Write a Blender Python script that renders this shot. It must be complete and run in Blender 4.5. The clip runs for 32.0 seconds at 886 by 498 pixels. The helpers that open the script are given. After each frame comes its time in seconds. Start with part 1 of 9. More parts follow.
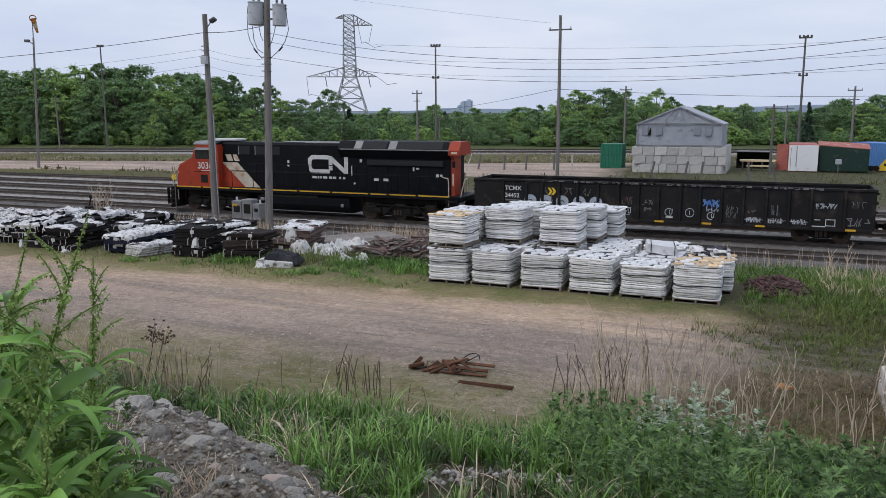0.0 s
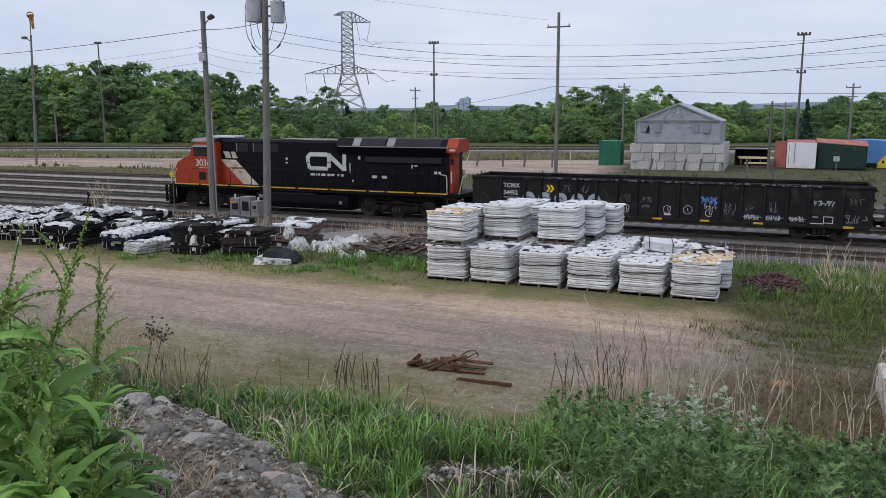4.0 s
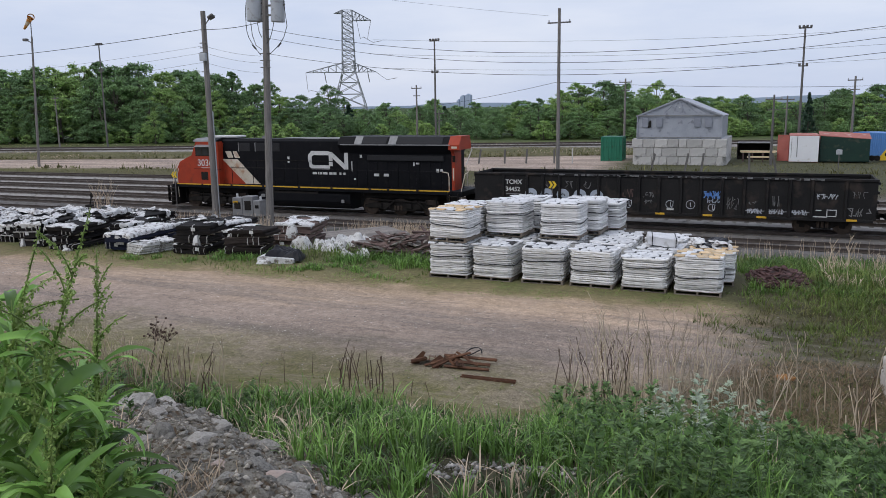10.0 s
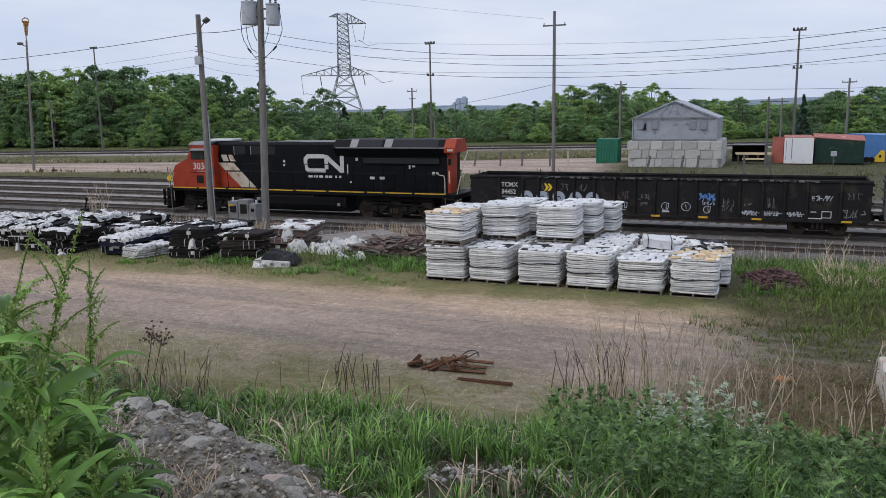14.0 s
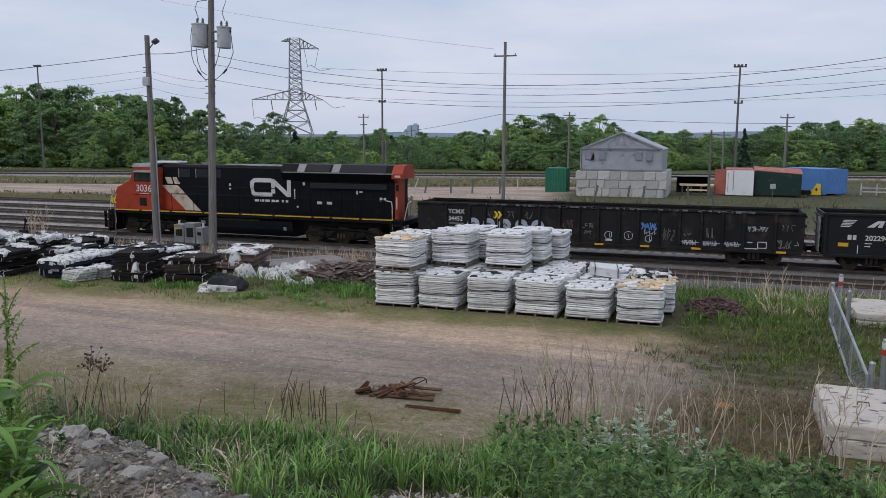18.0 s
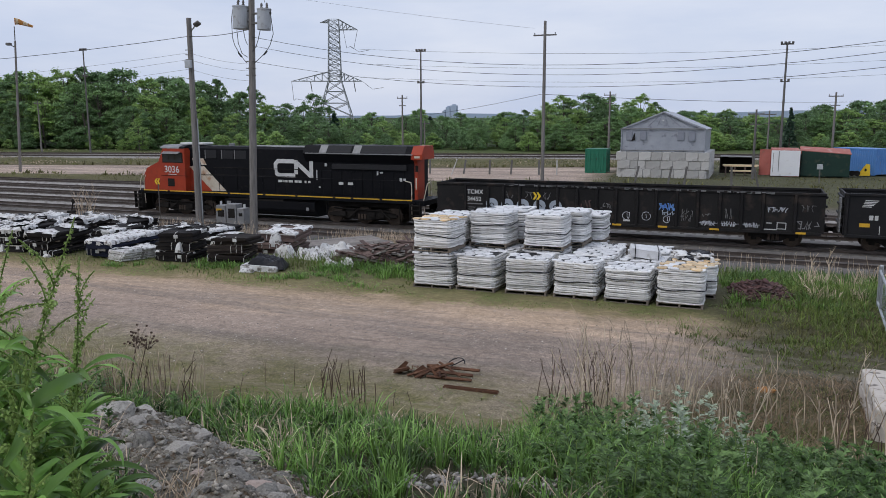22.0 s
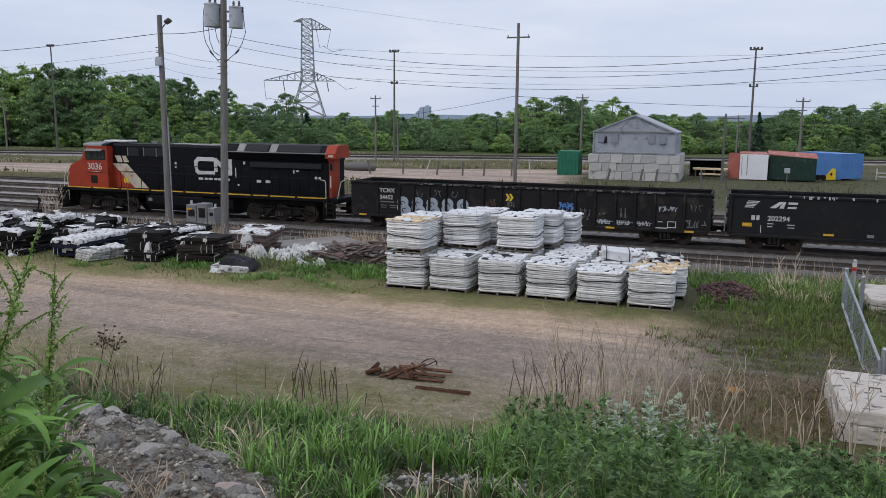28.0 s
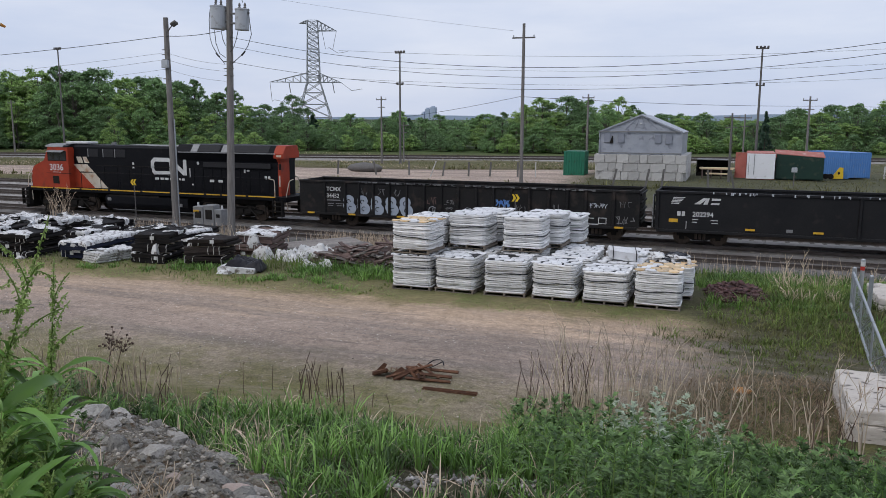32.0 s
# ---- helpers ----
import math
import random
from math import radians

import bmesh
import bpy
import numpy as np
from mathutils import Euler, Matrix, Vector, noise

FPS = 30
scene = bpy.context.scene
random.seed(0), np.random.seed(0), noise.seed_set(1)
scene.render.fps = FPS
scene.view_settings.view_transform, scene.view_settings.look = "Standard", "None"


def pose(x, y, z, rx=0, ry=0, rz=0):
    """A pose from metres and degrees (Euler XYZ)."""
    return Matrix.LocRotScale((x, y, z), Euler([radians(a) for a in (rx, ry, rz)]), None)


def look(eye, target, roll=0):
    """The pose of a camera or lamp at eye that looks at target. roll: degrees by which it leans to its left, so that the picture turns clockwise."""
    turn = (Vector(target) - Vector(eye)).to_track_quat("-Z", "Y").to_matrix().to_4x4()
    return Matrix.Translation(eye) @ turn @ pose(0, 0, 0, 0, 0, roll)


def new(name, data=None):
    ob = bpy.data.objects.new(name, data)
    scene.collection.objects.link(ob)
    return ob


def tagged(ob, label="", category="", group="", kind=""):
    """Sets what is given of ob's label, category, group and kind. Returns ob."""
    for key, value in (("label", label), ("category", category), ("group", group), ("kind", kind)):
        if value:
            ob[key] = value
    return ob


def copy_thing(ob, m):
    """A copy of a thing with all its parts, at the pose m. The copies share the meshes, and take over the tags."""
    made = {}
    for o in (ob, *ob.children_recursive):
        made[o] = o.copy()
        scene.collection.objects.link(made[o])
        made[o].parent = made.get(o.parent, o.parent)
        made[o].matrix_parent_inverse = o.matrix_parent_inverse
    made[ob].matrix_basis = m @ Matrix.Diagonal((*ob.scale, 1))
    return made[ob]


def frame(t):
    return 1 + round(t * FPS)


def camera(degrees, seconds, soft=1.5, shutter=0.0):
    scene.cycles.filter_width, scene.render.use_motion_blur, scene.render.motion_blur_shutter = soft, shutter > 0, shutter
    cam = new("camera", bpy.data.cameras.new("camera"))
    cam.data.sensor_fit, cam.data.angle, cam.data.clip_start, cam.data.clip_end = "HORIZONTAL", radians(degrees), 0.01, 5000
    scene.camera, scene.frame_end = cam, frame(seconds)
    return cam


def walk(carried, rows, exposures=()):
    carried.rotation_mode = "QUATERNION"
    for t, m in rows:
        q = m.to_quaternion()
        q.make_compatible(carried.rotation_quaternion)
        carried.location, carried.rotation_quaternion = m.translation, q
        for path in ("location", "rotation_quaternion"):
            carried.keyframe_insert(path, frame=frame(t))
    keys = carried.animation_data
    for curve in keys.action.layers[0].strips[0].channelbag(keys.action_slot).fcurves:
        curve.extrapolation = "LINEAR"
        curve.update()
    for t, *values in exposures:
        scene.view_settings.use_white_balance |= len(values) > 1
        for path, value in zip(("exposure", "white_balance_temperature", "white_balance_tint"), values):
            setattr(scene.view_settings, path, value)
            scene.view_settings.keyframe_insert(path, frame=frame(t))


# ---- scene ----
cam = camera(58.64, 32.0, soft=0.6)


def view(x, y, z, yaw, pitch, roll):
    """Camera pose: yaw to the left of +y, pitch up, roll as in look(), in degrees."""
    a, p = radians(yaw), radians(pitch)
    ahead = Vector((-math.sin(a) * math.cos(p), math.cos(a) * math.cos(p), math.sin(p)))
    return look((x, y, z), Vector((x, y, z)) + 10 * ahead, roll)


walk(cam, [
    (0.0, view(-0.000, 0.000, 6.438, 22.891, -9.853, -0.221)),
    (0.5, view(0.000, 0.002, 6.436, 22.875, -9.834, -0.201)),
    (1.0, view(0.006, -0.006, 6.441, 22.831, -9.903, -0.171)),
    (1.5, view(0.006, -0.003, 6.441, 22.763, -10.039, -0.205)),
    (2.0, view(0.005, -0.006, 6.442, 22.733, -10.073, -0.112)),
    (2.5, view(-0.002, 0.005, 6.435, 22.817, -10.064, -0.172)),
    (3.0, view(-0.003, 0.003, 6.436, 22.747, -10.041, -0.214)),
    (3.5, view(0.002, -0.004, 6.441, 22.748, -10.050, -0.194)),
    (5.5, view(-0.001, 0.001, 6.439, 23.031, -10.039, -0.533)),
    (6.0, view(0.002, 0.002, 6.436, 23.082, -10.008, -0.680)),
    (6.5, view(-0.007, 0.010, 6.433, 23.054, -9.979, -0.595)),
    (7.0, view(-0.003, 0.006, 6.433, 23.116, -10.052, -0.638)),
    (7.5, view(0.004, -0.004, 6.442, 23.238, -10.254, -0.833)),
    (8.0, view(-0.005, 0.013, 6.430, 23.167, -10.265, -0.828)),
    (8.5, view(0.000, 0.002, 6.436, 23.052, -10.268, -0.821)),
    (9.0, view(-0.006, 0.009, 6.433, 22.980, -10.184, -0.757)),
    (9.5, view(-0.004, 0.006, 6.435, 22.982, -10.154, -0.764)),
    (10.0, view(-0.001, 0.003, 6.435, 22.980, -10.240, -0.865)),
    (10.5, view(-0.005, 0.010, 6.431, 22.922, -10.355, -0.914)),
    (11.0, view(0.003, -0.002, 6.438, 22.965, -10.314, -0.968)),
    (11.5, view(-0.004, 0.008, 6.433, 23.019, -10.225, -1.016)),
    (12.0, view(-0.003, 0.006, 6.435, 22.974, -10.237, -1.022)),
    (12.5, view(-0.004, 0.006, 6.435, 22.849, -10.199, -1.009)),
    (13.0, view(0.001, 0.002, 6.439, 22.874, -10.268, -1.012)),
    (13.5, view(-0.003, 0.007, 6.435, 22.791, -10.270, -1.045)),
    (14.0, view(-0.000, 0.003, 6.437, 22.685, -10.043, -1.002)),
    (14.5, view(-0.003, 0.005, 6.434, 22.498, -9.739, -0.760)),
    (16.5, view(0.000, 0.007, 6.437, 18.917, -8.188, 0.108)),
    (17.0, view(0.009, -0.003, 6.440, 18.857, -8.147, 0.097)),
    (17.5, view(0.007, 0.009, 6.438, 18.823, -8.171, 0.104)),
    (18.0, view(0.014, -0.003, 6.441, 19.000, -8.162, 0.180)),
    (18.5, view(0.006, -0.003, 6.438, 19.956, -8.474, 0.088)),
    (19.0, view(0.029, -0.026, 6.442, 20.345, -8.915, 0.082)),
    (19.5, view(0.018, -0.006, 6.440, 20.618, -9.108, 0.192)),
    (20.0, view(0.009, 0.000, 6.436, 21.248, -9.422, 0.031)),
    (20.5, view(0.012, -0.003, 6.435, 21.613, -9.580, -0.078)),
    (21.0, view(0.010, -0.000, 6.436, 21.684, -9.608, -0.017)),
    (21.5, view(0.016, -0.013, 6.443, 21.823, -9.567, -0.147)),
    (22.0, view(0.009, -0.001, 6.437, 21.814, -9.524, -0.087)),
    (22.5, view(0.007, 0.001, 6.435, 21.627, -9.457, -0.074)),
    (23.0, view(0.007, -0.002, 6.438, 21.532, -9.482, -0.006)),
    (23.5, view(0.012, -0.003, 6.438, 21.733, -9.545, -0.242)),
    (24.0, view(0.006, 0.002, 6.435, 21.701, -9.559, -0.331)),
    (24.5, view(0.008, -0.000, 6.437, 21.621, -9.637, -0.260)),
    (25.0, view(0.005, 0.007, 6.431, 21.232, -9.532, -0.071)),
    (25.5, view(0.004, 0.007, 6.434, 20.854, -9.540, 0.090)),
    (27.5, view(0.005, 0.005, 6.433, 19.972, -9.457, 0.448)),
    (28.0, view(0.009, 0.002, 6.434, 19.803, -9.442, 0.509)),
    (28.5, view(0.009, 0.003, 6.435, 19.796, -9.434, 0.457)),
    (29.0, view(0.009, 0.004, 6.433, 19.770, -9.493, 0.348)),
    (29.5, view(0.010, 0.000, 6.436, 19.772, -9.521, 0.291)),
    (30.0, view(-0.001, 0.010, 6.431, 19.937, -9.624, 0.131)),
    (30.5, view(0.005, 0.006, 6.434, 20.007, -9.607, 0.143)),
    (31.0, view(0.004, 0.011, 6.432, 20.077, -9.517, 0.130)),
    (31.5, view(0.005, 0.011, 6.431, 20.135, -9.397, 0.245)),
    (32.0, view(0.005, 0.008, 6.432, 20.266, -9.390, 0.217)),
], exposures=[(0.0, -0.02), (14.5, -0.02), (16.5, -0.18), (18.2, -0.18), (19.0, -0.12), (20.5, -0.08), (32.0, -0.06)])

# ---- light: high overcast with thin breaks, a weak wide sun ----
world = bpy.data.worlds.new("sky")
scene.world = world
world.use_nodes = True
wn, wl = world.node_tree.nodes, world.node_tree.links
wn.clear()
SUN_UP, SUN_ROUND = 52.0, 215.0
sky = wn.new("ShaderNodeTexSky")
sky.sky_type, sky.sun_disc = "NISHITA", False
sky.sun_elevation, sky.sun_rotation = radians(SUN_UP), radians(SUN_ROUND)
sky.air_density, sky.dust_density, sky.ozone_density = 1.0, 2.0, 1.0
coord = wn.new("ShaderNodeTexCoord")
wmap = wn.new("ShaderNodeMapping")
wmap.inputs["Scale"].default_value = (1.0, 1.0, 4.5)
wl.new(coord.outputs["Generated"], wmap.inputs["Vector"])
cloud = wn.new("ShaderNodeTexNoise")
cloud.inputs["Scale"].default_value, cloud.inputs["Detail"].default_value, cloud.inputs["Roughness"].default_value = 2.2, 6.0, 0.55
wl.new(wmap.outputs["Vector"], cloud.inputs["Vector"])
cr = wn.new("ShaderNodeValToRGB")
cr.color_ramp.elements[0].position, cr.color_ramp.elements[1].position = 0.30, 0.66
cr.color_ramp.elements[0].color, cr.color_ramp.elements[1].color = (4.95, 5.75, 7.7, 1), (7.1, 7.5, 8.7, 1)
wl.new(cloud.outputs["Fac"], cr.inputs["Fac"])
wmix = wn.new("ShaderNodeMix")
wmix.data_type = "RGBA"
wmix.inputs["Factor"].default_value = 0.88
wl.new(sky.outputs["Color"], wmix.inputs["A"])
wl.new(cr.outputs["Color"], wmix.inputs["B"])
bg = wn.new("ShaderNodeBackground")
bg.inputs["Strength"].default_value = 0.115
wl.new(wmix.outputs["Result"], bg.inputs["Color"])
wo = wn.new("ShaderNodeOutputWorld")
wl.new(bg.outputs["Background"], wo.inputs["Surface"])

sun_data = bpy.data.lights.new("sun", "SUN")
sun_data.energy, sun_data.angle, sun_data.color = 1.0, radians(25), (1.0, 0.96, 0.9)
sun = new("sun", sun_data)
sun_dir = Vector((math.sin(radians(SUN_ROUND)) * math.cos(radians(SUN_UP)), math.cos(radians(SUN_ROUND)) * math.cos(radians(SUN_UP)), math.sin(radians(SUN_UP))))
sun.matrix_world = look(sun_dir * 80, (0, 0, 0))
scene.view_settings.exposure = 0.0

# ---- materials ----
def material(name, a, b=None, rough=0.8, metal=0.0, scale=3.0, fine=40.0, bump=0.25, dist=0.01, c=None, cmin=0.58, cmax=0.7, vary=0.0, island=0.0, spec=0.4, stretch=(1, 1, 1)):
    """Two colours mixed by coarse and fine noise, a third one as stains, with relief. vary: by object; island: by piece."""
    m = bpy.data.materials.new(name)
    m.use_nodes = True
    n, l = m.node_tree.nodes, m.node_tree.links
    p = n["Principled BSDF"]
    b = b or tuple(x * 0.75 for x in a)
    tc = n.new("ShaderNodeTexCoord")
    mp = n.new("ShaderNodeMapping")
    mp.inputs["Scale"].default_value = stretch
    l.new(tc.outputs["Object"], mp.inputs["Vector"])

    def noise_node(s, d):
        t = n.new("ShaderNodeTexNoise")
        t.inputs["Scale"].default_value, t.inputs["Detail"].default_value = s, d
        l.new(mp.outputs["Vector"], t.inputs["Vector"])
        return t

    big, small = noise_node(scale, 4), noise_node(fine, 3)
    add = n.new("ShaderNodeMath")
    add.operation = "MULTIPLY_ADD"
    l.new(small.outputs["Fac"], add.inputs[0])
    add.inputs[1].default_value = 0.5
    l.new(big.outputs["Fac"], add.inputs[2])
    rg = n.new("ShaderNodeMapRange")
    rg.inputs["From Min"].default_value, rg.inputs["From Max"].default_value = 0.5, 1.0
    l.new(add.outputs[0], rg.inputs["Value"])
    mix = n.new("ShaderNodeMix")
    mix.data_type = "RGBA"
    l.new(rg.outputs["Result"], mix.inputs["Factor"])
    mix.inputs["A"].default_value, mix.inputs["B"].default_value = (*a, 1), (*b, 1)
    out = mix.outputs["Result"]
    if c:
        st = noise_node(scale * 1.7, 5)
        rs = n.new("ShaderNodeMapRange")
        rs.inputs["From Min"].default_value, rs.inputs["From Max"].default_value = cmin, cmax
        l.new(st.outputs["Fac"], rs.inputs["Value"])
        m2 = n.new("ShaderNodeMix")
        m2.data_type = "RGBA"
        l.new(rs.outputs["Result"], m2.inputs["Factor"])
        l.new(out, m2.inputs["A"])
        m2.inputs["B"].default_value = (*c, 1)
        out = m2.outputs["Result"]
    for amount, source in ((vary, "o"), (island, "i")):
        if amount:
            if source == "o":
                src = n.new("ShaderNodeObjectInfo").outputs["Random"]
            else:
                src = n.new("ShaderNodeNewGeometry").outputs["Random Per Island"]
            r2 = n.new("ShaderNodeMapRange")
            r2.inputs["To Min"].default_value, r2.inputs["To Max"].default_value = 1 - amount, 1 + amount
            l.new(src, r2.inputs["Value"])
            hs = n.new("ShaderNodeHueSaturation")
            l.new(r2.outputs["Result"], hs.inputs["Value"])
            l.new(out, hs.inputs["Color"])
            out = hs.outputs["Color"]
    l.new(out, p.inputs["Base Color"])
    p.inputs["Roughness"].default_value, p.inputs["Metallic"].default_value = rough, metal
    p.inputs["Specular IOR Level"].default_value = spec
    if bump:
        bp = n.new("ShaderNodeBump")
        bp.inputs["Strength"].default_value, bp.inputs["Distance"].default_value = bump, dist
        l.new(add.outputs[0], bp.inputs["Height"])
        l.new(bp.outputs["Normal"], p.inputs["Normal"])
    return m


def leafy(name, a, b, rough=0.55, glow=0.25, island=0.4, vary=0.0):
    """Leaf material: colour by piece and by large noise, partly translucent."""
    m = material(name, a, b, rough, scale=0.35, fine=3.0, bump=0.0, island=island, vary=vary, spec=0.3)
    n, l = m.node_tree.nodes, m.node_tree.links
    p = n["Principled BSDF"]
    tr = n.new("ShaderNodeBsdfTranslucent")
    mx = n.new("ShaderNodeMixShader")
    mx.inputs["Fac"].default_value = glow
    src = p.inputs["Base Color"].links[0].from_socket
    l.new(src, tr.inputs["Color"])
    l.new(p.outputs["BSDF"], mx.inputs[1])
    l.new(tr.outputs["BSDF"], mx.inputs[2])
    l.new(mx.outputs["Shader"], n["Material Output"].inputs["Surface"])
    return m


# ---- building kit ----
class Mesh:
    """Collects corners and faces of one mesh."""

    def __init__(self):
        self.v, self.f, self.s = [], [], []

    def put(self, verts, faces, at=None, slot=0):
        k = len(self.v)
        self.v += [tuple(at @ Vector(p)) for p in verts] if at is not None else [tuple(p) for p in verts]
        self.f += [tuple(k + i for i in q) for q in faces]
        self.s += [slot] * len(faces)
        return self

    def box(self, x0, x1, y0, y1, z0, z1, b=0.0, at=None, slot=0):
        """A box with bevelled edges of width b."""
        if not b:
            vs = [(x, y, z) for z in (z0, z1) for y in (y0, y1) for x in (x0, x1)]
            return self.put(vs, [(0, 2, 3, 1), (4, 5, 7, 6), (0, 1, 5, 4), (2, 6, 7, 3), (0, 4, 6, 2), (1, 3, 7, 5)], at, slot)
        vs, idx = [], {}
        for i, (x, sx) in enumerate(((x0, 1), (x1, -1))):
            for j, (y, sy) in enumerate(((y0, 1), (y1, -1))):
                for k, (z, sz) in enumerate(((z0, 1), (z1, -1))):
                    for ax in range(3):
                        q = [x + sx * b, y + sy * b, z + sz * b]
                        q[ax] = (x, y, z)[ax]
                        idx[i, j, k, ax] = len(vs)
                        vs.append(tuple(q))
        fs = []
        for ax in range(3):
            o = [a for a in range(3) if a != ax]
            for side in (0, 1):
                ring = []
                for u, w in ((0, 0), (1, 0), (1, 1), (0, 1)):
                    key = [0, 0, 0]
                    key[ax], key[o[0]], key[o[1]] = side, u, w
                    ring.append(idx[(*key, ax)])
                fs.append(tuple(ring))
            for u in (0, 1):
                for w in (0, 1):
                    k0, k1 = [0, 0, 0], [0, 0, 0]
                    k0[ax], k1[ax] = 0, 1
                    k0[o[0]] = k1[o[0]] = u
                    k0[o[1]] = k1[o[1]] = w
                    fs.append((idx[(*k0, o[0])], idx[(*k1, o[0])], idx[(*k1, o[1])], idx[(*k0, o[1])]))
        for i in (0, 1):
            for j in (0, 1):
                for k in (0, 1):
                    fs.append((idx[i, j, k, 0], idx[i, j, k, 1], idx[i, j, k, 2]))
        return self.put(vs, fs, at, slot)

    def tube(self, p0, p1, r0, r1=None, seg=8, slot=0):
        """A tapered round bar."""
        r1 = r0 if r1 is None else r1
        a, b = Vector(p0), Vector(p1)
        q = (b - a).to_track_quat("Z", "Y").to_matrix()
        vs = []
        for c, r in ((a, r0), (b, r1)):
            vs += [tuple(c + q @ Vector((r * math.cos(2 * math.pi * i / seg), r * math.sin(2 * math.pi * i / seg), 0))) for i in range(seg)]
        fs = [(i, (i + 1) % seg, seg + (i + 1) % seg, seg + i) for i in range(seg)]
        return self.put(vs, fs + [tuple(range(seg))[::-1], tuple(range(seg, 2 * seg))], None, slot)

    def pipe(self, pts, r, seg=6, slot=0):
        """One bent tube along a row of points."""
        ps = [Vector(p) for p in pts]
        n = len(ps)
        vs, up = [], None
        for i, p in enumerate(ps):
            d = (ps[min(i + 1, n - 1)] - ps[max(i - 1, 0)]).normalized()
            up = up - d * up.dot(d) if up else d.orthogonal()
            up = up.normalized() if up.length > 1e-6 else d.orthogonal().normalized()
            side = d.cross(up)
            for k in range(seg):
                a = 2 * math.pi * (k + 0.5) / seg
                vs.append(tuple(p + up * (r * math.cos(a)) + side * (r * math.sin(a))))
        fs = [(i * seg + k, i * seg + (k + 1) % seg, (i + 1) * seg + (k + 1) % seg, (i + 1) * seg + k) for i in range(n - 1) for k in range(seg)]
        return self.put(vs, fs + [tuple(range(seg))[::-1], tuple(range((n - 1) * seg, n * seg))], None, slot)

    def prism(self, prof, d0, d1, axis="y", at=None, slot=0):
        """A flat outline pushed along an axis. Outline: (x, z) for axis y, (y, z) for axis x, (x, y) for axis z."""
        n = len(prof)
        order = {"y": lambda p, d: (p[0], d, p[1]), "x": lambda p, d: (d, p[0], p[1]), "z": lambda p, d: (p[0], p[1], d)}[axis]
        vs = [order(p, d0) for p in prof] + [order(p, d1) for p in prof]
        fs = [(i, (i + 1) % n, n + (i + 1) % n, n + i) for i in range(n)]
        return self.put(vs, fs + [tuple(range(n))[::-1], tuple(range(n, 2 * n))], at, slot)

    def lathe(self, prof, seg=16, at=None, slot=0):
        """Outline of (radius, z) turned about z."""
        vs = [(r * math.cos(2 * math.pi * i / seg), r * math.sin(2 * math.pi * i / seg), z) for r, z in prof for i in range(seg)]
        n = len(prof)
        fs = [(k * seg + i, k * seg + (i + 1) % seg, (k + 1) * seg + (i + 1) % seg, (k + 1) * seg + i) for k in range(n - 1) for i in range(seg)]
        return self.put(vs, fs + [tuple(range(seg))[::-1], tuple(range((n - 1) * seg, n * seg))], at, slot)

    def data(self, name, mats, smooth=False):
        me = bpy.data.meshes.new(name)
        me.from_pydata(self.v, [], self.f)
        mats = mats if isinstance(mats, (list, tuple)) else [mats]
        for m in mats:
            me.materials.append(m)
        if len(mats) > 1:
            me.polygons.foreach_set("material_index", self.s)
        bm = bmesh.new()
        bm.from_mesh(me)
        bmesh.ops.recalc_face_normals(bm, faces=bm.faces)
        bm.to_mesh(me)
        bm.free()
        if smooth:
            me.polygons.foreach_set("use_smooth", [True] * len(me.polygons))
        return me


def thing(name, at, label, category, group="", kind=""):
    ob = new(name)
    ob.empty_display_size = 0.2
    ob.matrix_world = at
    return tagged(ob, label, category, group, kind)


def part(name, mesh, mat, parent, label="", smooth=False, at=None):
    """One mesh object under a thing or a part."""
    ob = new(name, mesh.data(name, mat, smooth) if isinstance(mesh, Mesh) else mesh)
    ob.parent = parent
    if at is not None:
        ob.matrix_basis = at
    if not isinstance(mesh, Mesh) and mesh.materials and mesh.materials[0] != mat:
        ob.material_slots[0].link = "OBJECT"
        ob.material_slots[0].material = mat
    return tagged(ob, label) if label else ob


def solid(name, mesh, mat, label, category, at=None, smooth=False, group="", kind=""):
    ob = new(name, mesh.data(name, mat, smooth) if isinstance(mesh, Mesh) else mesh)
    if at is not None:
        ob.matrix_world = at
    return tagged(ob, label, category, group, kind)


def soup(name, verts, faces, mat, smooth=False):
    """A mesh from numpy rows, for grass, leaves and gravel."""
    me = bpy.data.meshes.new(name)
    nv, nf, k = len(verts), len(faces), faces.shape[1]
    me.vertices.add(nv)
    me.vertices.foreach_set("co", np.asarray(verts, np.float32).ravel())
    me.loops.add(nf * k)
    me.loops.foreach_set("vertex_index", np.asarray(faces, np.int32).ravel())
    me.polygons.add(nf)
    me.polygons.foreach_set("loop_start", np.arange(0, nf * k, k, dtype=np.int32))
    me.materials.append(mat)
    me.update(calc_edges=True)
    if smooth:
        me.polygons.foreach_set("use_smooth", [True] * nf)
    return me


def text_mesh(words, size, mat, name="lettering"):
    cu = bpy.data.curves.new(name, "FONT")
    cu.body, cu.size, cu.extrude, cu.offset = words, size, 0.004, 0.006
    ob = new(name, cu)
    dg = bpy.context.evaluated_depsgraph_get()
    me = bpy.data.meshes.new_from_object(ob.evaluated_get(dg))
    bpy.data.objects.remove(ob)
    me.materials.clear()
    me.materials.append(mat)
    return me


def smooth01(x, a, b):
    t = np.clip((np.asarray(x, float) - a) / (b - a), 0, 1)
    return t * t * (3 - 2 * t)


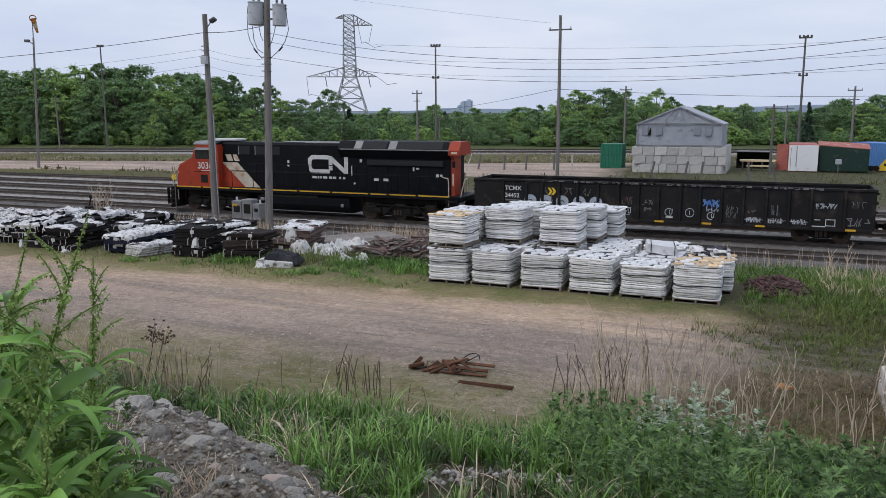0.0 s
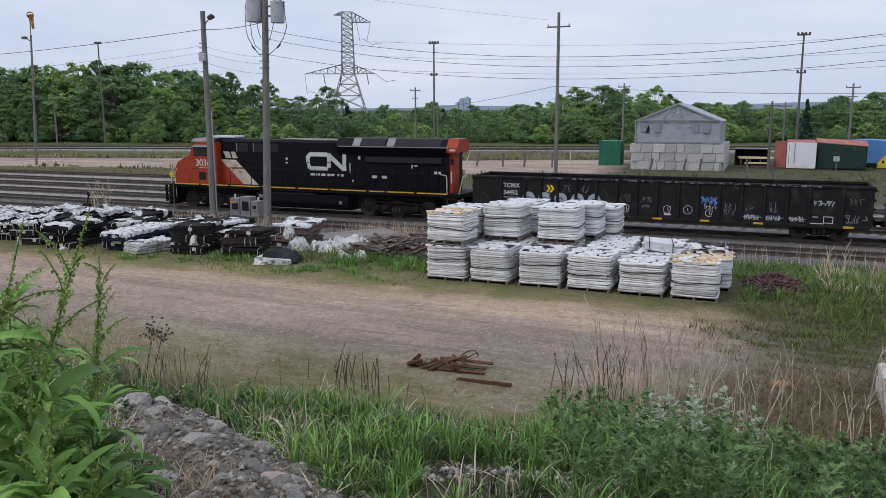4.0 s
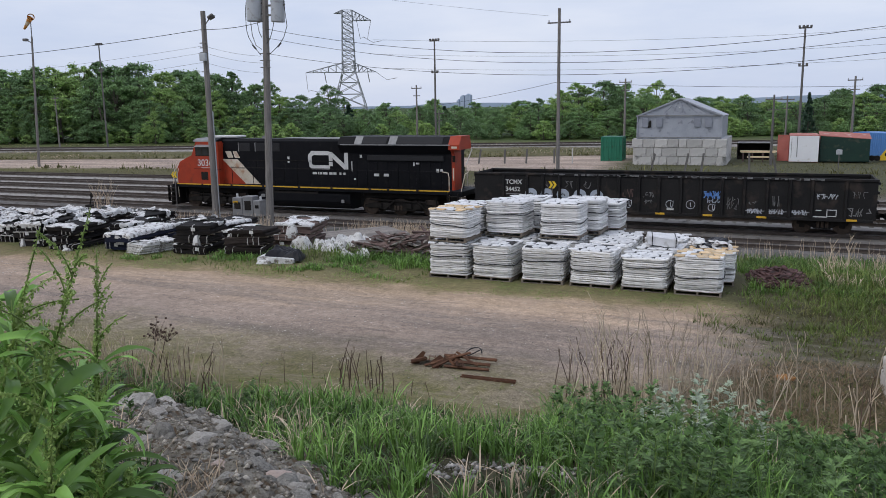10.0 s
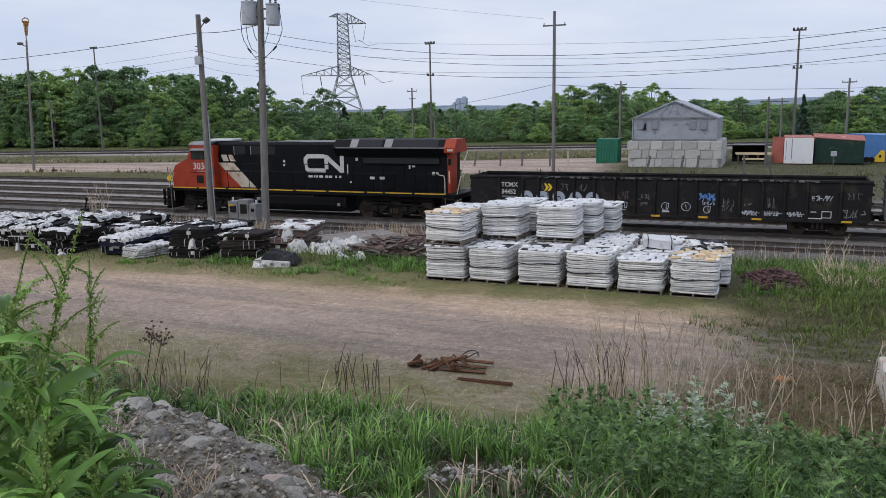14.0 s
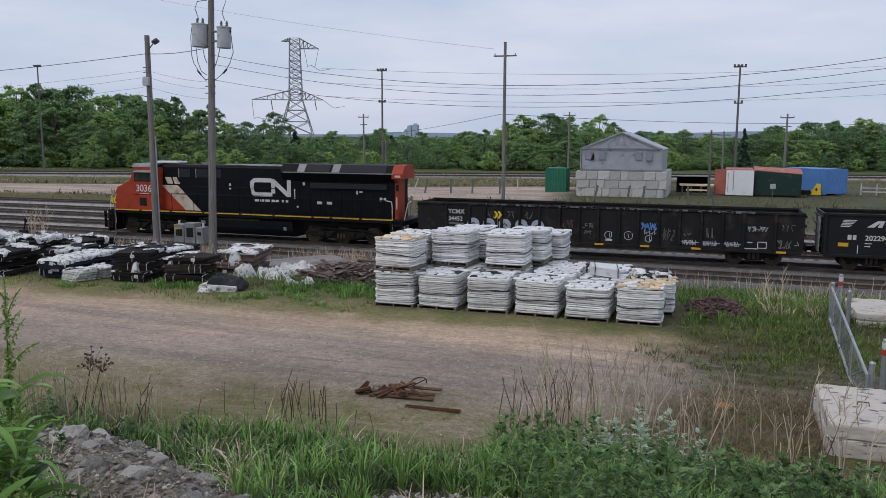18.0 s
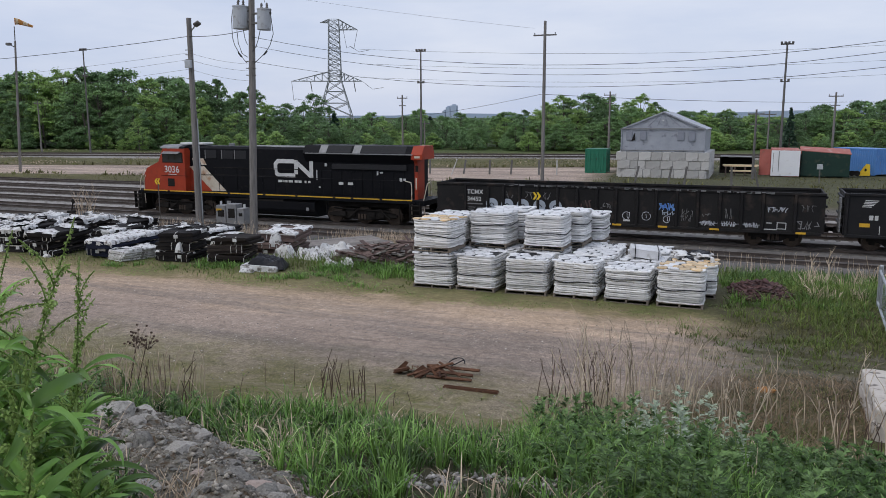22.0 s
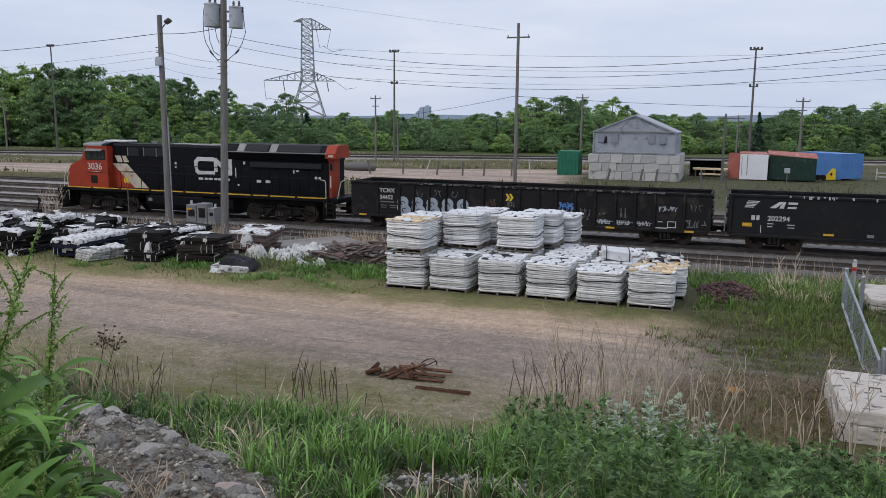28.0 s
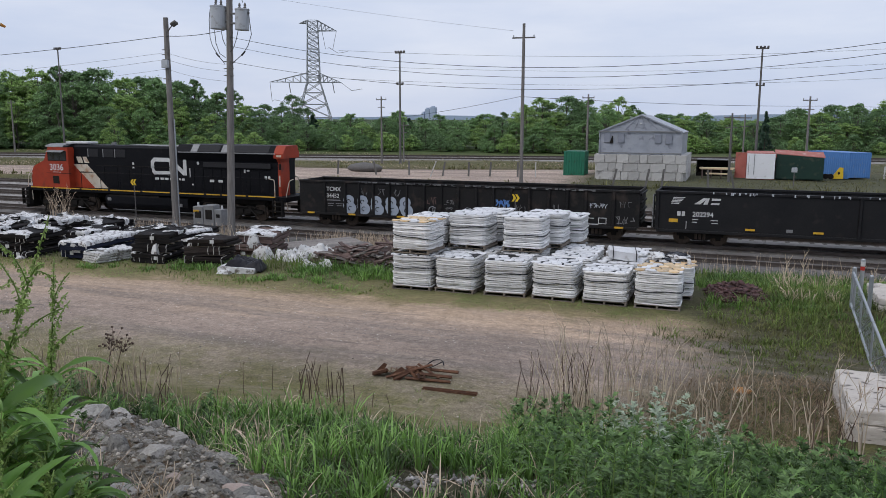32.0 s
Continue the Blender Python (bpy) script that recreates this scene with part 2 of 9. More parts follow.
def ground_z(x, y):
    """Height of the ground: bank under the camera, yard, track bed, back land."""
    y = np.asarray(y, float)
    x = np.asarray(x, float)
    bank = np.minimum(np.maximum(12.0 - y, 0), 12.4) * 0.28
    z = 1.5 + bank - 0.1 * smooth01(y, 12, 22) - 1.4 * smooth01(y, 23, 36.5)
    z = z - 0.42 * smooth01(y, 34.5, 37.2) + 0.7 * smooth01(y, 59, 66)
    soft = 0.10 * np.sin(x * 0.9 + 1.3) * np.sin(y * 0.7) * (1 - smooth01(y, 9, 14))
    rough = 0.03 * np.sin(x * 0.51 + 0.4 * y) * np.cos(y * 0.43 - 0.2 * x) * (1 - smooth01(y, 33, 36))
    rough2 = 0.12 * np.sin(x * 0.13) * np.cos(y * 0.11) * smooth01(y, 78, 90)
    return z + soft + rough + rough2


def gz(x, y):
    return float(ground_z(x, y))

# ---- ground ----
def ground_material():
    m = bpy.data.materials.new("ground")
    m.use_nodes = True
    n, l = m.node_tree.nodes, m.node_tree.links
    p = n["Principled BSDF"]
    tc = n.new("ShaderNodeTexCoord")
    sep = n.new("ShaderNodeSeparateXYZ")
    l.new(tc.outputs["Object"], sep.inputs[0])

    def tex(s, d=5, r=0.6, stretch=None):
        t = n.new("ShaderNodeTexNoise")
        t.inputs["Scale"].default_value, t.inputs["Detail"].default_value, t.inputs["Roughness"].default_value = s, d, r
        src = tc.outputs["Object"]
        if stretch:
            mp = n.new("ShaderNodeMapping")
            mp.inputs["Scale"].default_value = stretch
            l.new(src, mp.inputs["Vector"])
            src = mp.outputs["Vector"]
        l.new(src, t.inputs["Vector"])
        return t.outputs["Fac"]

    def math_node(op, a, b, c=None):
        k = n.new("ShaderNodeMath")
        k.operation = op
        for i, v in enumerate((a, b, c)):
            if v is None:
                continue
            if isinstance(v, (int, float)):
                k.inputs[i].default_value = v
            else:
                l.new(v, k.inputs[i])
        return k.outputs[0]

    def remap(v, a, b, c=0.0, d=1.0):
        k = n.new("ShaderNodeMapRange")
        for name, q in (("From Min", a), ("From Max", b), ("To Min", c), ("To Max", d)):
            k.inputs[name].default_value = q
        l.new(v, k.inputs["Value"])
        return k.outputs["Result"]

    def ramp(v, stops, lo, hi):
        r = n.new("ShaderNodeValToRGB")
        l.new(remap(v, lo, hi), r.inputs["Fac"])
        e = r.color_ramp.elements
        while len(e) < len(stops):
            e.new(0.5)
        for k, (y, col) in zip(e, stops):
            k.position, k.color = (y - lo) / (hi - lo), (*col, 1)
        return r.outputs["Color"]

    def blend(f, a, b, mode="MIX"):
        k = n.new("ShaderNodeMix")
        k.data_type, k.blend_type = "RGBA", mode
        for name, v in (("Factor", f), ("A", a), ("B", b)):
            sock = k.inputs[name]
            if isinstance(v, (int, float)):
                sock.default_value = v
            elif isinstance(v, tuple):
                sock.default_value = (*v, 1)
            else:
                l.new(v, sock)
        return k.outputs["Result"]

    wob = math_node("MULTIPLY_ADD", tex(0.45, 6, 0.65), 5.0, -2.5)
    y_near = math_node("ADD", sep.outputs["Y"], wob)
    # first two stops: bank soil, darkened as shade under the grass
    near = ramp(y_near, [
        (-6, (0.05, 0.045, 0.03)), (8.5, (0.07, 0.065, 0.035)), (10.4, (0.225, 0.195, 0.105)), (13.3, (0.29, 0.242, 0.172)),
        (14.6, (0.36, 0.283, 0.23)), (16.6, (0.405, 0.31, 0.245)), (18.2, (0.49, 0.362, 0.262)), (19.3, (0.445, 0.325, 0.222)), (20.1, (0.25, 0.205, 0.105)),
        (21.6, (0.15, 0.145, 0.065)), (25.0, (0.15, 0.14, 0.08)), (29.0, (0.20, 0.18, 0.14)), (33.5, (0.20, 0.19, 0.18)),
        (37.0, (0.19, 0.183, 0.175)), (39.5, (0.22, 0.21, 0.2)), (57.0, (0.24, 0.225, 0.21)), (61.5, (0.13, 0.118, 0.10)), (62.6, (0.105, 0.09, 0.05)), (64.0, (0.11, 0.10, 0.07))], -10, 70)
    slant = math_node("MULTIPLY_ADD", sep.outputs["X"], -0.28, -25.3)
    y_far = math_node("ADD", math_node("ADD", sep.outputs["Y"], slant), wob)
    far = ramp(y_far, [
        (30, (0.09, 0.092, 0.05)), (57.0, (0.115, 0.105, 0.05)), (61.5, (0.125, 0.12, 0.05)), (64.0, (0.16, 0.14, 0.07)), (76.2, (0.115, 0.095, 0.05)), (81.0, (0.15, 0.135, 0.065)), (90.0, (0.12, 0.115, 0.05)), (97.0, (0.20, 0.17, 0.11)), (105.0, (0.13, 0.13, 0.06)), (128.0, (0.07, 0.10, 0.03)), (150.0, (0.05, 0.08, 0.02))], 20, 160)
    y_low = math_node("ADD", math_node("MULTIPLY_ADD", sep.outputs["X"], -0.12, -9.1), math_node("MULTIPLY_ADD", wob, 0.35, 0.0))
    y_low = math_node("ADD", sep.outputs["Y"], y_low)
    dirt_road = math_node("MULTIPLY", remap(y_low, 64.9, 66.0), remap(math_node("ADD", math_node("ADD", sep.outputs["Y"], slant), math_node("MULTIPLY", wob, 0.35)), 76.3, 75.3))
    dirt = blend(remap(tex(0.5, 6, 0.6, (0.15, 1.2, 1.0)), 0.4, 0.62), (0.50, 0.39, 0.31), (0.33, 0.26, 0.22))
    far = blend(dirt_road, far, dirt)
    base = blend(remap(sep.outputs["Y"], 62.0, 63.5), near, far)
    # scrub and dark cinders past the end of the dirt road
    road_end = math_node("MULTIPLY", remap(math_node("ADD", sep.outputs["X"], wob), -17.0, -14.0), remap(sep.outputs["Y"], 64.0, 66.0))
    base = blend(math_node("MULTIPLY", road_end, remap(sep.outputs["Y"], 150.0, 100.0)), base, (0.095, 0.095, 0.052))
    # rank growth over the end of the yard
    x_wob = math_node("ADD", sep.outputs["X"], wob)
    green_end = math_node("MULTIPLY", remap(x_wob, -2.0, 0.2), math_node("MULTIPLY", remap(sep.outputs["Y"], 10, 13), remap(sep.outputs["Y"], 34.5, 32.5)))
    base = blend(green_end, base, (0.085, 0.08, 0.04))
    # darker wheel lanes and puddle marks along the yard
    lanes = remap(tex(0.8, 8, 0.72, (0.12, 1.5, 1.0)), 0.46, 0.58)
    road_zone = math_node("MULTIPLY", remap(sep.outputs["Y"], 13.0, 14.5), remap(sep.outputs["Y"], 19.8, 18.2))
    base = blend(math_node("MULTIPLY", math_node("MULTIPLY", lanes, road_zone), 0.55), base, (0.22, 0.188, 0.166))
    streaks = remap(tex(1.6, 6, 0.75, (0.25, 3.0, 1.0)), 0.58, 0.68)
    base = blend(math_node("MULTIPLY", math_node("MULTIPLY", streaks, road_zone), 0.5), base, (0.13, 0.115, 0.10))
    moss = remap(tex(0.6, 6, 0.7), 0.54, 0.64)
    moss_zone = math_node("MULTIPLY", remap(sep.outputs["Y"], 19.4, 20.6), remap(sep.outputs["Y"], 34, 26))
    base = blend(math_node("MULTIPLY", math_node("MULTIPLY", moss, moss_zone), 0.5), base, (0.10, 0.14, 0.03))
    verge = math_node("MULTIPLY", remap(sep.outputs["Y"], 8.0, 10.0), remap(sep.outputs["Y"], 15.0, 12.0))
    base = blend(math_node("MULTIPLY", math_node("MULTIPLY", remap(tex(1.1, 8, 0.85), 0.44, 0.56), verge), 0.8), base, (0.15, 0.142, 0.048))
    grain = math_node("MULTIPLY", remap(tex(38.0, 4, 0.75), 0.32, 0.70, 0.45, 1.5), remap(tex(13.0, 5, 0.8), 0.34, 0.66, 0.74, 1.24))
    mid = math_node("MULTIPLY", remap(tex(5.0, 5, 0.65), 0.32, 0.68, 0.80, 1.18), remap(tex(0.35, 5, 0.7, (0.4, 1.0, 1.0)), 0.36, 0.66, 0.84, 1.14))
    tint = n.new("ShaderNodeCombineColor")
    v = math_node("MULTIPLY", grain, mid)
    for k in ("Red", "Green", "Blue"):
        l.new(v, tint.inputs[k])
    base = blend(1.0, base, tint.outputs["Color"], "MULTIPLY")
    l.new(base, p.inputs["Base Color"])
    p.inputs["Roughness"].default_value, p.inputs["Specular IOR Level"].default_value = 0.95, 0.2
    bp = n.new("ShaderNodeBump")
    bp.inputs["Strength"].default_value, bp.inputs["Distance"].default_value = 0.7, 0.03
    l.new(math_node("ADD", tex(24.0, 5, 0.7), math_node("MULTIPLY", tex(4.0, 4, 0.6), 0.5)), bp.inputs["Height"])
    l.new(bp.outputs["Normal"], p.inputs["Normal"])
    return m


def build_ground():
    xs = np.concatenate([-np.geomspace(4000, 62, 26), np.arange(-60, 16, 0.5), np.geomspace(16, 4000, 30)])
    ys = np.concatenate([-np.geomspace(4000, 8, 22), np.arange(-6, 40, 0.4), np.arange(40, 140, 3.0), np.geomspace(145, 4600, 24)])
    gx, gy = np.meshgrid(xs, ys)
    v = np.stack([gx, gy, ground_z(gx, gy)], -1).reshape(-1, 3)
    w = len(xs)
    i = (np.arange(len(ys) - 1)[:, None] * w + np.arange(w - 1)[None]).ravel()
    f = np.stack([i, i + 1, i + w + 1, i + w], -1)
    tagged(new("ground", soup("ground", v, f, ground_material(), True)), "gravel yard, dirt, grass and ballast", "ground", kind="structure")


build_ground()

# ---- tracks ----
M_RAIL = material("rail_steel", (0.07, 0.055, 0.045), (0.12, 0.1, 0.09), 0.55, 0.4, 2, 30, 0.1)
M_TIE = material("sleeper_timber", (0.12, 0.105, 0.09), (0.19, 0.17, 0.15), 0.9, 0, 2, 25, 0.4, island=0.3, stretch=(6, 1, 6))
M_BALLAST = material("ballast_stone", (0.17, 0.16, 0.15), (0.27, 0.25, 0.235), 0.95, 0, 4, 40, 0.6, 0.03, island=0.35)
M_BEDDING = material("ballast_bed", (0.24, 0.225, 0.21), (0.36, 0.34, 0.32), 0.95, 0, 1.2, 30, 0.8, 0.04, c=(0.15, 0.14, 0.13))
TRACKS = (39.2, 43.4, 47.8, 52.2, 56.6)


# near beds: oil, plus the shadow of rails and sleepers, in one dark colour
M_DARKBED = material("oily_shaded_ballast", (0.10, 0.094, 0.088), (0.18, 0.168, 0.158), 0.95, 0, 1.2, 30, 0.8, 0.04, c=(0.07, 0.065, 0.06))


def railway_track(y, x0, x1, bed=True, z=0.0, turn=0.0):
    t = thing("railway_track", pose(0, y, z, 0, 0, turn), "steel rails on dark timber sleepers in ballast", "railway track", "yard tracks", "structure")
    prof = [(-0.07, -0.17), (0.07, -0.17), (0.07, -0.155), (0.012, -0.13), (0.012, -0.045), (0.036, -0.03), (0.036, -0.004), (0.03, 0), (-0.03, 0), (-0.036, -0.004), (-0.036, -0.03), (-0.012, -0.045), (-0.012, -0.13), (-0.07, -0.155)]
    for s in (-0.755, 0.755):
        part("rail", Mesh().prism([(a + s, b) for a, b in prof], x0, x1, "x"), M_RAIL, t)
    ties = Mesh()
    x = x0
    while x < x1:
        k = random.uniform(-0.03, 0.03)
        ties.box(x + k, x + k + 0.22, -1.28 + random.uniform(-0.05, 0.05), 1.28 + random.uniform(-0.05, 0.05), -0.34, -0.172)
        x += 0.62
    tagged(part("sleepers", ties, M_TIE, t), kind="stuff")
    if bed:
        part("ballast_bed", Mesh().prism([(-1.9, -0.45), (-1.5, -0.19), (1.5, -0.19), (1.9, -0.45)], x0, x1, "x"), M_DARKBED if y < 45 else M_BEDDING, t)
    return t


for track_y in TRACKS:
    railway_track(track_y, -190.0, 60.0)
railway_track(62.9, -106.0, -44.0, z=0.1, turn=1.6)
for track_y in (123.5, 131.0):
    railway_track(track_y, -215.0, 40.0, z=0.66, turn=16.7)

# ---- train ----
M_BLACK = material("black_paint", (0.006, 0.0065, 0.008), (0.010, 0.010, 0.012), 0.55, 0, 1.5, 25, 0.08, c=(0.02, 0.018, 0.017), cmin=0.6, cmax=0.8, spec=0.1)
M_RED = material("red_orange_paint", (0.40, 0.052, 0.020), (0.29, 0.038, 0.017), 0.5, 0, 1.2, 18, 0.06, c=(0.15, 0.04, 0.025), cmin=0.55, cmax=0.85, spec=0.25)
M_WHITE = material("white_lettering", (0.66, 0.66, 0.64), (0.5, 0.5, 0.49), 0.6, 0, 2.5, 30, 0.04, c=(0.25, 0.24, 0.23), cmin=0.62, cmax=0.8)
M_STRIPE = material("dirty_white_stripe", (0.66, 0.6, 0.5), (0.5, 0.42, 0.32), 0.6, 0, 1.4, 22, 0.04, c=(0.36, 0.16, 0.07), cmin=0.5, cmax=0.75)
M_YELLOW = material("yellow_paint", (0.72, 0.42, 0.03), (0.58, 0.33, 0.03), 0.6, 0, 3, 30, 0.04, c=(0.2, 0.14, 0.05), cmin=0.6, cmax=0.8)
M_UNDER = material("underframe_grime", (0.012, 0.011, 0.010), (0.026, 0.022, 0.019), 0.9, 0, 2, 20, 0.3, spec=0.2)
M_WHEEL = material("wheel_steel", (0.06, 0.045, 0.035), (0.11, 0.08, 0.06), 0.6, 0.5, 4, 30, 0.2)
M_GLASS = material("dark_cab_glass", (0.02, 0.024, 0.028), (0.03, 0.034, 0.04), 0.08, 0, 2, 10, 0.0, spec=0.8)
M_GREY = material("weathered_grey_metal", (0.30, 0.30, 0.30), (0.20, 0.20, 0.20), 0.6, 0.3, 3, 30, 0.1)
M_GRILLE = material("radiator_mesh", (0.03, 0.03, 0.032), (0.015, 0.015, 0.017), 0.7, 0.3, 30, 90, 0.6)
M_CAR = material("gondola_black", (0.011, 0.0107, 0.011), (0.02, 0.0185, 0.018), 0.7, 0, 0.9, 14, 0.15, c=(0.055, 0.042, 0.034), cmin=0.55, cmax=0.78, spec=0.2)
M_CAR2 = material("newer_gondola_black", (0.011, 0.011, 0.0125), (0.019, 0.0185, 0.019), 0.55, 0, 0.9, 14, 0.1, c=(0.035, 0.03, 0.027), cmin=0.6, cmax=0.8, spec=0.2)
M_GRAF_W = material("white_spray", (0.55, 0.57, 0.6), (0.4, 0.42, 0.46), 0.6, 0, 3, 20, 0.0)
M_GRAF_G = material("faded_spray", (0.22, 0.22, 0.22), (0.12, 0.12, 0.12), 0.7, 0, 3, 20, 0.0)
M_GRAF_R = material("brown_spray", (0.13, 0.075, 0.065), (0.08, 0.05, 0.045), 0.7, 0, 3, 20, 0.0)
M_GRAF_B = material("blue_spray", (0.06, 0.17, 0.5), (0.15, 0.3, 0.6), 0.6, 0, 3, 20, 0.0)
M_GRAF_LB = material("pale_blue_fill", (0.42, 0.46, 0.52), (0.31, 0.36, 0.43), 0.6, 0, 2, 12, 0.0)


WHEELSETS = []


def wheelset(parent, x, r=0.5, gauge=0.755):
    """Two flanged wheels on one axle, free to roll in the truck."""
    m = Mesh().tube((0, -gauge, 0), (0, gauge, 0), 0.08)
    for s in (-1, 1):
        m.lathe([(0.10, -0.09), (0.12, -0.05), (r * 0.8, -0.04), (r * 0.82, -0.07), (r, -0.065), (r, 0.05), (r + 0.025, 0.055), (r + 0.025, 0.075), (r * 0.82, 0.07), (0.12, 0.06)], 28, pose(0, s * gauge, 0, 90 * s))
        part("axle_box", Mesh().box(x - 0.13, x + 0.13, s * (gauge + 0.14) - 0.09, s * (gauge + 0.14) + 0.09, r - 0.13, r + 0.15, 0.03), M_UNDER, parent)
    WHEELSETS.append((part("wheelset", m, M_WHEEL, parent, at=pose(x, 0, r)), x, r))


def truck_frame(parent, x, half, r, name="truck"):
    """Side frames with springs and a bolster."""
    t = part(name, Mesh().box(-0.3, 0.3, -1.0, 1.0, 0.42, 0.72, 0.04), M_UNDER, parent, at=pose(x, 0, 0))
    for s in (-1, 1):
        y0, y1 = sorted((s * 0.92, s * 1.06))
        m = Mesh().prism([(-half - 0.25, 0.48), (-half - 0.25, 0.62), (-half + 0.2, 0.72), (-0.45, 0.86), (0.45, 0.86), (half - 0.2, 0.72), (half + 0.25, 0.62), (half + 0.25, 0.48), (half - 0.25, 0.45), (0.35, 0.27), (-0.35, 0.27), (-half + 0.25, 0.45)], y0, y1)
        part("side_frame", m, M_UNDER, t)
        for k in (-0.2, 0.0, 0.2):
            part("spring", Mesh().tube((k, s * 1.08, 0.34), (k, s * 1.08, 0.62), 0.075, seg=8), M_WHEEL, t)
    return t


def stroke(pts, w, y, depth=0.006):
    """A painted line of width w along points (x, z) on the side plane y, as one mitred ribbon."""
    p = [Vector(q) for q in pts]
    left, right = [], []
    for i, c in enumerate(p):
        d0 = (c - p[i - 1]).normalized() if i else (p[1] - p[0]).normalized()
        d1 = (p[i + 1] - c).normalized() if i + 1 < len(p) else d0
        d = d0 + d1
        d = d.normalized() if d.length > 0.2 else d0
        nrm = Vector((-d.y, d.x))
        k = w * 0.5 / max(0.5, nrm.dot(Vector((-d0.y, d0.x))))
        e = d0 * (w * 0.3) * (-1 if i == 0 else 1 if i + 1 == len(p) else 0)
        left.append(c + e + nrm * k)
        right.append(c + e - nrm * k)
    m = Mesh()
    vs, fs = [], []
    for i, (a, b) in enumerate(zip(left, right)):
        yy = y - depth - 0.00025 * i
        vs += [(a.x, yy, a.y), (b.x, yy, b.y), (a.x, y + 0.002, a.y), (b.x, y + 0.002, b.y)]
    for i in range(len(p) - 1):
        o, q = 4 * i, 4 * i + 4
        fs += [(o, q, q + 1, o + 1), (o + 2, q + 2, q, o), (o + 1, q + 1, q + 3, o + 3)]
    fs += [(0, 1, 3, 2), (4 * len(p) - 4, 4 * len(p) - 3, 4 * len(p) - 1, 4 * len(p) - 2)]
    return m.put(vs, fs)


def coupler(parent, x, s):
    m = Mesh().box(min(0, s * 0.55), max(0, s * 0.55), -0.09, 0.09, 0.78, 0.96, 0.02)
    m.box(min(s * 0.5, s * 0.78), max(s * 0.5, s * 0.78), -0.17, 0.17, 0.74, 1.0, 0.04)
    part("coupler", m, M_UNDER, parent, at=pose(x, 0, 0))


def locomotive():
    t = thing("locomotive", pose(-27.7, 43.4, 0), "red, black and white diesel freight locomotive on yard track", "locomotive")
    # frame and walkway
    m = Mesh().box(-9.7, 10.6, -1.5, 1.5, 1.38, 1.62, 0.02)
    m.box(-9.9, -9.6, -1.45, 1.45, 1.3, 1.56, 0.02).box(10.5, 11.15, -1.45, 1.45, 1.3, 1.6, 0.02)
    part("underframe", m, M_BLACK, t)
    x = -9.4
    random.seed(5)
    while x < 10.3:
        w = random.uniform(1.0, 2.6)
        for s in (-1, 1):
            part("sill_stripe", Mesh().box(x, min(x + w, 10.4), s * 1.507 - 0.008, s * 1.507 + 0.008, 1.57, 1.64), M_YELLOW, t, "yellow reflective stripe")
        x += w + 0.18
    # nose and cab
    nose = Mesh().prism([(-9.95, 1.62), (-9.95, 2.6), (-9.7, 3.05), (-8.75, 3.46), (-8.4, 3.5), (-8.4, 1.62)], -1.2, 1.2)
    part("nose", nose, M_RED, t, "orange-red short nose", at=pose(0.38, 0, 0))
    part("nose_side", Mesh().prism([(-9.55, 1.62), (-9.6, 2.7), (-9.4, 3.0), (-8.5, 3.42), (-8.5, 1.62)], -1.42, -1.2), M_RED, t, at=pose(0.38, 0, 0))
    part("nose_side", Mesh().prism([(-9.55, 1.62), (-9.6, 2.7), (-9.4, 3.0), (-8.5, 3.42), (-8.5, 1.62)], 1.2, 1.42), M_RED, t, at=pose(0.38, 0, 0))
    cab = part("cab", Mesh().prism([(-8.5, 1.62), (-8.5, 3.42), (-8.05, 4.42), (-6.3, 4.42), (-6.3, 1.62)], -1.44, 1.44), M_RED, t, "orange-red cab", at=pose(0.36, 0, 0))
    part("cab_roof", Mesh().prism([(-1.46, 4.4), (-1.42, 4.5), (-1.0, 4.62), (1.0, 4.62), (1.42, 4.5), (1.46, 4.4)], -8.25, -6.7, "x"), M_GREY, cab, "grey cab roof")
    part("cab_roof_rear", Mesh().prism([(-1.46, 4.4), (-1.42, 4.5), (-1.0, 4.62), (1.0, 4.62), (1.42, 4.5), (1.46, 4.4)], -6.7, -6.3, "x"), M_BLACK, cab)
    part("roof_unit", Mesh().box(-7.4, -5.4, -0.5, 0.5, 4.61, 4.76, 0.04), M_WHITE, cab, "white air conditioner on the roof")
    for s in (-1, 1):
        fr = Mesh().box(-8.12, -6.45, s * 1.44 - 0.012, s * 1.44 + 0.012, 3.46, 4.14)
        win = part("side_window", fr, M_UNDER, cab, "black window frame")
        for a, b in ((-8.05, -7.62), (-7.56, -7.08), (-7.02, -6.52)):
            part("pane", Mesh().box(a, b, s * 1.452 - 0.006, s * 1.452 + 0.006, 3.52, 4.08), M_GLASS, win)
        part("visor", Mesh().prism([(s * 1.44, 4.2), (s * 1.72, 4.08), (s * 1.72, 4.06), (s * 1.44, 4.17)], -8.0, -6.6, "x"), M_GREY, cab, "sun visor")
        part("nose_door", Mesh().box(-7.75, -7.2, s * 1.445 - 0.01, s * 1.445 + 0.01, 1.9, 2.42, 0.004), M_UNDER, cab)
        part("door_line", Mesh().box(-8.3, -6.1, s * 1.446 - 0.004, s * 1.446 + 0.004, 2.60, 2.63), M_UNDER, cab)
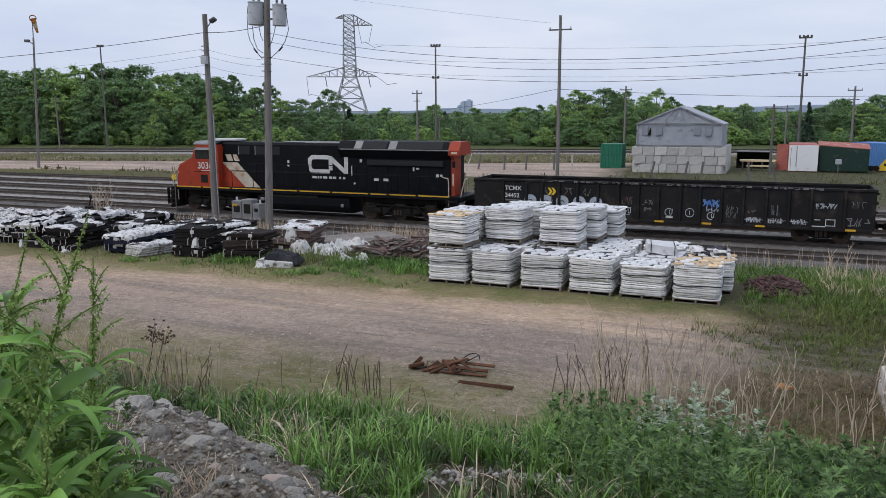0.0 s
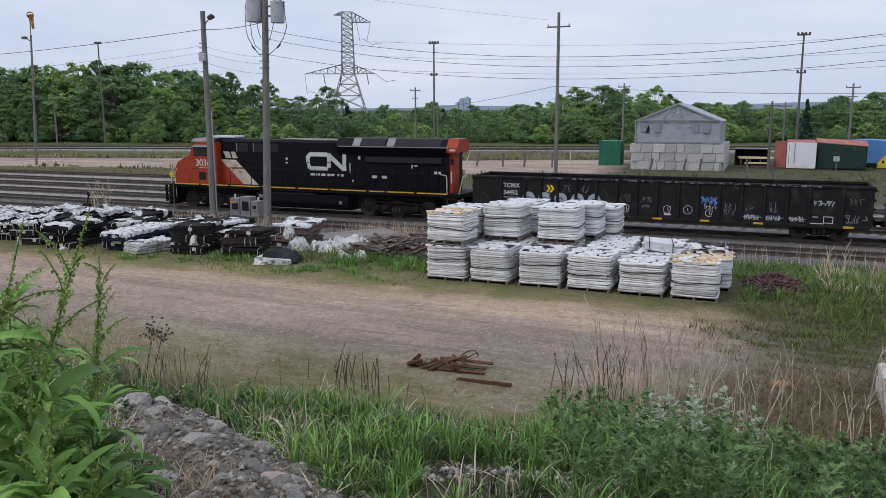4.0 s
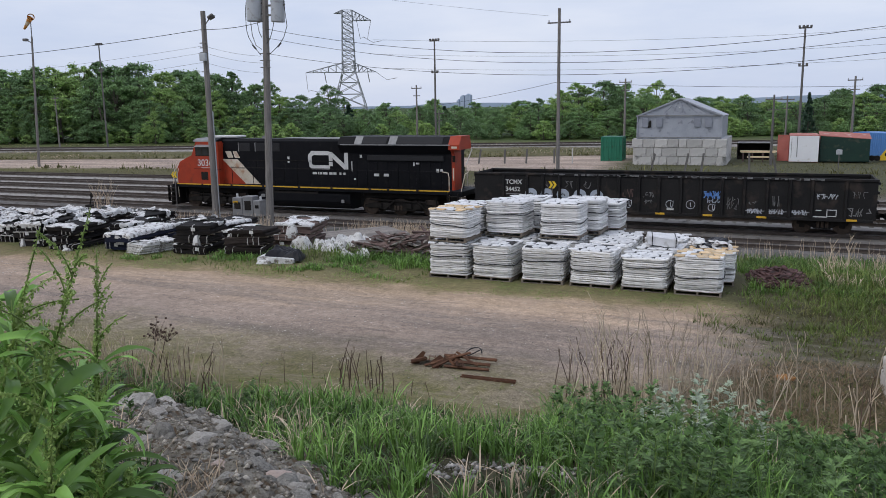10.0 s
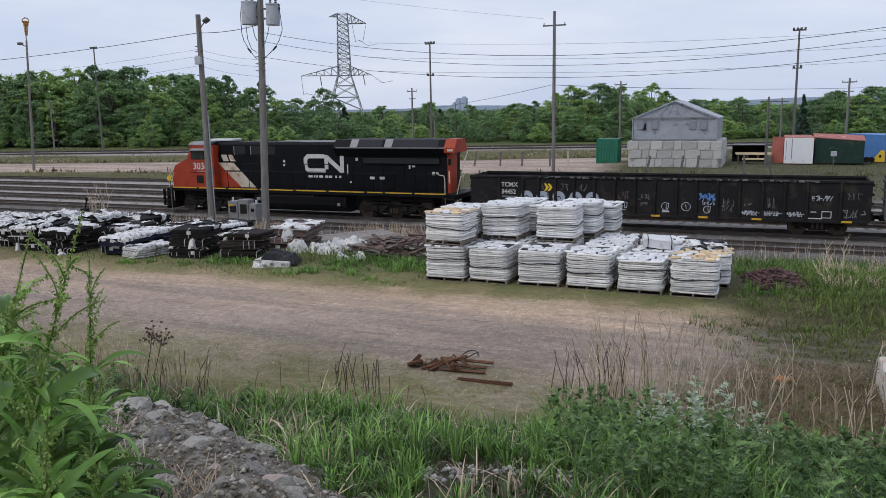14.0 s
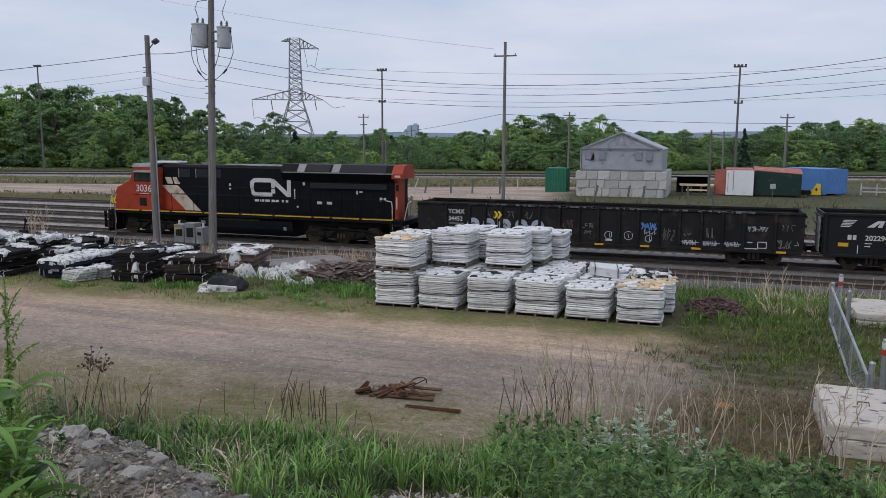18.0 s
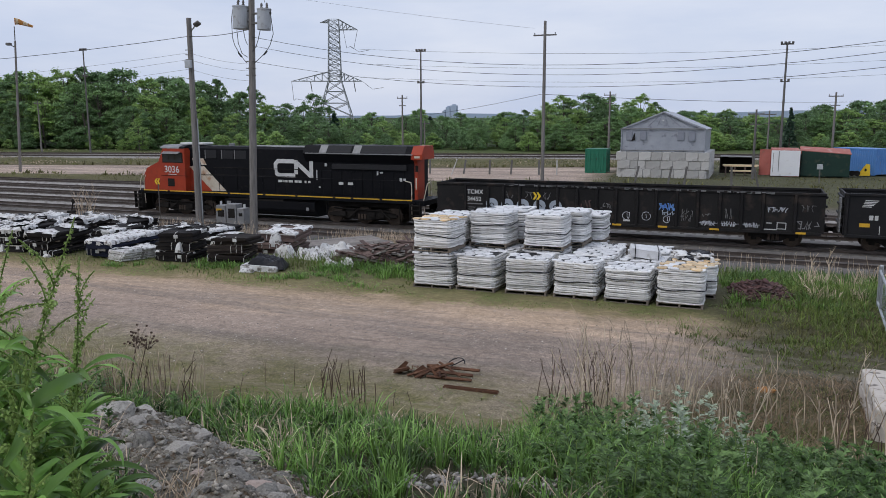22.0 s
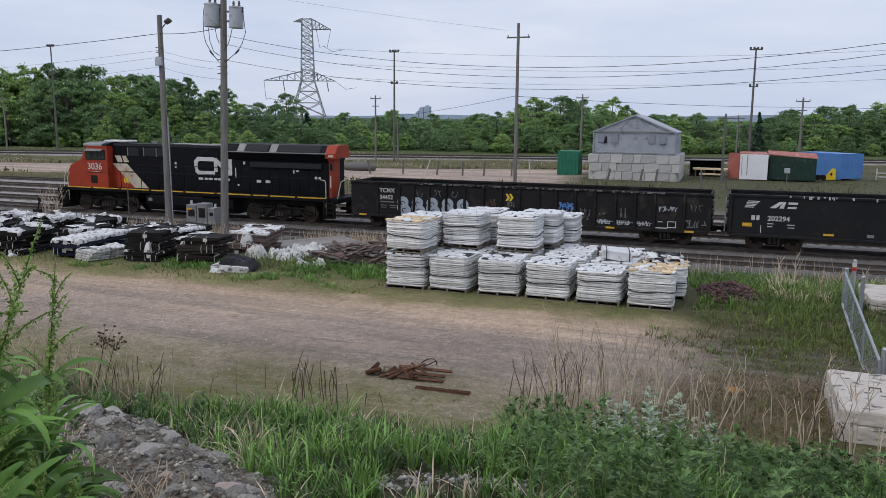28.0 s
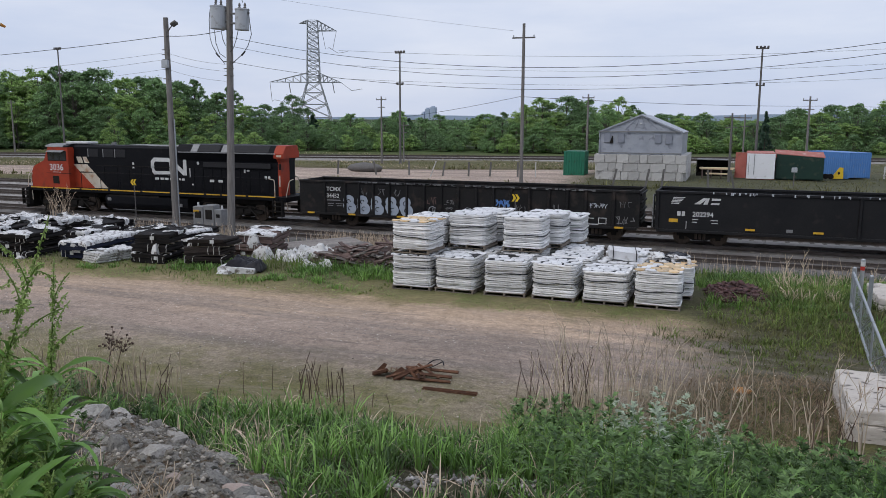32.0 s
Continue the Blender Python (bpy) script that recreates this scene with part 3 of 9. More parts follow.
        fr = part("front_window", Mesh().put([(-8.47, s * 0.15, 3.5), (-8.47, s * 1.25, 3.5), (-8.1, s * 1.25, 4.3), (-8.1, s * 0.15, 4.3), (-8.43, s * 0.15, 3.5), (-8.43, s * 1.25, 3.5), (-8.06, s * 1.25, 4.3), (-8.06, s * 0.15, 4.3)], [(0, 1, 2, 3), (7, 6, 5, 4), (0, 4, 5, 1), (1, 5, 6, 2), (2, 6, 7, 3), (3, 7, 4, 0)], pose(-0.03, 0, 0.02)), M_GLASS, cab)
    part("road_number", text_mesh("3036", 0.62, M_WHITE), M_WHITE, cab, "white road number", at=pose(-8.0, -1.447, 2.82, 90))
    part("small_mark", Mesh().box(-7.7, -7.0, -1.452, -1.444, 2.68, 2.71), M_WHITE, cab)
    for s in (-0.16, 0.16):
        part("headlight", Mesh().tube((-9.33, s, 2.92), (-9.4, s, 2.95), 0.1, 0.1, 12), M_GREY, t)
    # long hood
    hood = part("hood", Mesh().prism([(-0.95, 1.62), (-0.95, 4.42), (-0.8, 4.56), (0.8, 4.56), (0.95, 4.42), (0.95, 1.62)], -6.0, 3.0, "x"), M_BLACK, t, "black long hood")
    rear = part("radiator_hood", Mesh().prism([(-1.0, 1.62), (-1.0, 3.7), (-1.38, 4.25), (-1.0, 4.72), (1.0, 4.72), (1.38, 4.25), (1.0, 3.7), (1.0, 1.62)], 3.0, 10.35, "x"), M_BLACK, t, "black radiator section with flared wings")
    for k, (a, b) in enumerate(((4.6, 6.3), (6.9, 9.9))):
        for s in (-1, 1):
            g = Mesh().put([(a, s * 1.36, 4.30), (b, s * 1.36, 4.30), (b, s * 1.02, 4.715), (a, s * 1.02, 4.715)], [(0, 1, 2, 3)], pose(0, s * 0.008, 0.006))
            part("radiator_grille", g, M_GRILLE, rear)
    for x in (4.15, 6.45):
        for s in (-1, 1):
            g = Mesh().put([(x, s * 1.37, 4.29), (x + 0.5, s * 1.37, 4.29), (x + 0.5, s * 1.0, 4.735), (x, s * 1.0, 4.735), (x, s * 1.36, 4.26), (x + 0.5, s * 1.36, 4.26), (x + 0.5, s * 1.0, 4.70), (x, s * 1.0, 4.70)], [(0, 1, 2, 3), (7, 6, 5, 4), (0, 4, 5, 1), (1, 5, 6, 2), (2, 6, 7, 3), (3, 7, 4, 0)], pose(0, s * 0.015, 0.012))
            part("walk_plate", g, M_GREY, rear, "bare grey walkway plate")
    part("wing_edge", Mesh().box(3.2, 10.4, -1.42, -1.37, 4.22, 4.28), M_GREY, rear)
    end = part("rear_end", Mesh().prism([(-1.0, 1.62), (-1.0, 3.7), (-1.4, 4.24), (-1.0, 4.74), (0.0, 4.74), (0.05, 4.24), (0.0, 3.7), (0.0, 1.62)], 10.35, 10.55, "x"), M_RED, t, "orange-red rear end")
    part("rear_overhang", Mesh().prism([(-1.4, 3.98), (-1.4, 4.26), (-1.0, 4.75), (0.3, 4.75), (0.5, 4.26), (0.5, 3.98)], 10.3, 10.98, "x"), M_RED, end)
    part("emblem", Mesh().box(10.5, 10.85, -1.412, -1.402, 4.06, 4.18), M_STRIPE, end)
    part("vent", Mesh().box(10.4, 10.58, -1.02, -0.99, 3.25, 3.62), M_UNDER, end)
    part("end_window", Mesh().box(10.42, 10.5, -1.03, -0.98, 2.2, 2.9), M_STRIPE, end)
    # hood sides: doors, louvres, handles
    for s in (-1, 1):
        y = s * 0.955
        doors = [(-3.9, -3.3), (-3.2, -2.2), (-2.1, -1.2), (-1.1, -0.2), (-0.1, 0.7)]
        for a, b in doors:
            part("hood_door", Mesh().box(a, b, y - 0.015, y + 0.015, 1.75, 3.15, 0.006), M_BLACK, hood)
        for a, b in ((3.5, 4.1), (4.2, 4.8), (4.9, 5.5), (5.6, 6.2), (6.3, 6.9), (7.0, 7.6), (7.7, 8.3), (8.4, 9.0), (9.1, 9.7)):
            y2 = s * 1.005
            part("hood_door", Mesh().box(a, b, y2 - 0.02, y2 + 0.02, 1.75, 3.2, 0.008), M_BLACK, rear)
        part("intake_grille", Mesh().box(4.9, 9.9, s * 1.05 - 0.1, s * 1.05 + 0.1, 3.3, 3.62, 0.02), M_GRILLE, rear)
        for x0 in (-4.6, -3.3, -2.3):
            lv = part("intake", Mesh().box(x0, x0 + 0.85, y - 0.02, y + 0.02, 3.78, 4.3, 0.008), M_GRILLE, hood)
            part("intake_edge", Mesh().box(x0 - 0.05, x0, y - 0.03, y + 0.03, 3.76, 4.32), M_GREY, lv)
        part("side_ledge", Mesh().box(-4.0, 2.6, s * 0.95 - 0.03, s * 0.95 + 0.03, 3.18, 3.22).box(-5.5, 3.0, s * 0.95 - 0.025, s * 0.95 + 0.025, 2.72, 2.75), M_UNDER, hood)
        for x, z, w, h in ((-0.9, 3.3, 0.14, 0.16), (-0.9, 3.08, 0.14, 0.12), (4.35, 3.45, 0.14, 0.18), (5.3, 2.35, 0.32, 0.16), (5.95, 2.35, 0.32, 0.16), (7.9, 3.0, 0.1, 0.22), (8.1, 3.1, 0.2, 0.1), (9.4, 2.65, 0.16, 0.2), (9.65, 2.7, 0.14, 0.14), (3.75, 2.62, 0.06, 0.6), (3.9, 2.1, 0.12, 0.1)):
            yy = y if x < 3 else s * 1.03
            part("small_plate", Mesh().box(x, x + w, yy - 0.02, yy + 0.02, z, z + h), M_WHITE, rear)
    # white sweep over the red front
    for z0, z1, a0, a1, b0, b1 in ((1.66, 3.24, -4.45, -3.3, -6.22, -5.0), (3.34, 3.76, -5.76, -5.34, -5.96, -5.5), (3.34, 3.76, -5.22, -4.8, -5.36, -5.06)):
        part("white_sweep", Mesh().prism([(a0, z0), (a1, z0), (b1, z1), (b0, z1)], -0.974, -0.962), M_STRIPE, hood, "dirty white sweep", at=pose(0.25, 0, 0))
    part("red_panel", Mesh().prism([(-6.28, 1.64), (-4.4, 1.64), (-6.18, 3.24), (-6.2, 3.76), (-6.12, 4.3), (-6.28, 4.3)], -0.964, -0.945), M_RED, hood, at=pose(0.28, 0, 0))
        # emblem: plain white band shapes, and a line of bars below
    lg = stroke([(2.1, 2.82), (0.94, 2.82), (0.75, 3.0), (0.75, 3.52), (0.94, 3.7), (2.05, 3.7)], 0.26, -0.962)
    part("emblem", lg, M_WHITE, hood, "white company emblem")
    part("emblem", stroke([(2.25, 3.7), (2.25, 2.98)], 0.26, -0.962), M_WHITE, hood)
    part("emblem", stroke([(2.33, 3.64), (3.27, 2.86)], 0.27, -1.018), M_WHITE, hood)
    part("emblem", stroke([(3.38, 2.8), (3.38, 3.74)], 0.26, -1.018), M_WHITE, hood)
    for x, w in ((0.92, 0.3), (1.3, 0.3), (1.68, 0.3), (2.12, 0.22), (2.4, 0.22), (2.84, 0.2), (3.1, 0.2)):
        part("address_bar", Mesh().box(x, x + w, -1.03 if x > 2.9 else -0.97, -0.955, 2.38, 2.52), M_WHITE, hood, "small white bar")
    roof = Mesh()
    roof.box(-1.5, 3.0, -0.5, 0.5, 4.56, 4.62, 0.02).box(0.3, 2.9, -0.75, -0.55, 4.54, 4.60, 0.01).tube((-3.2, 0, 4.5), (-3.2, 0, 4.72), 0.2, 0.2, 12)
    part("roof_gear", roof, M_GREY, hood)
    # handrails
    for s in (-1, 1):
        rail = Mesh()
        posts = [-4.9 + 1.65 * i for i in range(10)]
        for x in posts:
            rail.tube((x, s * 1.42, 1.62), (x, s * 1.42, 2.72), 0.022, seg=6)
        rail.tube((-5.0, s * 1.42, 2.72), (10.2, s * 1.42, 2.72), 0.022, seg=6)
        part("handrail", rail, M_BLACK, t)
        end_rail = Mesh().pipe([(9.95, s * 1.44, 2.72), (10.3, s * 1.44, 2.66), (10.36, s * 1.46, 2.4), (10.36, s * 1.46, 0.62)], 0.03)
        end_rail.pipe([(11.1, s * 1.2, 0.75), (11.0, s * 1.25, 1.5), (11.25, s * 1.2, 2.6), (11.35, s * 0.9, 2.7)], 0.03)
        part("end_handrail", end_rail, M_STRIPE, t, "cream grab rail")
        front = Mesh().pipe([(-9.25, s * 1.44, 2.6), (-9.42, s * 1.44, 2.2), (-9.36, s * 1.44, 0.7)], 0.028).pipe([(-9.8, s * 0.9, 3.0), (-9.9, s * 1.2, 2.3), (-9.9, s * 1.3, 1.5)], 0.028)
        part("front_handrail", front, M_STRIPE, t, "cream grab rail")
        for x in (10.65, -9.72):
            st = part("step_frame", Mesh().box(x - 0.33, x - 0.3, s * 1.5 - 0.24, s * 1.5, 0.4, 1.5).box(x + 0.3, x + 0.33, s * 1.5 - 0.24, s * 1.5, 0.4, 1.5).box(x - 0.31, x + 0.31, s * 1.38 - 0.01, s * 1.38 + 0.01, 0.4, 1.5), M_UNDER, t)
            for z in (0.42, 0.72, 1.02, 1.3):
                part("step", Mesh().box(x - 0.3, x + 0.3, s * 1.5 - 0.24, s * 1.5 + 0.0, z, z + 0.05), M_UNDER, st)
            part("step_edge", Mesh().box(x - 0.28, x + 0.28, s * 1.505 - 0.01, s * 1.505 + 0.01, 0.43, 0.46).box(x - 0.28, x + 0.28, s * 1.505 - 0.01, s * 1.505 + 0.01, 0.73, 0.76).box(x - 0.28, x + 0.28, s * 1.505 - 0.01, s * 1.505 + 0.01, 1.03, 1.06), M_YELLOW, t)
    part("pilot_plough", Mesh().prism([(-10.1, 0.14), (-9.95, 0.14), (-9.85, 1.35), (-10.0, 1.35)], -1.4, 1.4), M_UNDER, t, "black snow plough")
    # tank and running gear
    tank = part("fuel_tank", Mesh().prism([(-1.35, 0.55), (-1.45, 0.75), (-1.45, 1.2), (-1.2, 1.36), (1.2, 1.36), (1.45, 1.2), (1.45, 0.75), (1.35, 0.55), (1.0, 0.3), (-1.0, 0.3)], -2.9, 3.8, "x"), M_BLACK, t, "black fuel tank")
    part("filler_cap", Mesh().box(3.2, 3.4, -1.5, -1.4, 0.7, 0.9, 0.02), M_GREY, tank)
    part("gauge", Mesh().box(-2.7, -2.4, -1.5, -1.4, 0.9, 1.1, 0.02), M_GREY, tank)
    part("air_tank", Mesh().tube((-2.6, -1.3, 1.22), (1.5, -1.3, 1.22), 0.14, 0.14, 10), M_UNDER, t)
    for cx in (-6.6, 6.9):
        tr = truck_frame(t, cx, 2.05, 0.53)
        for dx in (-2.0, 0.0, 2.0):
            wheelset(tr, dx, 0.53)
        extra = Mesh()
        for dx in (-1.3, -0.7, 0.7, 1.3):
            extra.box(dx - 0.2, dx + 0.2, -1.18, -1.02, 0.45, 0.75, 0.03)
        extra.tube((-1.9, -1.15, 0.95), (1.9, -1.15, 0.85), 0.05).tube((-0.9, -1.17, 0.35), (-0.2, -1.17, 0.95), 0.06).tube((1.9, -1.17, 0.35), (1.2, -1.17, 0.95), 0.06)
        part("brake_gear", extra, M_UNDER, tr)
        for dx in (-1.0, 1.0):
            part("traction_motor", Mesh().box(dx - 0.45, dx + 0.45, -0.6, 0.6, 0.22, 1.05, 0.08), M_UNDER, tr)
        part("bolster", Mesh().box(-2.5, 2.5, -0.85, 0.85, 0.98, 1.32, 0.05), M_UNDER, tr)
        for e in (-1, 1):
            part("sand_pipe", Mesh().pipe([(2.45 * e, -1.1, 1.3), (2.5 * e, -1.05, 0.7), (2.42 * e, -0.85, 0.2)], 0.03), M_UNDER, tr)
    coupler(t, -10.0, -1)
    coupler(t, 10.6, 1)
    return t


def gondola(name, x0, length, top, label, mat, ribs, top_lip=0.14, side_mark=True):
    """Open steel wagon; its origin is at the left end of the body."""
    t = thing(name, pose(x0, 43.4, 0), label, "freight wagon", "train wagons")
    h, y = top, 1.45
    body = Mesh()
    for s in (-1, 1):
        a, b = sorted((s * y, s * (y - 0.05)))
        side = part("side_wall", Mesh().box(0, length, a, b, 0.8, h - 0.1), mat, t)
        part("top_chord", Mesh().box(-0.03, length + 0.03, min(s * (y + 0.06), s * (y - 0.1)), max(s * (y + 0.06), s * (y - 0.1)), h - 0.13, h, 0.02), mat, side)
        part("bottom_sill", Mesh().box(0.1, length - 0.1, min(s * (y + 0.07), s * (y - 0.1)), max(s * (y + 0.07), s * (y - 0.1)), 0.69, 0.84, 0.02), mat, side)
        for x in ribs:
            lo, hi = sorted((s * y, s * (y + 0.11)))
            part("side_post", Mesh().prism([(x - 0.09, lo if s > 0 else hi), (x + 0.09, lo if s > 0 else hi), (x + 0.05, hi if s > 0 else lo), (x - 0.05, hi if s > 0 else lo)], 0.84, h - 0.12, "z"), mat, side)
    for x in (0.0, length - 0.08):
        end = part("end_wall", Mesh().box(x, x + 0.08, -y + 0.05, y - 0.05, 0.8, h - 0.02), mat, t)
        out = -1 if x == 0 else 1
        xo = x if out < 0 else x + 0.08
        for z in (1.15, 1.6, 2.05, 2.5):
            part("end_rib", Mesh().box(min(xo, xo + out * 0.1), max(xo, xo + out * 0.1), -y + 0.1, y - 0.1, z, z + 0.12, 0.02), mat, end)
        lad = Mesh()
        for z in (0.7, 1.1, 1.5, 1.9, 2.3):
            lad.tube((xo + out * 0.14, -y + 0.1, z), (xo + out * 0.14, -y + 0.55, z), 0.018, seg=6)
        tagged(part("ladder", lad, M_UNDER, end), kind="stuff")
    part("floor_plate", Mesh().box(0.05, length - 0.05, -y + 0.05, y - 0.05, 0.95, 1.1), M_CAR, t)
    part("centre_sill", Mesh().box(-0.3, length + 0.3, -0.25, 0.25, 0.72, 0.95), M_UNDER, t)
    for cx in (2.25, length - 2.25):
        tr = truck_frame(t, cx, 0.9, 0.43)
        for dx in (-0.9, 0.9):
            wheelset(tr, dx, 0.43)
    coupler(t, -0.0, -1)
    coupler(t, length, 1)
    return t


def reflectors(t, xs, y=-1.53):
    for x in xs:
        part("reflector", Mesh().box(x, x + 0.46, y - 0.012, y + 0.006, 0.74, 0.84), M_YELLOW, t, "yellow reflective strip")


locomotive_ob = locomotive()
G1_X, G1_L = -15.75, 20.2
G1_RIBS = [1.72, 3.08, 3.98, 4.92, 5.95, 7.05, 8.13, 9.18, 10.2, 11.29, 12.26, 13.29, 14.33, 15.4, 16.42, 17.41, 18.88]
wagon_a = gondola("gondola_wagon", G1_X, G1_L, 2.76, "black open gondola wagon with graffiti, coupled behind the locomotive", M_CAR, G1_RIBS)
part("reporting_mark", text_mesh("TCMX", 0.34, M_WHITE), M_WHITE, wagon_a, at=pose(1.82, -1.452, 2.14, 90))
part("wagon_number", text_mesh("34452", 0.34, M_WHITE), M_WHITE, wagon_a, at=pose(1.82, -1.452, 1.74, 90))
part("data_bar", Mesh().box(1.85, 2.75, -1.458, -1.45, 1.55, 1.62), M_GRAF_G, wagon_a, "small stencilled data")
part("data_bar", Mesh().box(1.9, 2.3, -1.458, -1.45, 1.36, 1.4), M_GRAF_G, wagon_a, "small stencilled data")
part("data_bar", Mesh().box(2.45, 2.9, -1.458, -1.45, 1.36, 1.4), M_GRAF_G, wagon_a, "small stencilled data")
part("data_bar", Mesh().box(1.9, 2.25, -1.458, -1.45, 1.24, 1.28), M_GRAF_G, wagon_a, "small stencilled data")
part("data_bar", Mesh().box(2.5, 2.9, -1.458, -1.45, 1.24, 1.28), M_GRAF_G, wagon_a, "small stencilled data")
reflectors(wagon_a, (0.55, 3.3, 6.45, 10.05, 12.4, 14.95, 18.95))
# five puffy pale blue painted letters-like shapes, without meaning
for gi, gx in enumerate((2.98, 3.88, 4.78, 5.72, 6.62)):
    blob = Mesh()
    for bx, bz, br in ((0.32, 1.62, 0.32), (0.42, 1.15, 0.36), (0.28, 1.3, 0.3)):
        ring = [(gx + bx + br * math.cos(a) * 1.1, bz + br * math.sin(a)) for a in [2 * math.pi * i / 14 for i in range(14)]]
        blob.prism(ring, -1.462 - 0.002 * len(blob.f) / 16, -1.45)
    g = part("graffiti", blob, M_GRAF_LB, wagon_a, "pale blue graffiti bubble")
    part("graffiti_outline", stroke([(gx + 0.32 + 0.12 * math.cos(a), 1.55 + 0.12 * math.sin(a)) for a in [0.9 * i for i in range(6)]], 0.04, -1.478), M_CAR, g)
    part("graffiti_outline", stroke([(gx + 0.42 + 0.14 * math.cos(a), 1.15 + 0.12 * math.sin(a)) for a in [0.9 * i + 1 for i in range(5)]], 0.04, -1.478), M_CAR, g)


def tag_line(t, x, z, w, h, mat, count, seed, thick=0.03):
    """A row of letter-like strokes that spell nothing."""
    rs = random.Random(seed)
    cell = w / count
    for i in range(count):
        x0 = x + i * cell
        grid = [(0, 0), (0.5, 0), (1, 0), (0, 0.5), (1, 0.5), (0, 1), (0.5, 1), (1, 1)]
        pts = [grid[k] for k in rs.sample(range(8), rs.choice((3, 4, 4, 5)))]
        part("graffiti", stroke([(x0 + cell * (0.08 + 0.74 * u + 0.12 * v) + rs.uniform(-0.01, 0.01), z + h * v + rs.uniform(-0.02, 0.02)) for u, v in pts], thick, -1.452 - 0.0005 * i, 0.008), mat, t)


def ring_mark(t, x, z, r, mat, hook=0, thick=0.03):
    """A sprayed ring, closed or open, with a short bar or hook inside."""
    n = 13 if not hook else 10
    part("graffiti", stroke([(x + r * math.cos(0.9 + 0.5 * i), z + r * math.sin(0.9 + 0.5 * i)) for i in range(n)], thick, -1.452, 0.008), mat, t)
    inner = [(x - 0.02, z + r * 0.45), (x + 0.02, z - r * 0.5)] if not hook else [(x + r * 0.2, z + r * 0.6), (x + r * 0.25, z - r * 0.5), (x + r * 0.75, z - r * 0.45), (x + r * 0.85, z + r * 0.9)]
    part("graffiti", stroke(inner, thick, -1.461, 0.006), mat, t)


ring_mark(wagon_a, 8.62, 1.25, 0.21, M_GRAF_W, 1)
tag_line(wagon_a, 8.32, 1.62, 0.62, 0.36, M_GRAF_R, 3, 1, 0.05)
tag_line(wagon_a, 9.35, 1.62, 0.62, 0.24, M_GRAF_G, 4, 2, 0.035)
tag_line(wagon_a, 9.42, 1.3, 0.44, 0.16, M_GRAF_G, 4, 3, 0.025)
ring_mark(wagon_a, 10.75, 1.28, 0.2, M_GRAF_W, 1, 0.028)
part("data_bar", Mesh().box(10.6, 10.95, -1.46, -1.45, 0.98, 1.07), M_WHITE, wagon_a)
ring_mark(wagon_a, 11.78, 1.3, 0.22, M_GRAF_W, 0, 0.028)
tag_line(wagon_a, 12.4, 1.78, 0.86, 0.2, M_GRAF_B, 8, 5, 0.05)
tag_line(wagon_a, 12.42, 1.66, 0.84, 0.24, M_GRAF_B, 7, 15, 0.05)
tag_line(wagon_a, 12.5, 1.42, 0.7, 0.2, M_GRAF_LB, 5, 6, 0.035)
ring_mark(wagon_a, 12.82, 1.18, 0.18, M_GRAF_W, 1)
tag_line(wagon_a, 13.55, 1.15, 0.5, 0.62, M_GRAF_G, 3, 7, 0.03)
tag_line(wagon_a, 13.5, 1.35, 0.6, 0.3, M_GRAF_G, 3, 27, 0.025)
for gx, sd in ((14.5, 8), (15.5, 9), (16.55, 10)):
    tag_line(wagon_a, gx, 0.98, 0.68, 0.2, M_GRAF_W, 7, sd, 0.035)
    part("graffiti", stroke([(gx - 0.08, 1.1), (gx + 0.35, 1.07), (gx + 0.84, 1.1)], 0.025, -1.463, 0.006), M_GRAF_W, wagon_a)
tag_line(wagon_a, 15.6, 1.35, 0.4, 0.5, M_GRAF_G, 2, 17, 0.03)
tag_line(wagon_a, 14.55, 1.4, 0.4, 0.14, M_GRAF_G, 3, 18, 0.03)
tag_line(wagon_a, 17.6, 1.78, 1.0, 0.22, M_GRAF_W, 6, 11, 0.035)
tag_line(wagon_a, 18.95, 1.0, 1.05, 0.34, M_GRAF_G, 4, 12, 0.045)
tag_line(wagon_a, 19.1, 1.85, 0.7, 0.3, M_GRAF_G, 3, 13, 0.02)
for gx, sd in ((4.1, 14), (5.2, 15), (6.2, 16)):
    tag_line(wagon_a, gx, 1.98, 0.45, 0.36, M_GRAF_G, 2, sd, 0.022)
part("data_box", stroke([(18.1, 0.95), (18.5, 0.95), (18.5, 1.25), (18.1, 1.25), (18.1, 0.95)], 0.035, -1.452), M_WHITE, wagon_a)
part("data_bar", Mesh().box(17.5, 18.1, -1.458, -1.45, 0.88, 0.93), M_WHITE, wagon_a)
part("data_bar", Mesh().box(17.6, 17.85, -1.458, -1.45, 1.2, 1.24), M_WHITE, wagon_a)
chips = Mesh()
rr = random.Random(3)
for i in range(90):
    cx = rr.uniform(4.0, 18.0)
    w, hh = rr.uniform(0.04, 0.3), rr.uniform(0.03, 0.10)
    chips.box(cx, cx + w, -1.518, -1.509, 2.75 - hh, 2.752)
tagged(part("worn_edge", chips, M_GRAF_G, wagon_a, "scraped bare top edge"), kind="stuff")

wagon_b = gondola("gondola_wagon", 5.25, 19.0, 2.82, "plain black open gondola wagon with white markings", M_CAR2, [0.12, 9.5, 18.88])
for k in range(5):
    part("emblem", Mesh().prism([(0.75 + 0.03 * k, 2.17 + 0.075 * k), (1.15 + 0.07 * k, 2.17 + 0.075 * k), (1.19 + 0.07 * k, 2.21 + 0.075 * k), (0.77 + 0.03 * k, 2.21 + 0.075 * k)], -1.46, -1.45), M_WHITE, wagon_b)
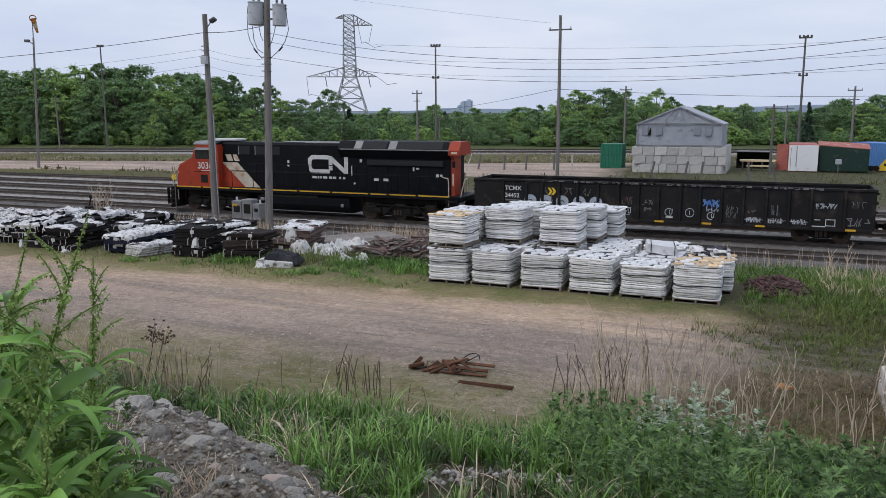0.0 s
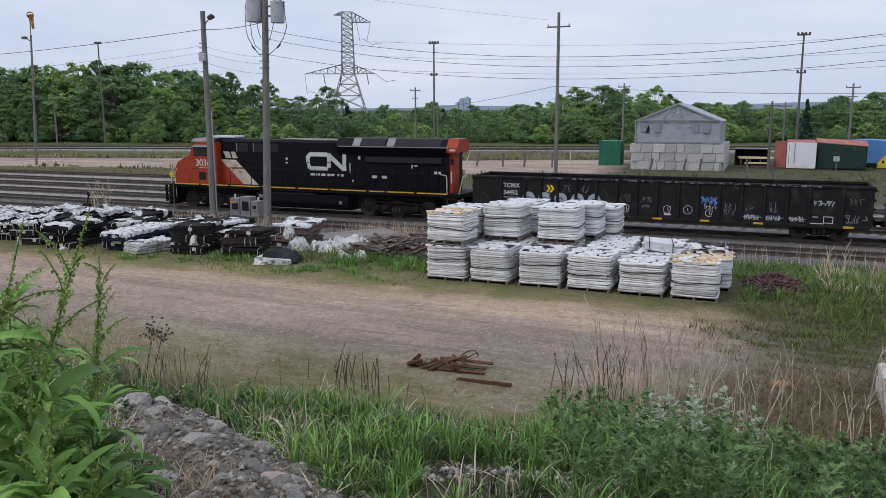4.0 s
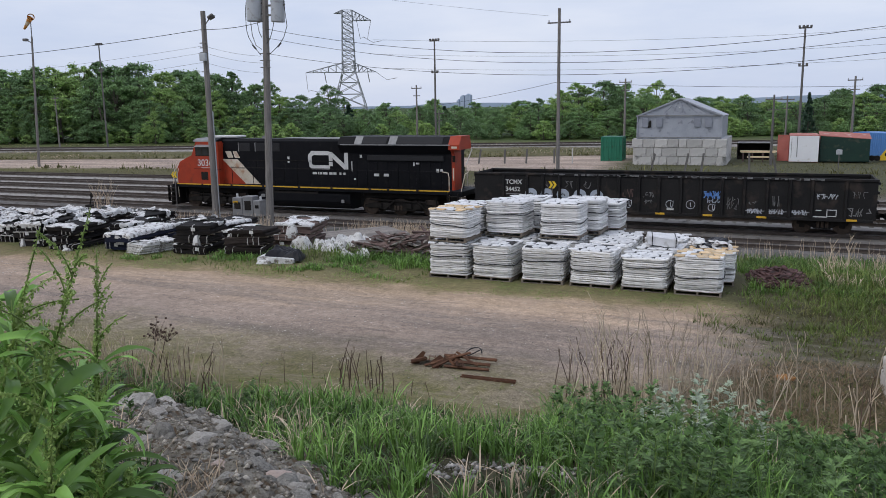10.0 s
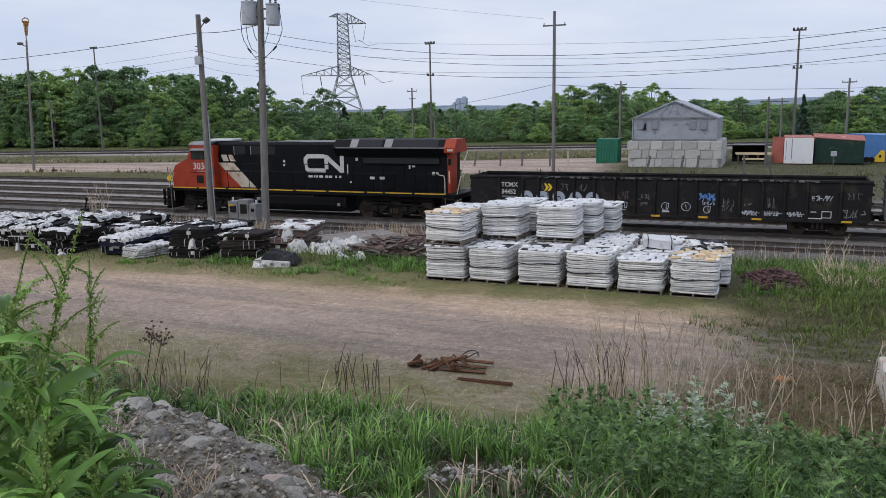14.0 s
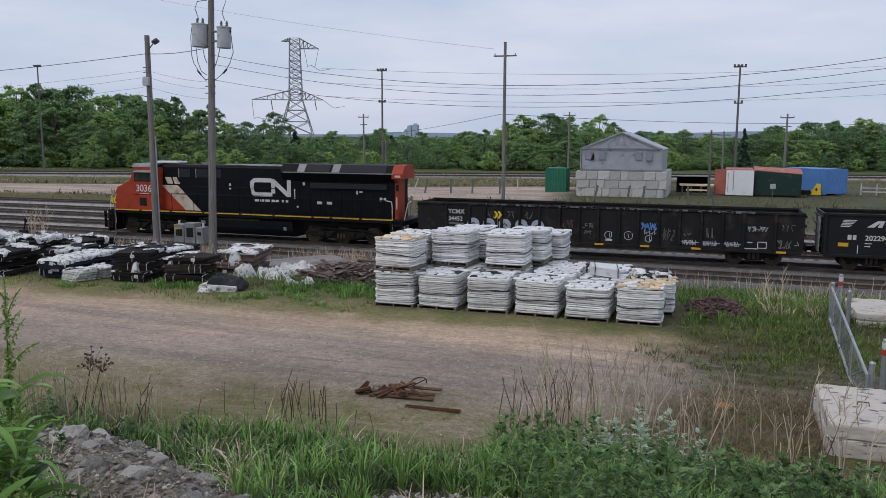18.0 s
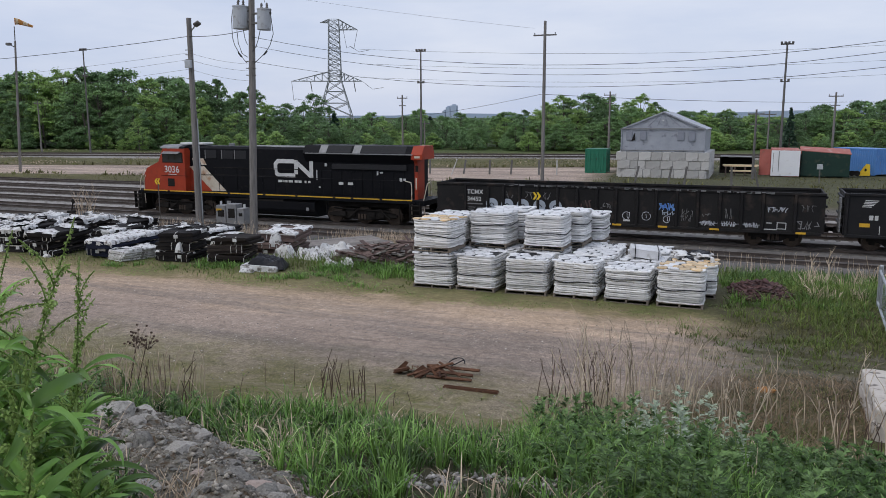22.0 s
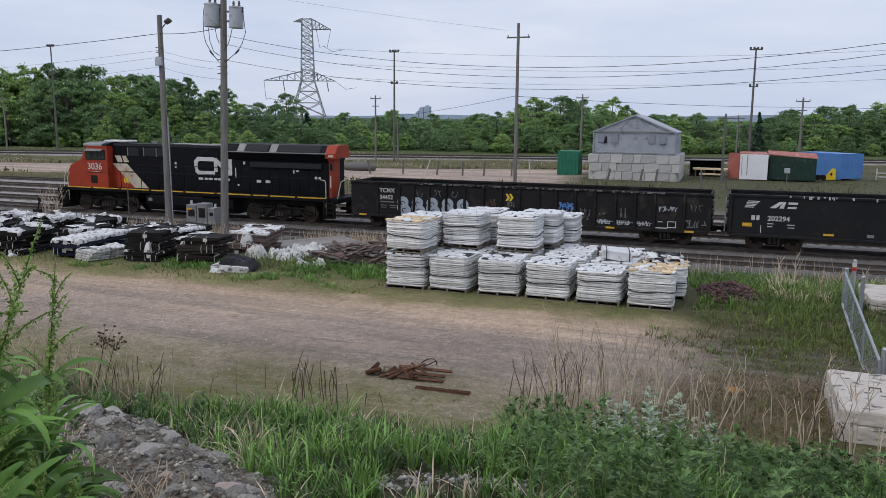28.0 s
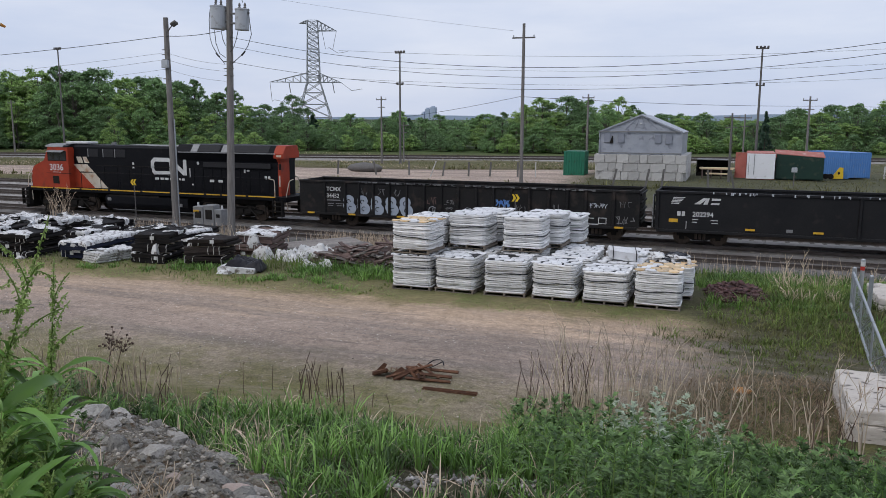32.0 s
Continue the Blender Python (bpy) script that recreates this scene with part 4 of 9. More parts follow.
part("emblem", Mesh().prism([(1.9, 2.18), (2.2, 2.18), (2.55, 2.5), (2.35, 2.5)], -1.46, -1.45).prism([(2.35, 2.18), (2.55, 2.18), (2.65, 2.5), (2.5, 2.5)], -1.462, -1.45).prism([(2.7, 2.18), (3.1, 2.18), (3.15, 2.27), (2.75, 2.27)], -1.464, -1.45).prism([(2.75, 2.39), (3.15, 2.39), (3.2, 2.5), (2.75, 2.5)], -1.464, -1.45), M_WHITE, wagon_b, "white company emblem")
part("owner_bars", Mesh().box(1.1, 1.27, -1.46, -1.45, 1.56, 1.79).box(1.33, 1.48, -1.46, -1.45, 1.56, 1.79), M_WHITE, wagon_b)
part("wagon_number", text_mesh("202294", 0.34, M_WHITE), M_WHITE, wagon_b, at=pose(1.85, -1.452, 1.55, 90))
part("data_bar", Mesh().box(1.85, 2.15, -1.458, -1.45, 1.38, 1.42), M_WHITE, wagon_b)
part("data_bar", Mesh().box(1.85, 2.1, -1.458, -1.45, 1.24, 1.28), M_WHITE, wagon_b)
part("data_bar", Mesh().box(2.75, 3.1, -1.458, -1.45, 1.36, 1.4), M_WHITE, wagon_b)
part("data_bar", Mesh().box(2.8, 3.1, -1.458, -1.45, 1.22, 1.26), M_WHITE, wagon_b)
part("data_bar", Mesh().box(1.55, 1.58, -1.458, -1.45, 0.9, 1.3), M_WHITE, wagon_b)
part("reflector", Mesh().box(0.7, 1.15, -1.47, -1.45, 1.22, 1.4), M_YELLOW, wagon_b, "yellow reflective strip")
for x in (4.4, 7.5, 11.0, 14.5):
    part("reflector", Mesh().box(x, x + 0.46, -1.535, -1.515, 0.95, 1.05), M_YELLOW, wagon_b, "yellow reflective strip")
part("data_plate", Mesh().box(6.3, 6.6, -1.465, -1.45, 0.95, 1.1), M_GREY, wagon_b)
part("end_marker", Mesh().box(-0.16, -0.1, -1.3, -0.55, 0.9, 2.55), M_GREY, wagon_b, "grey end ladder panel")
chips = Mesh()
for i in range(40):
    cx = rr.uniform(2.5, 15.0)
    chips.box(cx, cx + rr.uniform(0.03, 0.1), -1.518, -1.509, 2.82 - rr.uniform(0.05, 0.16), 2.822)
tagged(part("worn_edge", chips, M_GRAF_W, wagon_b, "scraped bare top edge"), kind="stuff")

# ---- yard goods ----
M_BAG = material("white_plastic_bag", (0.83, 0.825, 0.81), (0.66, 0.65, 0.635), 0.42, 0, 3, 25, 0.35, 0.012, c=(0.40, 0.385, 0.365), cmin=0.56, cmax=0.75, vary=0.3, stretch=(1, 1, 5))
M_BAGTOP = material("white_bag_top", (0.78, 0.78, 0.78), (0.62, 0.62, 0.63), 0.5, 0, 4, 25, 0.2, 0.01, c=(0.42, 0.40, 0.37), cmin=0.6, cmax=0.8, vary=0.12)
M_BAGTAN = material("yellowed_bag_top", (0.60, 0.36, 0.13), (0.74, 0.64, 0.48), 0.6, 0, 4, 25, 0.2, 0.01, c=(0.30, 0.18, 0.08), vary=0.25)
M_PALLET = material("pallet_timber", (0.15, 0.125, 0.10), (0.24, 0.205, 0.165), 0.9, 0, 5, 40, 0.4, stretch=(1, 6, 6), vary=0.2)
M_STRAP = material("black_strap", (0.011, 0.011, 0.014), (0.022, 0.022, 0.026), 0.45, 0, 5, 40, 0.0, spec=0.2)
M_DARK = material("dark_bundle", (0.010, 0.010, 0.011), (0.026, 0.022, 0.020), 0.75, 0, 3, 30, 0.4, 0.02, c=(0.06, 0.045, 0.038), cmin=0.6, cmax=0.75, stretch=(1, 1, 8), vary=0.4, spec=0.12)
M_NAVY = material("navy_wrap", (0.008, 0.010, 0.022), (0.018, 0.022, 0.042), 0.6, 0, 3, 20, 0.3, spec=0.15)
# third colour: dirt, and painted shade of the gaps between folds
M_SHEET = material("white_torn_wrap", (0.78, 0.78, 0.77), (0.54, 0.525, 0.51), 0.5, 0, 4, 20, 0.3, 0.02, c=(0.16, 0.14, 0.125), cmin=0.52, cmax=0.64)
M_SACK = material("soiled_white_sack", (0.70, 0.69, 0.67), (0.5, 0.49, 0.47), 0.55, 0, 4, 25, 0.5, 0.03, c=(0.2, 0.18, 0.16), cmin=0.54, cmax=0.66)
M_OLDWOOD = material("grey_old_timber", (0.17, 0.15, 0.135), (0.27, 0.245, 0.22), 0.9, 0, 3, 30, 0.5, vary=0.3, stretch=(1, 5, 5))
M_REDWOOD = material("purple_brown_timber", (0.105, 0.07, 0.062), (0.17, 0.12, 0.105), 0.9, 0, 3, 30, 0.5, vary=0.35, stretch=(1, 5, 5))
M_DARKWOOD = material("dark_weathered_plank", (0.022, 0.017, 0.016), (0.05, 0.04, 0.035), 0.85, 0, 3, 30, 0.5, vary=0.35, stretch=(1, 5, 5), spec=0.15)
M_RUST = material("rusted_iron", (0.15, 0.07, 0.038), (0.085, 0.043, 0.028), 0.9, 0.1, 6, 50, 0.6, 0.006, c=(0.2, 0.11, 0.065), vary=0.2)
M_GALV = material("galvanised_steel", (0.46, 0.48, 0.50), (0.36, 0.38, 0.40), 0.45, 0.7, 6, 60, 0.05)
M_REDREF = material("red_reflector", (0.55, 0.04, 0.03), (0.4, 0.03, 0.02), 0.4, 0, 5, 40, 0.0)


def bag_layer(seed, half=0.62, h=0.095):
    rs = random.Random(seed)
    ph = [rs.uniform(0, 6.28) for _ in range(4)]
    n = 44
    m = Mesh()
    rings = []
    for z, inset in ((0, 0.035), (0.002, 0.004), (0.03, 0.0), (0.0585, 0.004), (0.0605, 0.035)):
        ring = []
        for i in range(n):
            a = 2 * math.pi * i / n
            c, s = math.cos(a), math.sin(a)
            r = half / (abs(c) ** 8 + abs(s) ** 8) ** 0.125
            r += 0.006 * math.sin(5 * a + ph[0]) + 0.005 * math.sin(9 * a + ph[1]) - inset
            ring.append((r * c, r * s, z + 0.005 * math.sin(3 * a + ph[2]) + 0.003 * math.sin(8 * a + ph[3])))
        rings.append(ring)
    vs = [p for ring in rings for p in ring]
    fs = [(k * n + i, k * n + (i + 1) % n, (k + 1) * n + (i + 1) % n, (k + 1) * n + i) for k in range(len(rings) - 1) for i in range(n)]
    m.put(vs, fs + [tuple(range(n))[::-1], tuple(range(4 * n, 5 * n))])
    return m


def pallet_stack(name="bag_pallet", layers=10, top=M_BAGTOP, seed=0, label=""):
    t = thing(name, pose(0, 0, 0), label or "wooden pallet stacked with layers of white plastic bags", "pallet", "pallets of white bags")
    rs = random.Random(seed)
    pal = part("pallet", Mesh().box(-0.6, -0.55, -0.6, 0.6, 0.02, 0.1).box(-0.025, 0.025, -0.6, 0.6, 0.02, 0.1).box(0.55, 0.6, -0.6, 0.6, 0.02, 0.1), M_PALLET, t, "grey wooden pallet")
    for k in range(7):
        part("deck_board", board_mesh, M_PALLET, pal, at=pose(0, -0.555 + k * 0.185, 0.11, 0, 0, 90))
    for k in range(3):
        part("base_board", board_mesh, M_PALLET, pal, at=pose(0, -0.55 + k * 0.55, 0.01, 0, 0, 90))
    z = 0.122
    layers = round(layers * 1.7)
    for k in range(layers):
        part("bag_layer", layer_meshes[rs.randrange(6)], M_BAG, t, at=pose(rs.uniform(-0.011, 0.011), rs.uniform(-0.011, 0.011), z, rs.uniform(-0.7, 0.7), rs.uniform(-0.7, 0.7), rs.choice((0, 90, 180, 270)) + rs.uniform(-1, 1)) @ Matrix.Diagonal((rs.uniform(0.965, 1.02), rs.uniform(0.965, 1.02), rs.uniform(0.66, 0.84), 1)))
        z += 0.0542
    # black box added inside the bags, stands for shade in the gaps between layers
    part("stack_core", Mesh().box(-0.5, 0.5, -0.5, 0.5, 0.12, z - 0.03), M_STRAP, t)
    part("top_sheet", Mesh().box(-0.52, 0.52, -0.52, 0.52, z - 0.012, z + 0.004), M_STRAP, t, "black slip sheet")
    for i in range(4):
        for j in range(4):
            if rs.random() < 0.04:
                continue
            x, y = -0.45 + i * 0.3 + rs.uniform(-0.04, 0.04) + (0.06 if j % 2 else -0.06), -0.45 + j * 0.3 + rs.uniform(-0.04, 0.04)
            part("bag_end", pad_meshes[rs.randrange(4)], top if rs.random() < 0.75 else M_BAGTOP, t, at=pose(x, y, z + 0.014, rs.uniform(-3.5, 3.5), rs.uniform(-3.5, 3.5), rs.choice((0, 180)) + rs.uniform(-7, 7)) @ Matrix.Diagonal((1.06, 1.0, 0.7, 1)))
    band = Mesh()
    n = 44
    zb = 0.122 + 0.092 * (4 if seed % 2 else 6)
    tilt = rs.uniform(-0.1, 0.1) if rs.random() < 0.5 else 0.0
    pts = []
    for i in range(n + 1):
        a = 2 * math.pi * i / n
        c, s = math.cos(a), math.sin(a)
        r = 0.645 / (abs(c) ** 5 + abs(s) ** 5) ** 0.2
        pts.append((r * c, r * s, zb + tilt * c + 0.02 * math.sin(4 * a)))
    band.pipe(pts, 0.014, 4)
    part("strap", band, M_STRAP, t, "black strap")
    return t


board_mesh = Mesh().box(-0.045, 0.045, -0.61, 0.61, -0.01, 0.012).data("board", M_PALLET)
layer_meshes = [bag_layer(i).data("bag_layer", M_BAG) for i in range(6)]


def pad(seed):
    """A folded bag end: a flat, crooked flap."""
    rs = random.Random(seed + 40)
    ring = []
    for i in range(12):
        a = 2 * math.pi * i / 12
        r = 0.14 / (abs(math.cos(a)) ** 5 + abs(math.sin(a)) ** 5) ** 0.2 + rs.uniform(-0.018, 0.018)
        ring.append((r * math.cos(a), r * 0.9 * math.sin(a), rs.uniform(-0.012, 0.012)))
    low = [(x, y, z - 0.03) for x, y, z in ring]
    top = [(x * 0.8, y * 0.8, z * 0.5 + 0.02) for x, y, z in ring]
    fs = [(i, (i + 1) % 12, 12 + (i + 1) % 12, 12 + i) for i in range(12)] + [(12 + i, 12 + (i + 1) % 12, 24 + (i + 1) % 12, 24 + i) for i in range(12)]
    return Mesh().put(low + ring + top, fs + [tuple(range(12))[::-1], tuple(range(24, 36))])


pad_meshes = []
for i in range(4):
    pad_meshes.append(pad(i).data("bag_end", M_BAGTOP))
stacks = []
FRONT_X = (-8.86, -7.48, -6.02, -4.58, -3.15, -1.77)
for ci, sx in enumerate(FRONT_X):
    stacks.append((sx, 21.80 + 0.045 * ci, 0, 10 if ci not in (3, 4) else 10 - (ci == 4), M_BAGTAN if ci == 5 else M_BAGTOP, ci))
for ci, sx in enumerate((-8.7, -7.3, -5.85, -4.35, -2.95, -1.55)):
    stacks.append((sx, 23.25 + 0.03 * ci, 0, 10 if ci < 4 else 9, M_BAGTOP if ci < 5 else M_BAGTAN, 10 + ci))
for ci, sx in enumerate((-8.6, -7.2, -5.75, -4.4, -3.0)):
    stacks.append((sx, 24.7 + 0.03 * ci, 0, 10, M_BAGTOP, 20 + ci))
stacks += [(-8.84, 21.82, 1, 9, M_BAGTAN, 31), (-7.58, 23.3, 1, 10, M_BAGTOP, 32), (-5.86, 23.3, 1, 10, M_BAGTOP, 33), (-8.95, 23.25, 1, 9, M_BAGTOP, 34), (-7.4, 24.75, 1, 10, M_BAGTOP, 35), (-5.5, 24.6, 1, 10, M_BAGTOP, 36), (-6.6, 25.9, 0, 10, M_BAGTOP, 37), (-5.2, 25.9, 0, 10, M_BAGTOP, 38), (-5.15, 25.95, 1, 9, M_BAGTOP, 39)]
for sx, sy, tier, lay, topm, seed in stacks:
    lab = "pallet of white plastic bags, topmost ones yellowed" if topm is M_BAGTAN else ("pallet of white plastic bags standing on another pallet" if tier else "")
    st = pallet_stack("bag_pallet", lay, topm, seed, lab)
    base = gz(sx, sy) if not tier else gz(sx, sy) + 0.122 + 0.092 * 10 + 0.062
    st.matrix_world = pose(sx, sy, base, 0, 0, random.Random(seed).uniform(-3, 3))


def crumpled(w, d, h, seed, nx=22, ny=22, fall=0.25, rough=0.12):
    """A draped, creased sheet with its edge hanging down; origin at its base centre."""
    m = Mesh()
    off = Vector((seed * 7.3, seed * 3.1, 0))
    vs = []
    for j in range(ny + 1):
        for i in range(nx + 1):
            u, v = i / nx * 2 - 1, j / ny * 2 - 1
            e = max(abs(u), abs(v))
            p = Vector((u * w / 2, v * d / 2, 0))
            nz = noise.fractal(p * 2.2 + off, 1.0, 2.0, 4) * rough + abs(noise.noise(p * 4.5 + off)) * rough * 0.6
            z = h + nz
            if e > 1 - fall:
                z -= (h + nz) * ((e - (1 - fall)) / fall) ** 2
            edge = 1 + 0.08 * noise.noise(p * 1.5 + off)
            vs.append((p.x * edge, p.y * edge, max(z, 0.0)))
    k = nx + 1
    fs = [(j * k + i, j * k + i + 1, (j + 1) * k + i + 1, (j + 1) * k + i) for j in range(ny) for i in range(nx)]
    m.put(vs, fs)
    ring = [i for i in range(k)] + [j * k + nx for j in range(1, ny + 1)] + [ny * k + i for i in range(nx - 1, -1, -1)] + [j * k for j in range(ny - 1, 0, -1)]
    m.f.append(tuple(ring[::-1]))
    m.s.append(0)
    return m


def lump(w, d, h, seed, n=14, r=9, rough=0.18):
    """A soft filled sack, sitting on z = 0."""
    off = Vector((seed * 5.7, seed * 1.9, seed))
    vs = []
    for k in range(r + 1):
        b = math.pi * k / r - math.pi / 2
        for i in range(n):
            a = 2 * math.pi * i / n
            p = Vector((math.cos(a) * math.cos(b), math.sin(a) * math.cos(b), math.sin(b)))
            q = 1 + rough * noise.fractal(p * 1.8 + off, 1.0, 2.0, 3)
            vs.append((p.x * q * w / 2, p.y * q * d / 2, max(0.0, (p.z * q + 0.75) * h / 1.75)))
    fs = [(k * n + i, k * n + (i + 1) % n, (k + 1) * n + (i + 1) % n, (k + 1) * n + i) for k in range(r) for i in range(n)]
    return Mesh().put(vs, fs)


def soft_pack(w, d, h, seed, layers=1):
    """A banded pack: rounded layers with sagging, uneven faces; origin at its base centre."""
    rs = random.Random(seed)
    m = Mesh()
    n = 9
    for k in range(layers):
        off = Vector((seed * 1.7, seed * 0.6, k * 3.1))
        hh = h / layers
        dx, dy = (rs.uniform(-0.03, 0.03), rs.uniform(-0.05, 0.05)) if layers > 1 else (0, 0)
        ring = []
        for i in range(20):
            a = 2 * math.pi * (i + 0.5) / 20
            c, q = math.cos(a), math.sin(a)
            s = (abs(c) ** 12 + abs(q) ** 12) ** (-1 / 12)
            ring.append((c * s * w / 2, hh / 2 + q * s * hh / 2 * 0.96))
        vs = []
        for j in range(n):
            y = -d / 2 + d * j / (n - 1)
            pinch = 0.975 if j in (0, n - 1) else 1.0
            for x, z in ring:
                p = Vector((x * pinch + dx, y + dy, k * hh + hh / 2 + (z - hh / 2) * pinch))
                vs.append(tuple(p + 0.022 * noise.noise_vector(p * 1.6 + off) + 0.014 * noise.noise_vector(p * 6 + off)))
        fs = [(j * 20 + i, j * 20 + (i + 1) % 20, (j + 1) * 20 + (i + 1) % 20, (j + 1) * 20 + i) for j in range(n - 1) for i in range(20)]
        m.put(vs, fs + [tuple(range(20))[::-1], tuple(range((n - 1) * 20, n * 20))])
    return m


def drape(w, d, fall, seed, cut, crease=1.0):
    """A torn sheet over the top of a pack; its rim hangs down. cut: how much of it is torn away."""
    off = Vector((seed * 4.1, seed * 2.3, seed * 0.7))
    nx, ny = 24, 34
    W, D = w / 2 + fall, d / 2 + fall
    vs, keep = [], []
    for j in range(ny + 1):
        for i in range(nx + 1):
            x, y = (i / nx * 2 - 1) * W, (j / ny * 2 - 1) * D
            over = max(0.0, abs(x) - w / 2) + max(0.0, abs(y) - d / 2)
            q = Vector((x, y, 0))
            z = 0.015 + crease * (0.07 * abs(noise.fractal(q * 2.0 + off, 0.8, 2.0, 4)) + 0.022 * abs(noise.noise(q * 9 + off))) - over * 0.9
            cx, cy = max(-w / 2 - 0.03, min(w / 2 + 0.03, x)), max(-d / 2 - 0.03, min(d / 2 + 0.03, y))
            vs.append((cx + 0.03 * noise.noise(q * 5 + off), cy + 0.03 * noise.noise(q * 5 - off), z))
            keep.append(noise.noise(q * 1.5 - off) - 0.7 * (over > fall * 0.55) * noise.noise(q * 3.1 + off) > cut)
    k = nx + 1
    fs = [(j * k + i, j * k + i + 1, (j + 1) * k + i + 1, (j + 1) * k + i) for j in range(ny) for i in range(nx) if keep[j * k + i] and keep[j * k + i + 1] and keep[(j + 1) * k + i]]
    return Mesh().put(vs, fs)


M_PALE = material("pale_strapping", (0.58, 0.56, 0.53), (0.42, 0.40, 0.38), 0.6, 0, 5, 40, 0.0)


def bundle(x, y, turn, length, width, tiers, h, seed, cover=-0.2, wrap=M_DARK, crease=1.0):
    """Packs of dark sheets on bearers, strapped at their ends; (x, y) is the middle of the front end. cover: 1 for none."""
    a = radians(turn)
    cx, cy = x - math.sin(a) * length / 2, y + math.cos(a) * length / 2
    t = thing("strapped_bundle", pose(cx, cy, gz(cx, cy) - 0.02, 0, 0, turn), ("dark strapped packs stacked on bearers" if cover >= 1 else "dark strapped packs under a torn white sheet"), "bundle", "strapped bundles")
    rs = random.Random(seed + 100)
    z = 0.02
    for k in range(tiers):
        at = pose(rs.uniform(-0.14, 0.14), rs.uniform(-0.12, 0.12), z, rs.uniform(-1.5, 1.5), rs.uniform(-2.5, 2.5), rs.uniform(-5, 5))
        hh = h * rs.uniform(0.85, 1.25)
        for q in (-0.36, 0.0, 0.36):
            part("bearer", Mesh().box(-width / 2 - 0.03, width / 2 + 0.03, q * length - 0.05, q * length + 0.05, 0, 0.035), M_PALLET, t, at=at)
        pk = part("pack", soft_pack(width, length, hh, seed * 7 + k, rs.choice((2, 2, 3))), wrap, t, at=at @ pose(0, 0, 0.03))
        yf = -length / 2
        for q in (-0.44, -0.24, -0.04, 0.14, 0.3, 0.45):
            if rs.random() < 0.42:
                continue
            xx = q * width + rs.uniform(-0.05, 0.05)
            part("band", Mesh().pipe([(xx + rs.uniform(-0.02, 0.02), yf + rs.uniform(0.1, 0.5), hh + 0.012), (xx, yf + 0.03, hh + 0.012), (xx, yf - 0.03, hh - 0.05), (xx + rs.uniform(-0.03, 0.03), yf - 0.035, hh * 0.5), (xx, yf - 0.03, 0.03)], 0.013, 4), M_PALE, pk, "pale strap")
        if rs.random() < 0.45:
            part("edge_board", Mesh().box(-width * 0.47, width * 0.47, yf - 0.045, yf - 0.015, hh - 0.035, hh - 0.005), M_PALE, pk, "pale edge strip")
        if rs.random() < 0.7:
            part("tag", Mesh().box(-0.07, 0.08, yf - 0.055, yf - 0.04, hh * 0.45, hh * 0.45 + 0.12), M_WHITE, pk, "white paper tag", at=pose(rs.uniform(-0.3, 0.3) * width, 0, 0))
        z += hh + 0.035
        if cover < 1 and (k == tiers - 1 or rs.random() < 0.3):
            part("torn_cover", drape(width, length, rs.uniform(0.06, 0.2) * crease, seed * 13 + k, cover + 0.1 if k == tiers - 1 else 0.15, crease), M_SHEET, t, "torn white wrapping", at=at @ pose(0, 0, hh + 0.035))
        if cover < 1 and rs.random() < 0.55:
            part("hanging_rag", crumpled(rs.uniform(0.15, 0.5), 0.2, hh * rs.uniform(0.7, 1.3), seed + k + 31, 9, 9, 0.7, 0.07), M_SHEET, t, "white rag of wrapping", at=at @ pose(rs.uniform(-0.4, 0.4) * width, -length / 2 - 0.05, 0))
    return t


for i, (bx, by, bt, bl, bw, tiers, bh, cov, wr) in enumerate((
        (-16.95, 22.25, 10, 1.15, 1.4, 3, 0.25, 1, M_DARKWOOD), (-19.1, 22.0, 8, 1.3, 1.35, 3, 0.28, 0.0, M_DARK), (-21.95, 21.45, 3, 2.9, 1.1, 2, 0.30, -0.9, M_NAVY), (-24.3, 20.95, 8, 2.2, 1.15, 3, 0.24, -0.3, M_DARK), (-26.2, 21.2, 6, 2.2, 1.2, 3, 0.24, -0.25, M_DARK), (-28.3, 21.7, 10, 2.2, 1.2, 2, 0.26, -0.3, M_DARK), (-30.4, 22.1, 12, 2.2, 1.3, 2, 0.26, -0.3, M_DARK),
        (-16.9, 24.9, 8, 2.0, 1.5, 3, 0.26, -0.35, M_REDWOOD), (-18.9, 24.3, 5, 1.8, 1.4, 2, 0.28, -0.3, M_DARK), (-20.5, 24.3, 0, 2.4, 1.2, 2, 0.26, 0.0, M_DARK), (-22.9, 24.8, -4, 2.6, 1.5, 2, 0.25, 0.1, M_DARK), (-24.9, 24.2, 2, 2.2, 1.2, 2, 0.25, -0.05, M_DARK), (-27.1, 24.7, 4, 2.2, 1.2, 3, 0.25, -0.1, M_DARK), (-29.6, 25.0, 6, 2.2, 1.3, 3, 0.26, -0.2, M_DARK), (-32.2, 24.6, 8, 2.6, 1.5, 2, 0.28, -0.4, M_DARK),
        (-23.5, 28.2, -6, 2.6, 1.4, 2, 0.26, 0.1, M_DARK), (-25.6, 27.9, -4, 2.6, 1.5, 2, 0.24, 0.1, M_DARK), (-28.2, 28.1, 0, 2.6, 1.5, 3, 0.24, -0.1, M_DARK), (-30.9, 28.3, 3, 2.6, 1.5, 2, 0.26, -0.3, M_DARK), (-33.9, 28.0, 5, 2.8, 1.5, 2, 0.26, -0.4, M_DARK), (-36.8, 28.2, 5, 2.8, 1.5, 1, 0.28, -0.4, M_DARK))):
    bundle(bx, by, bt, bl, bw, tiers, bh, i, cov, wr, 2.2 if bx < -25.5 else 0.9)

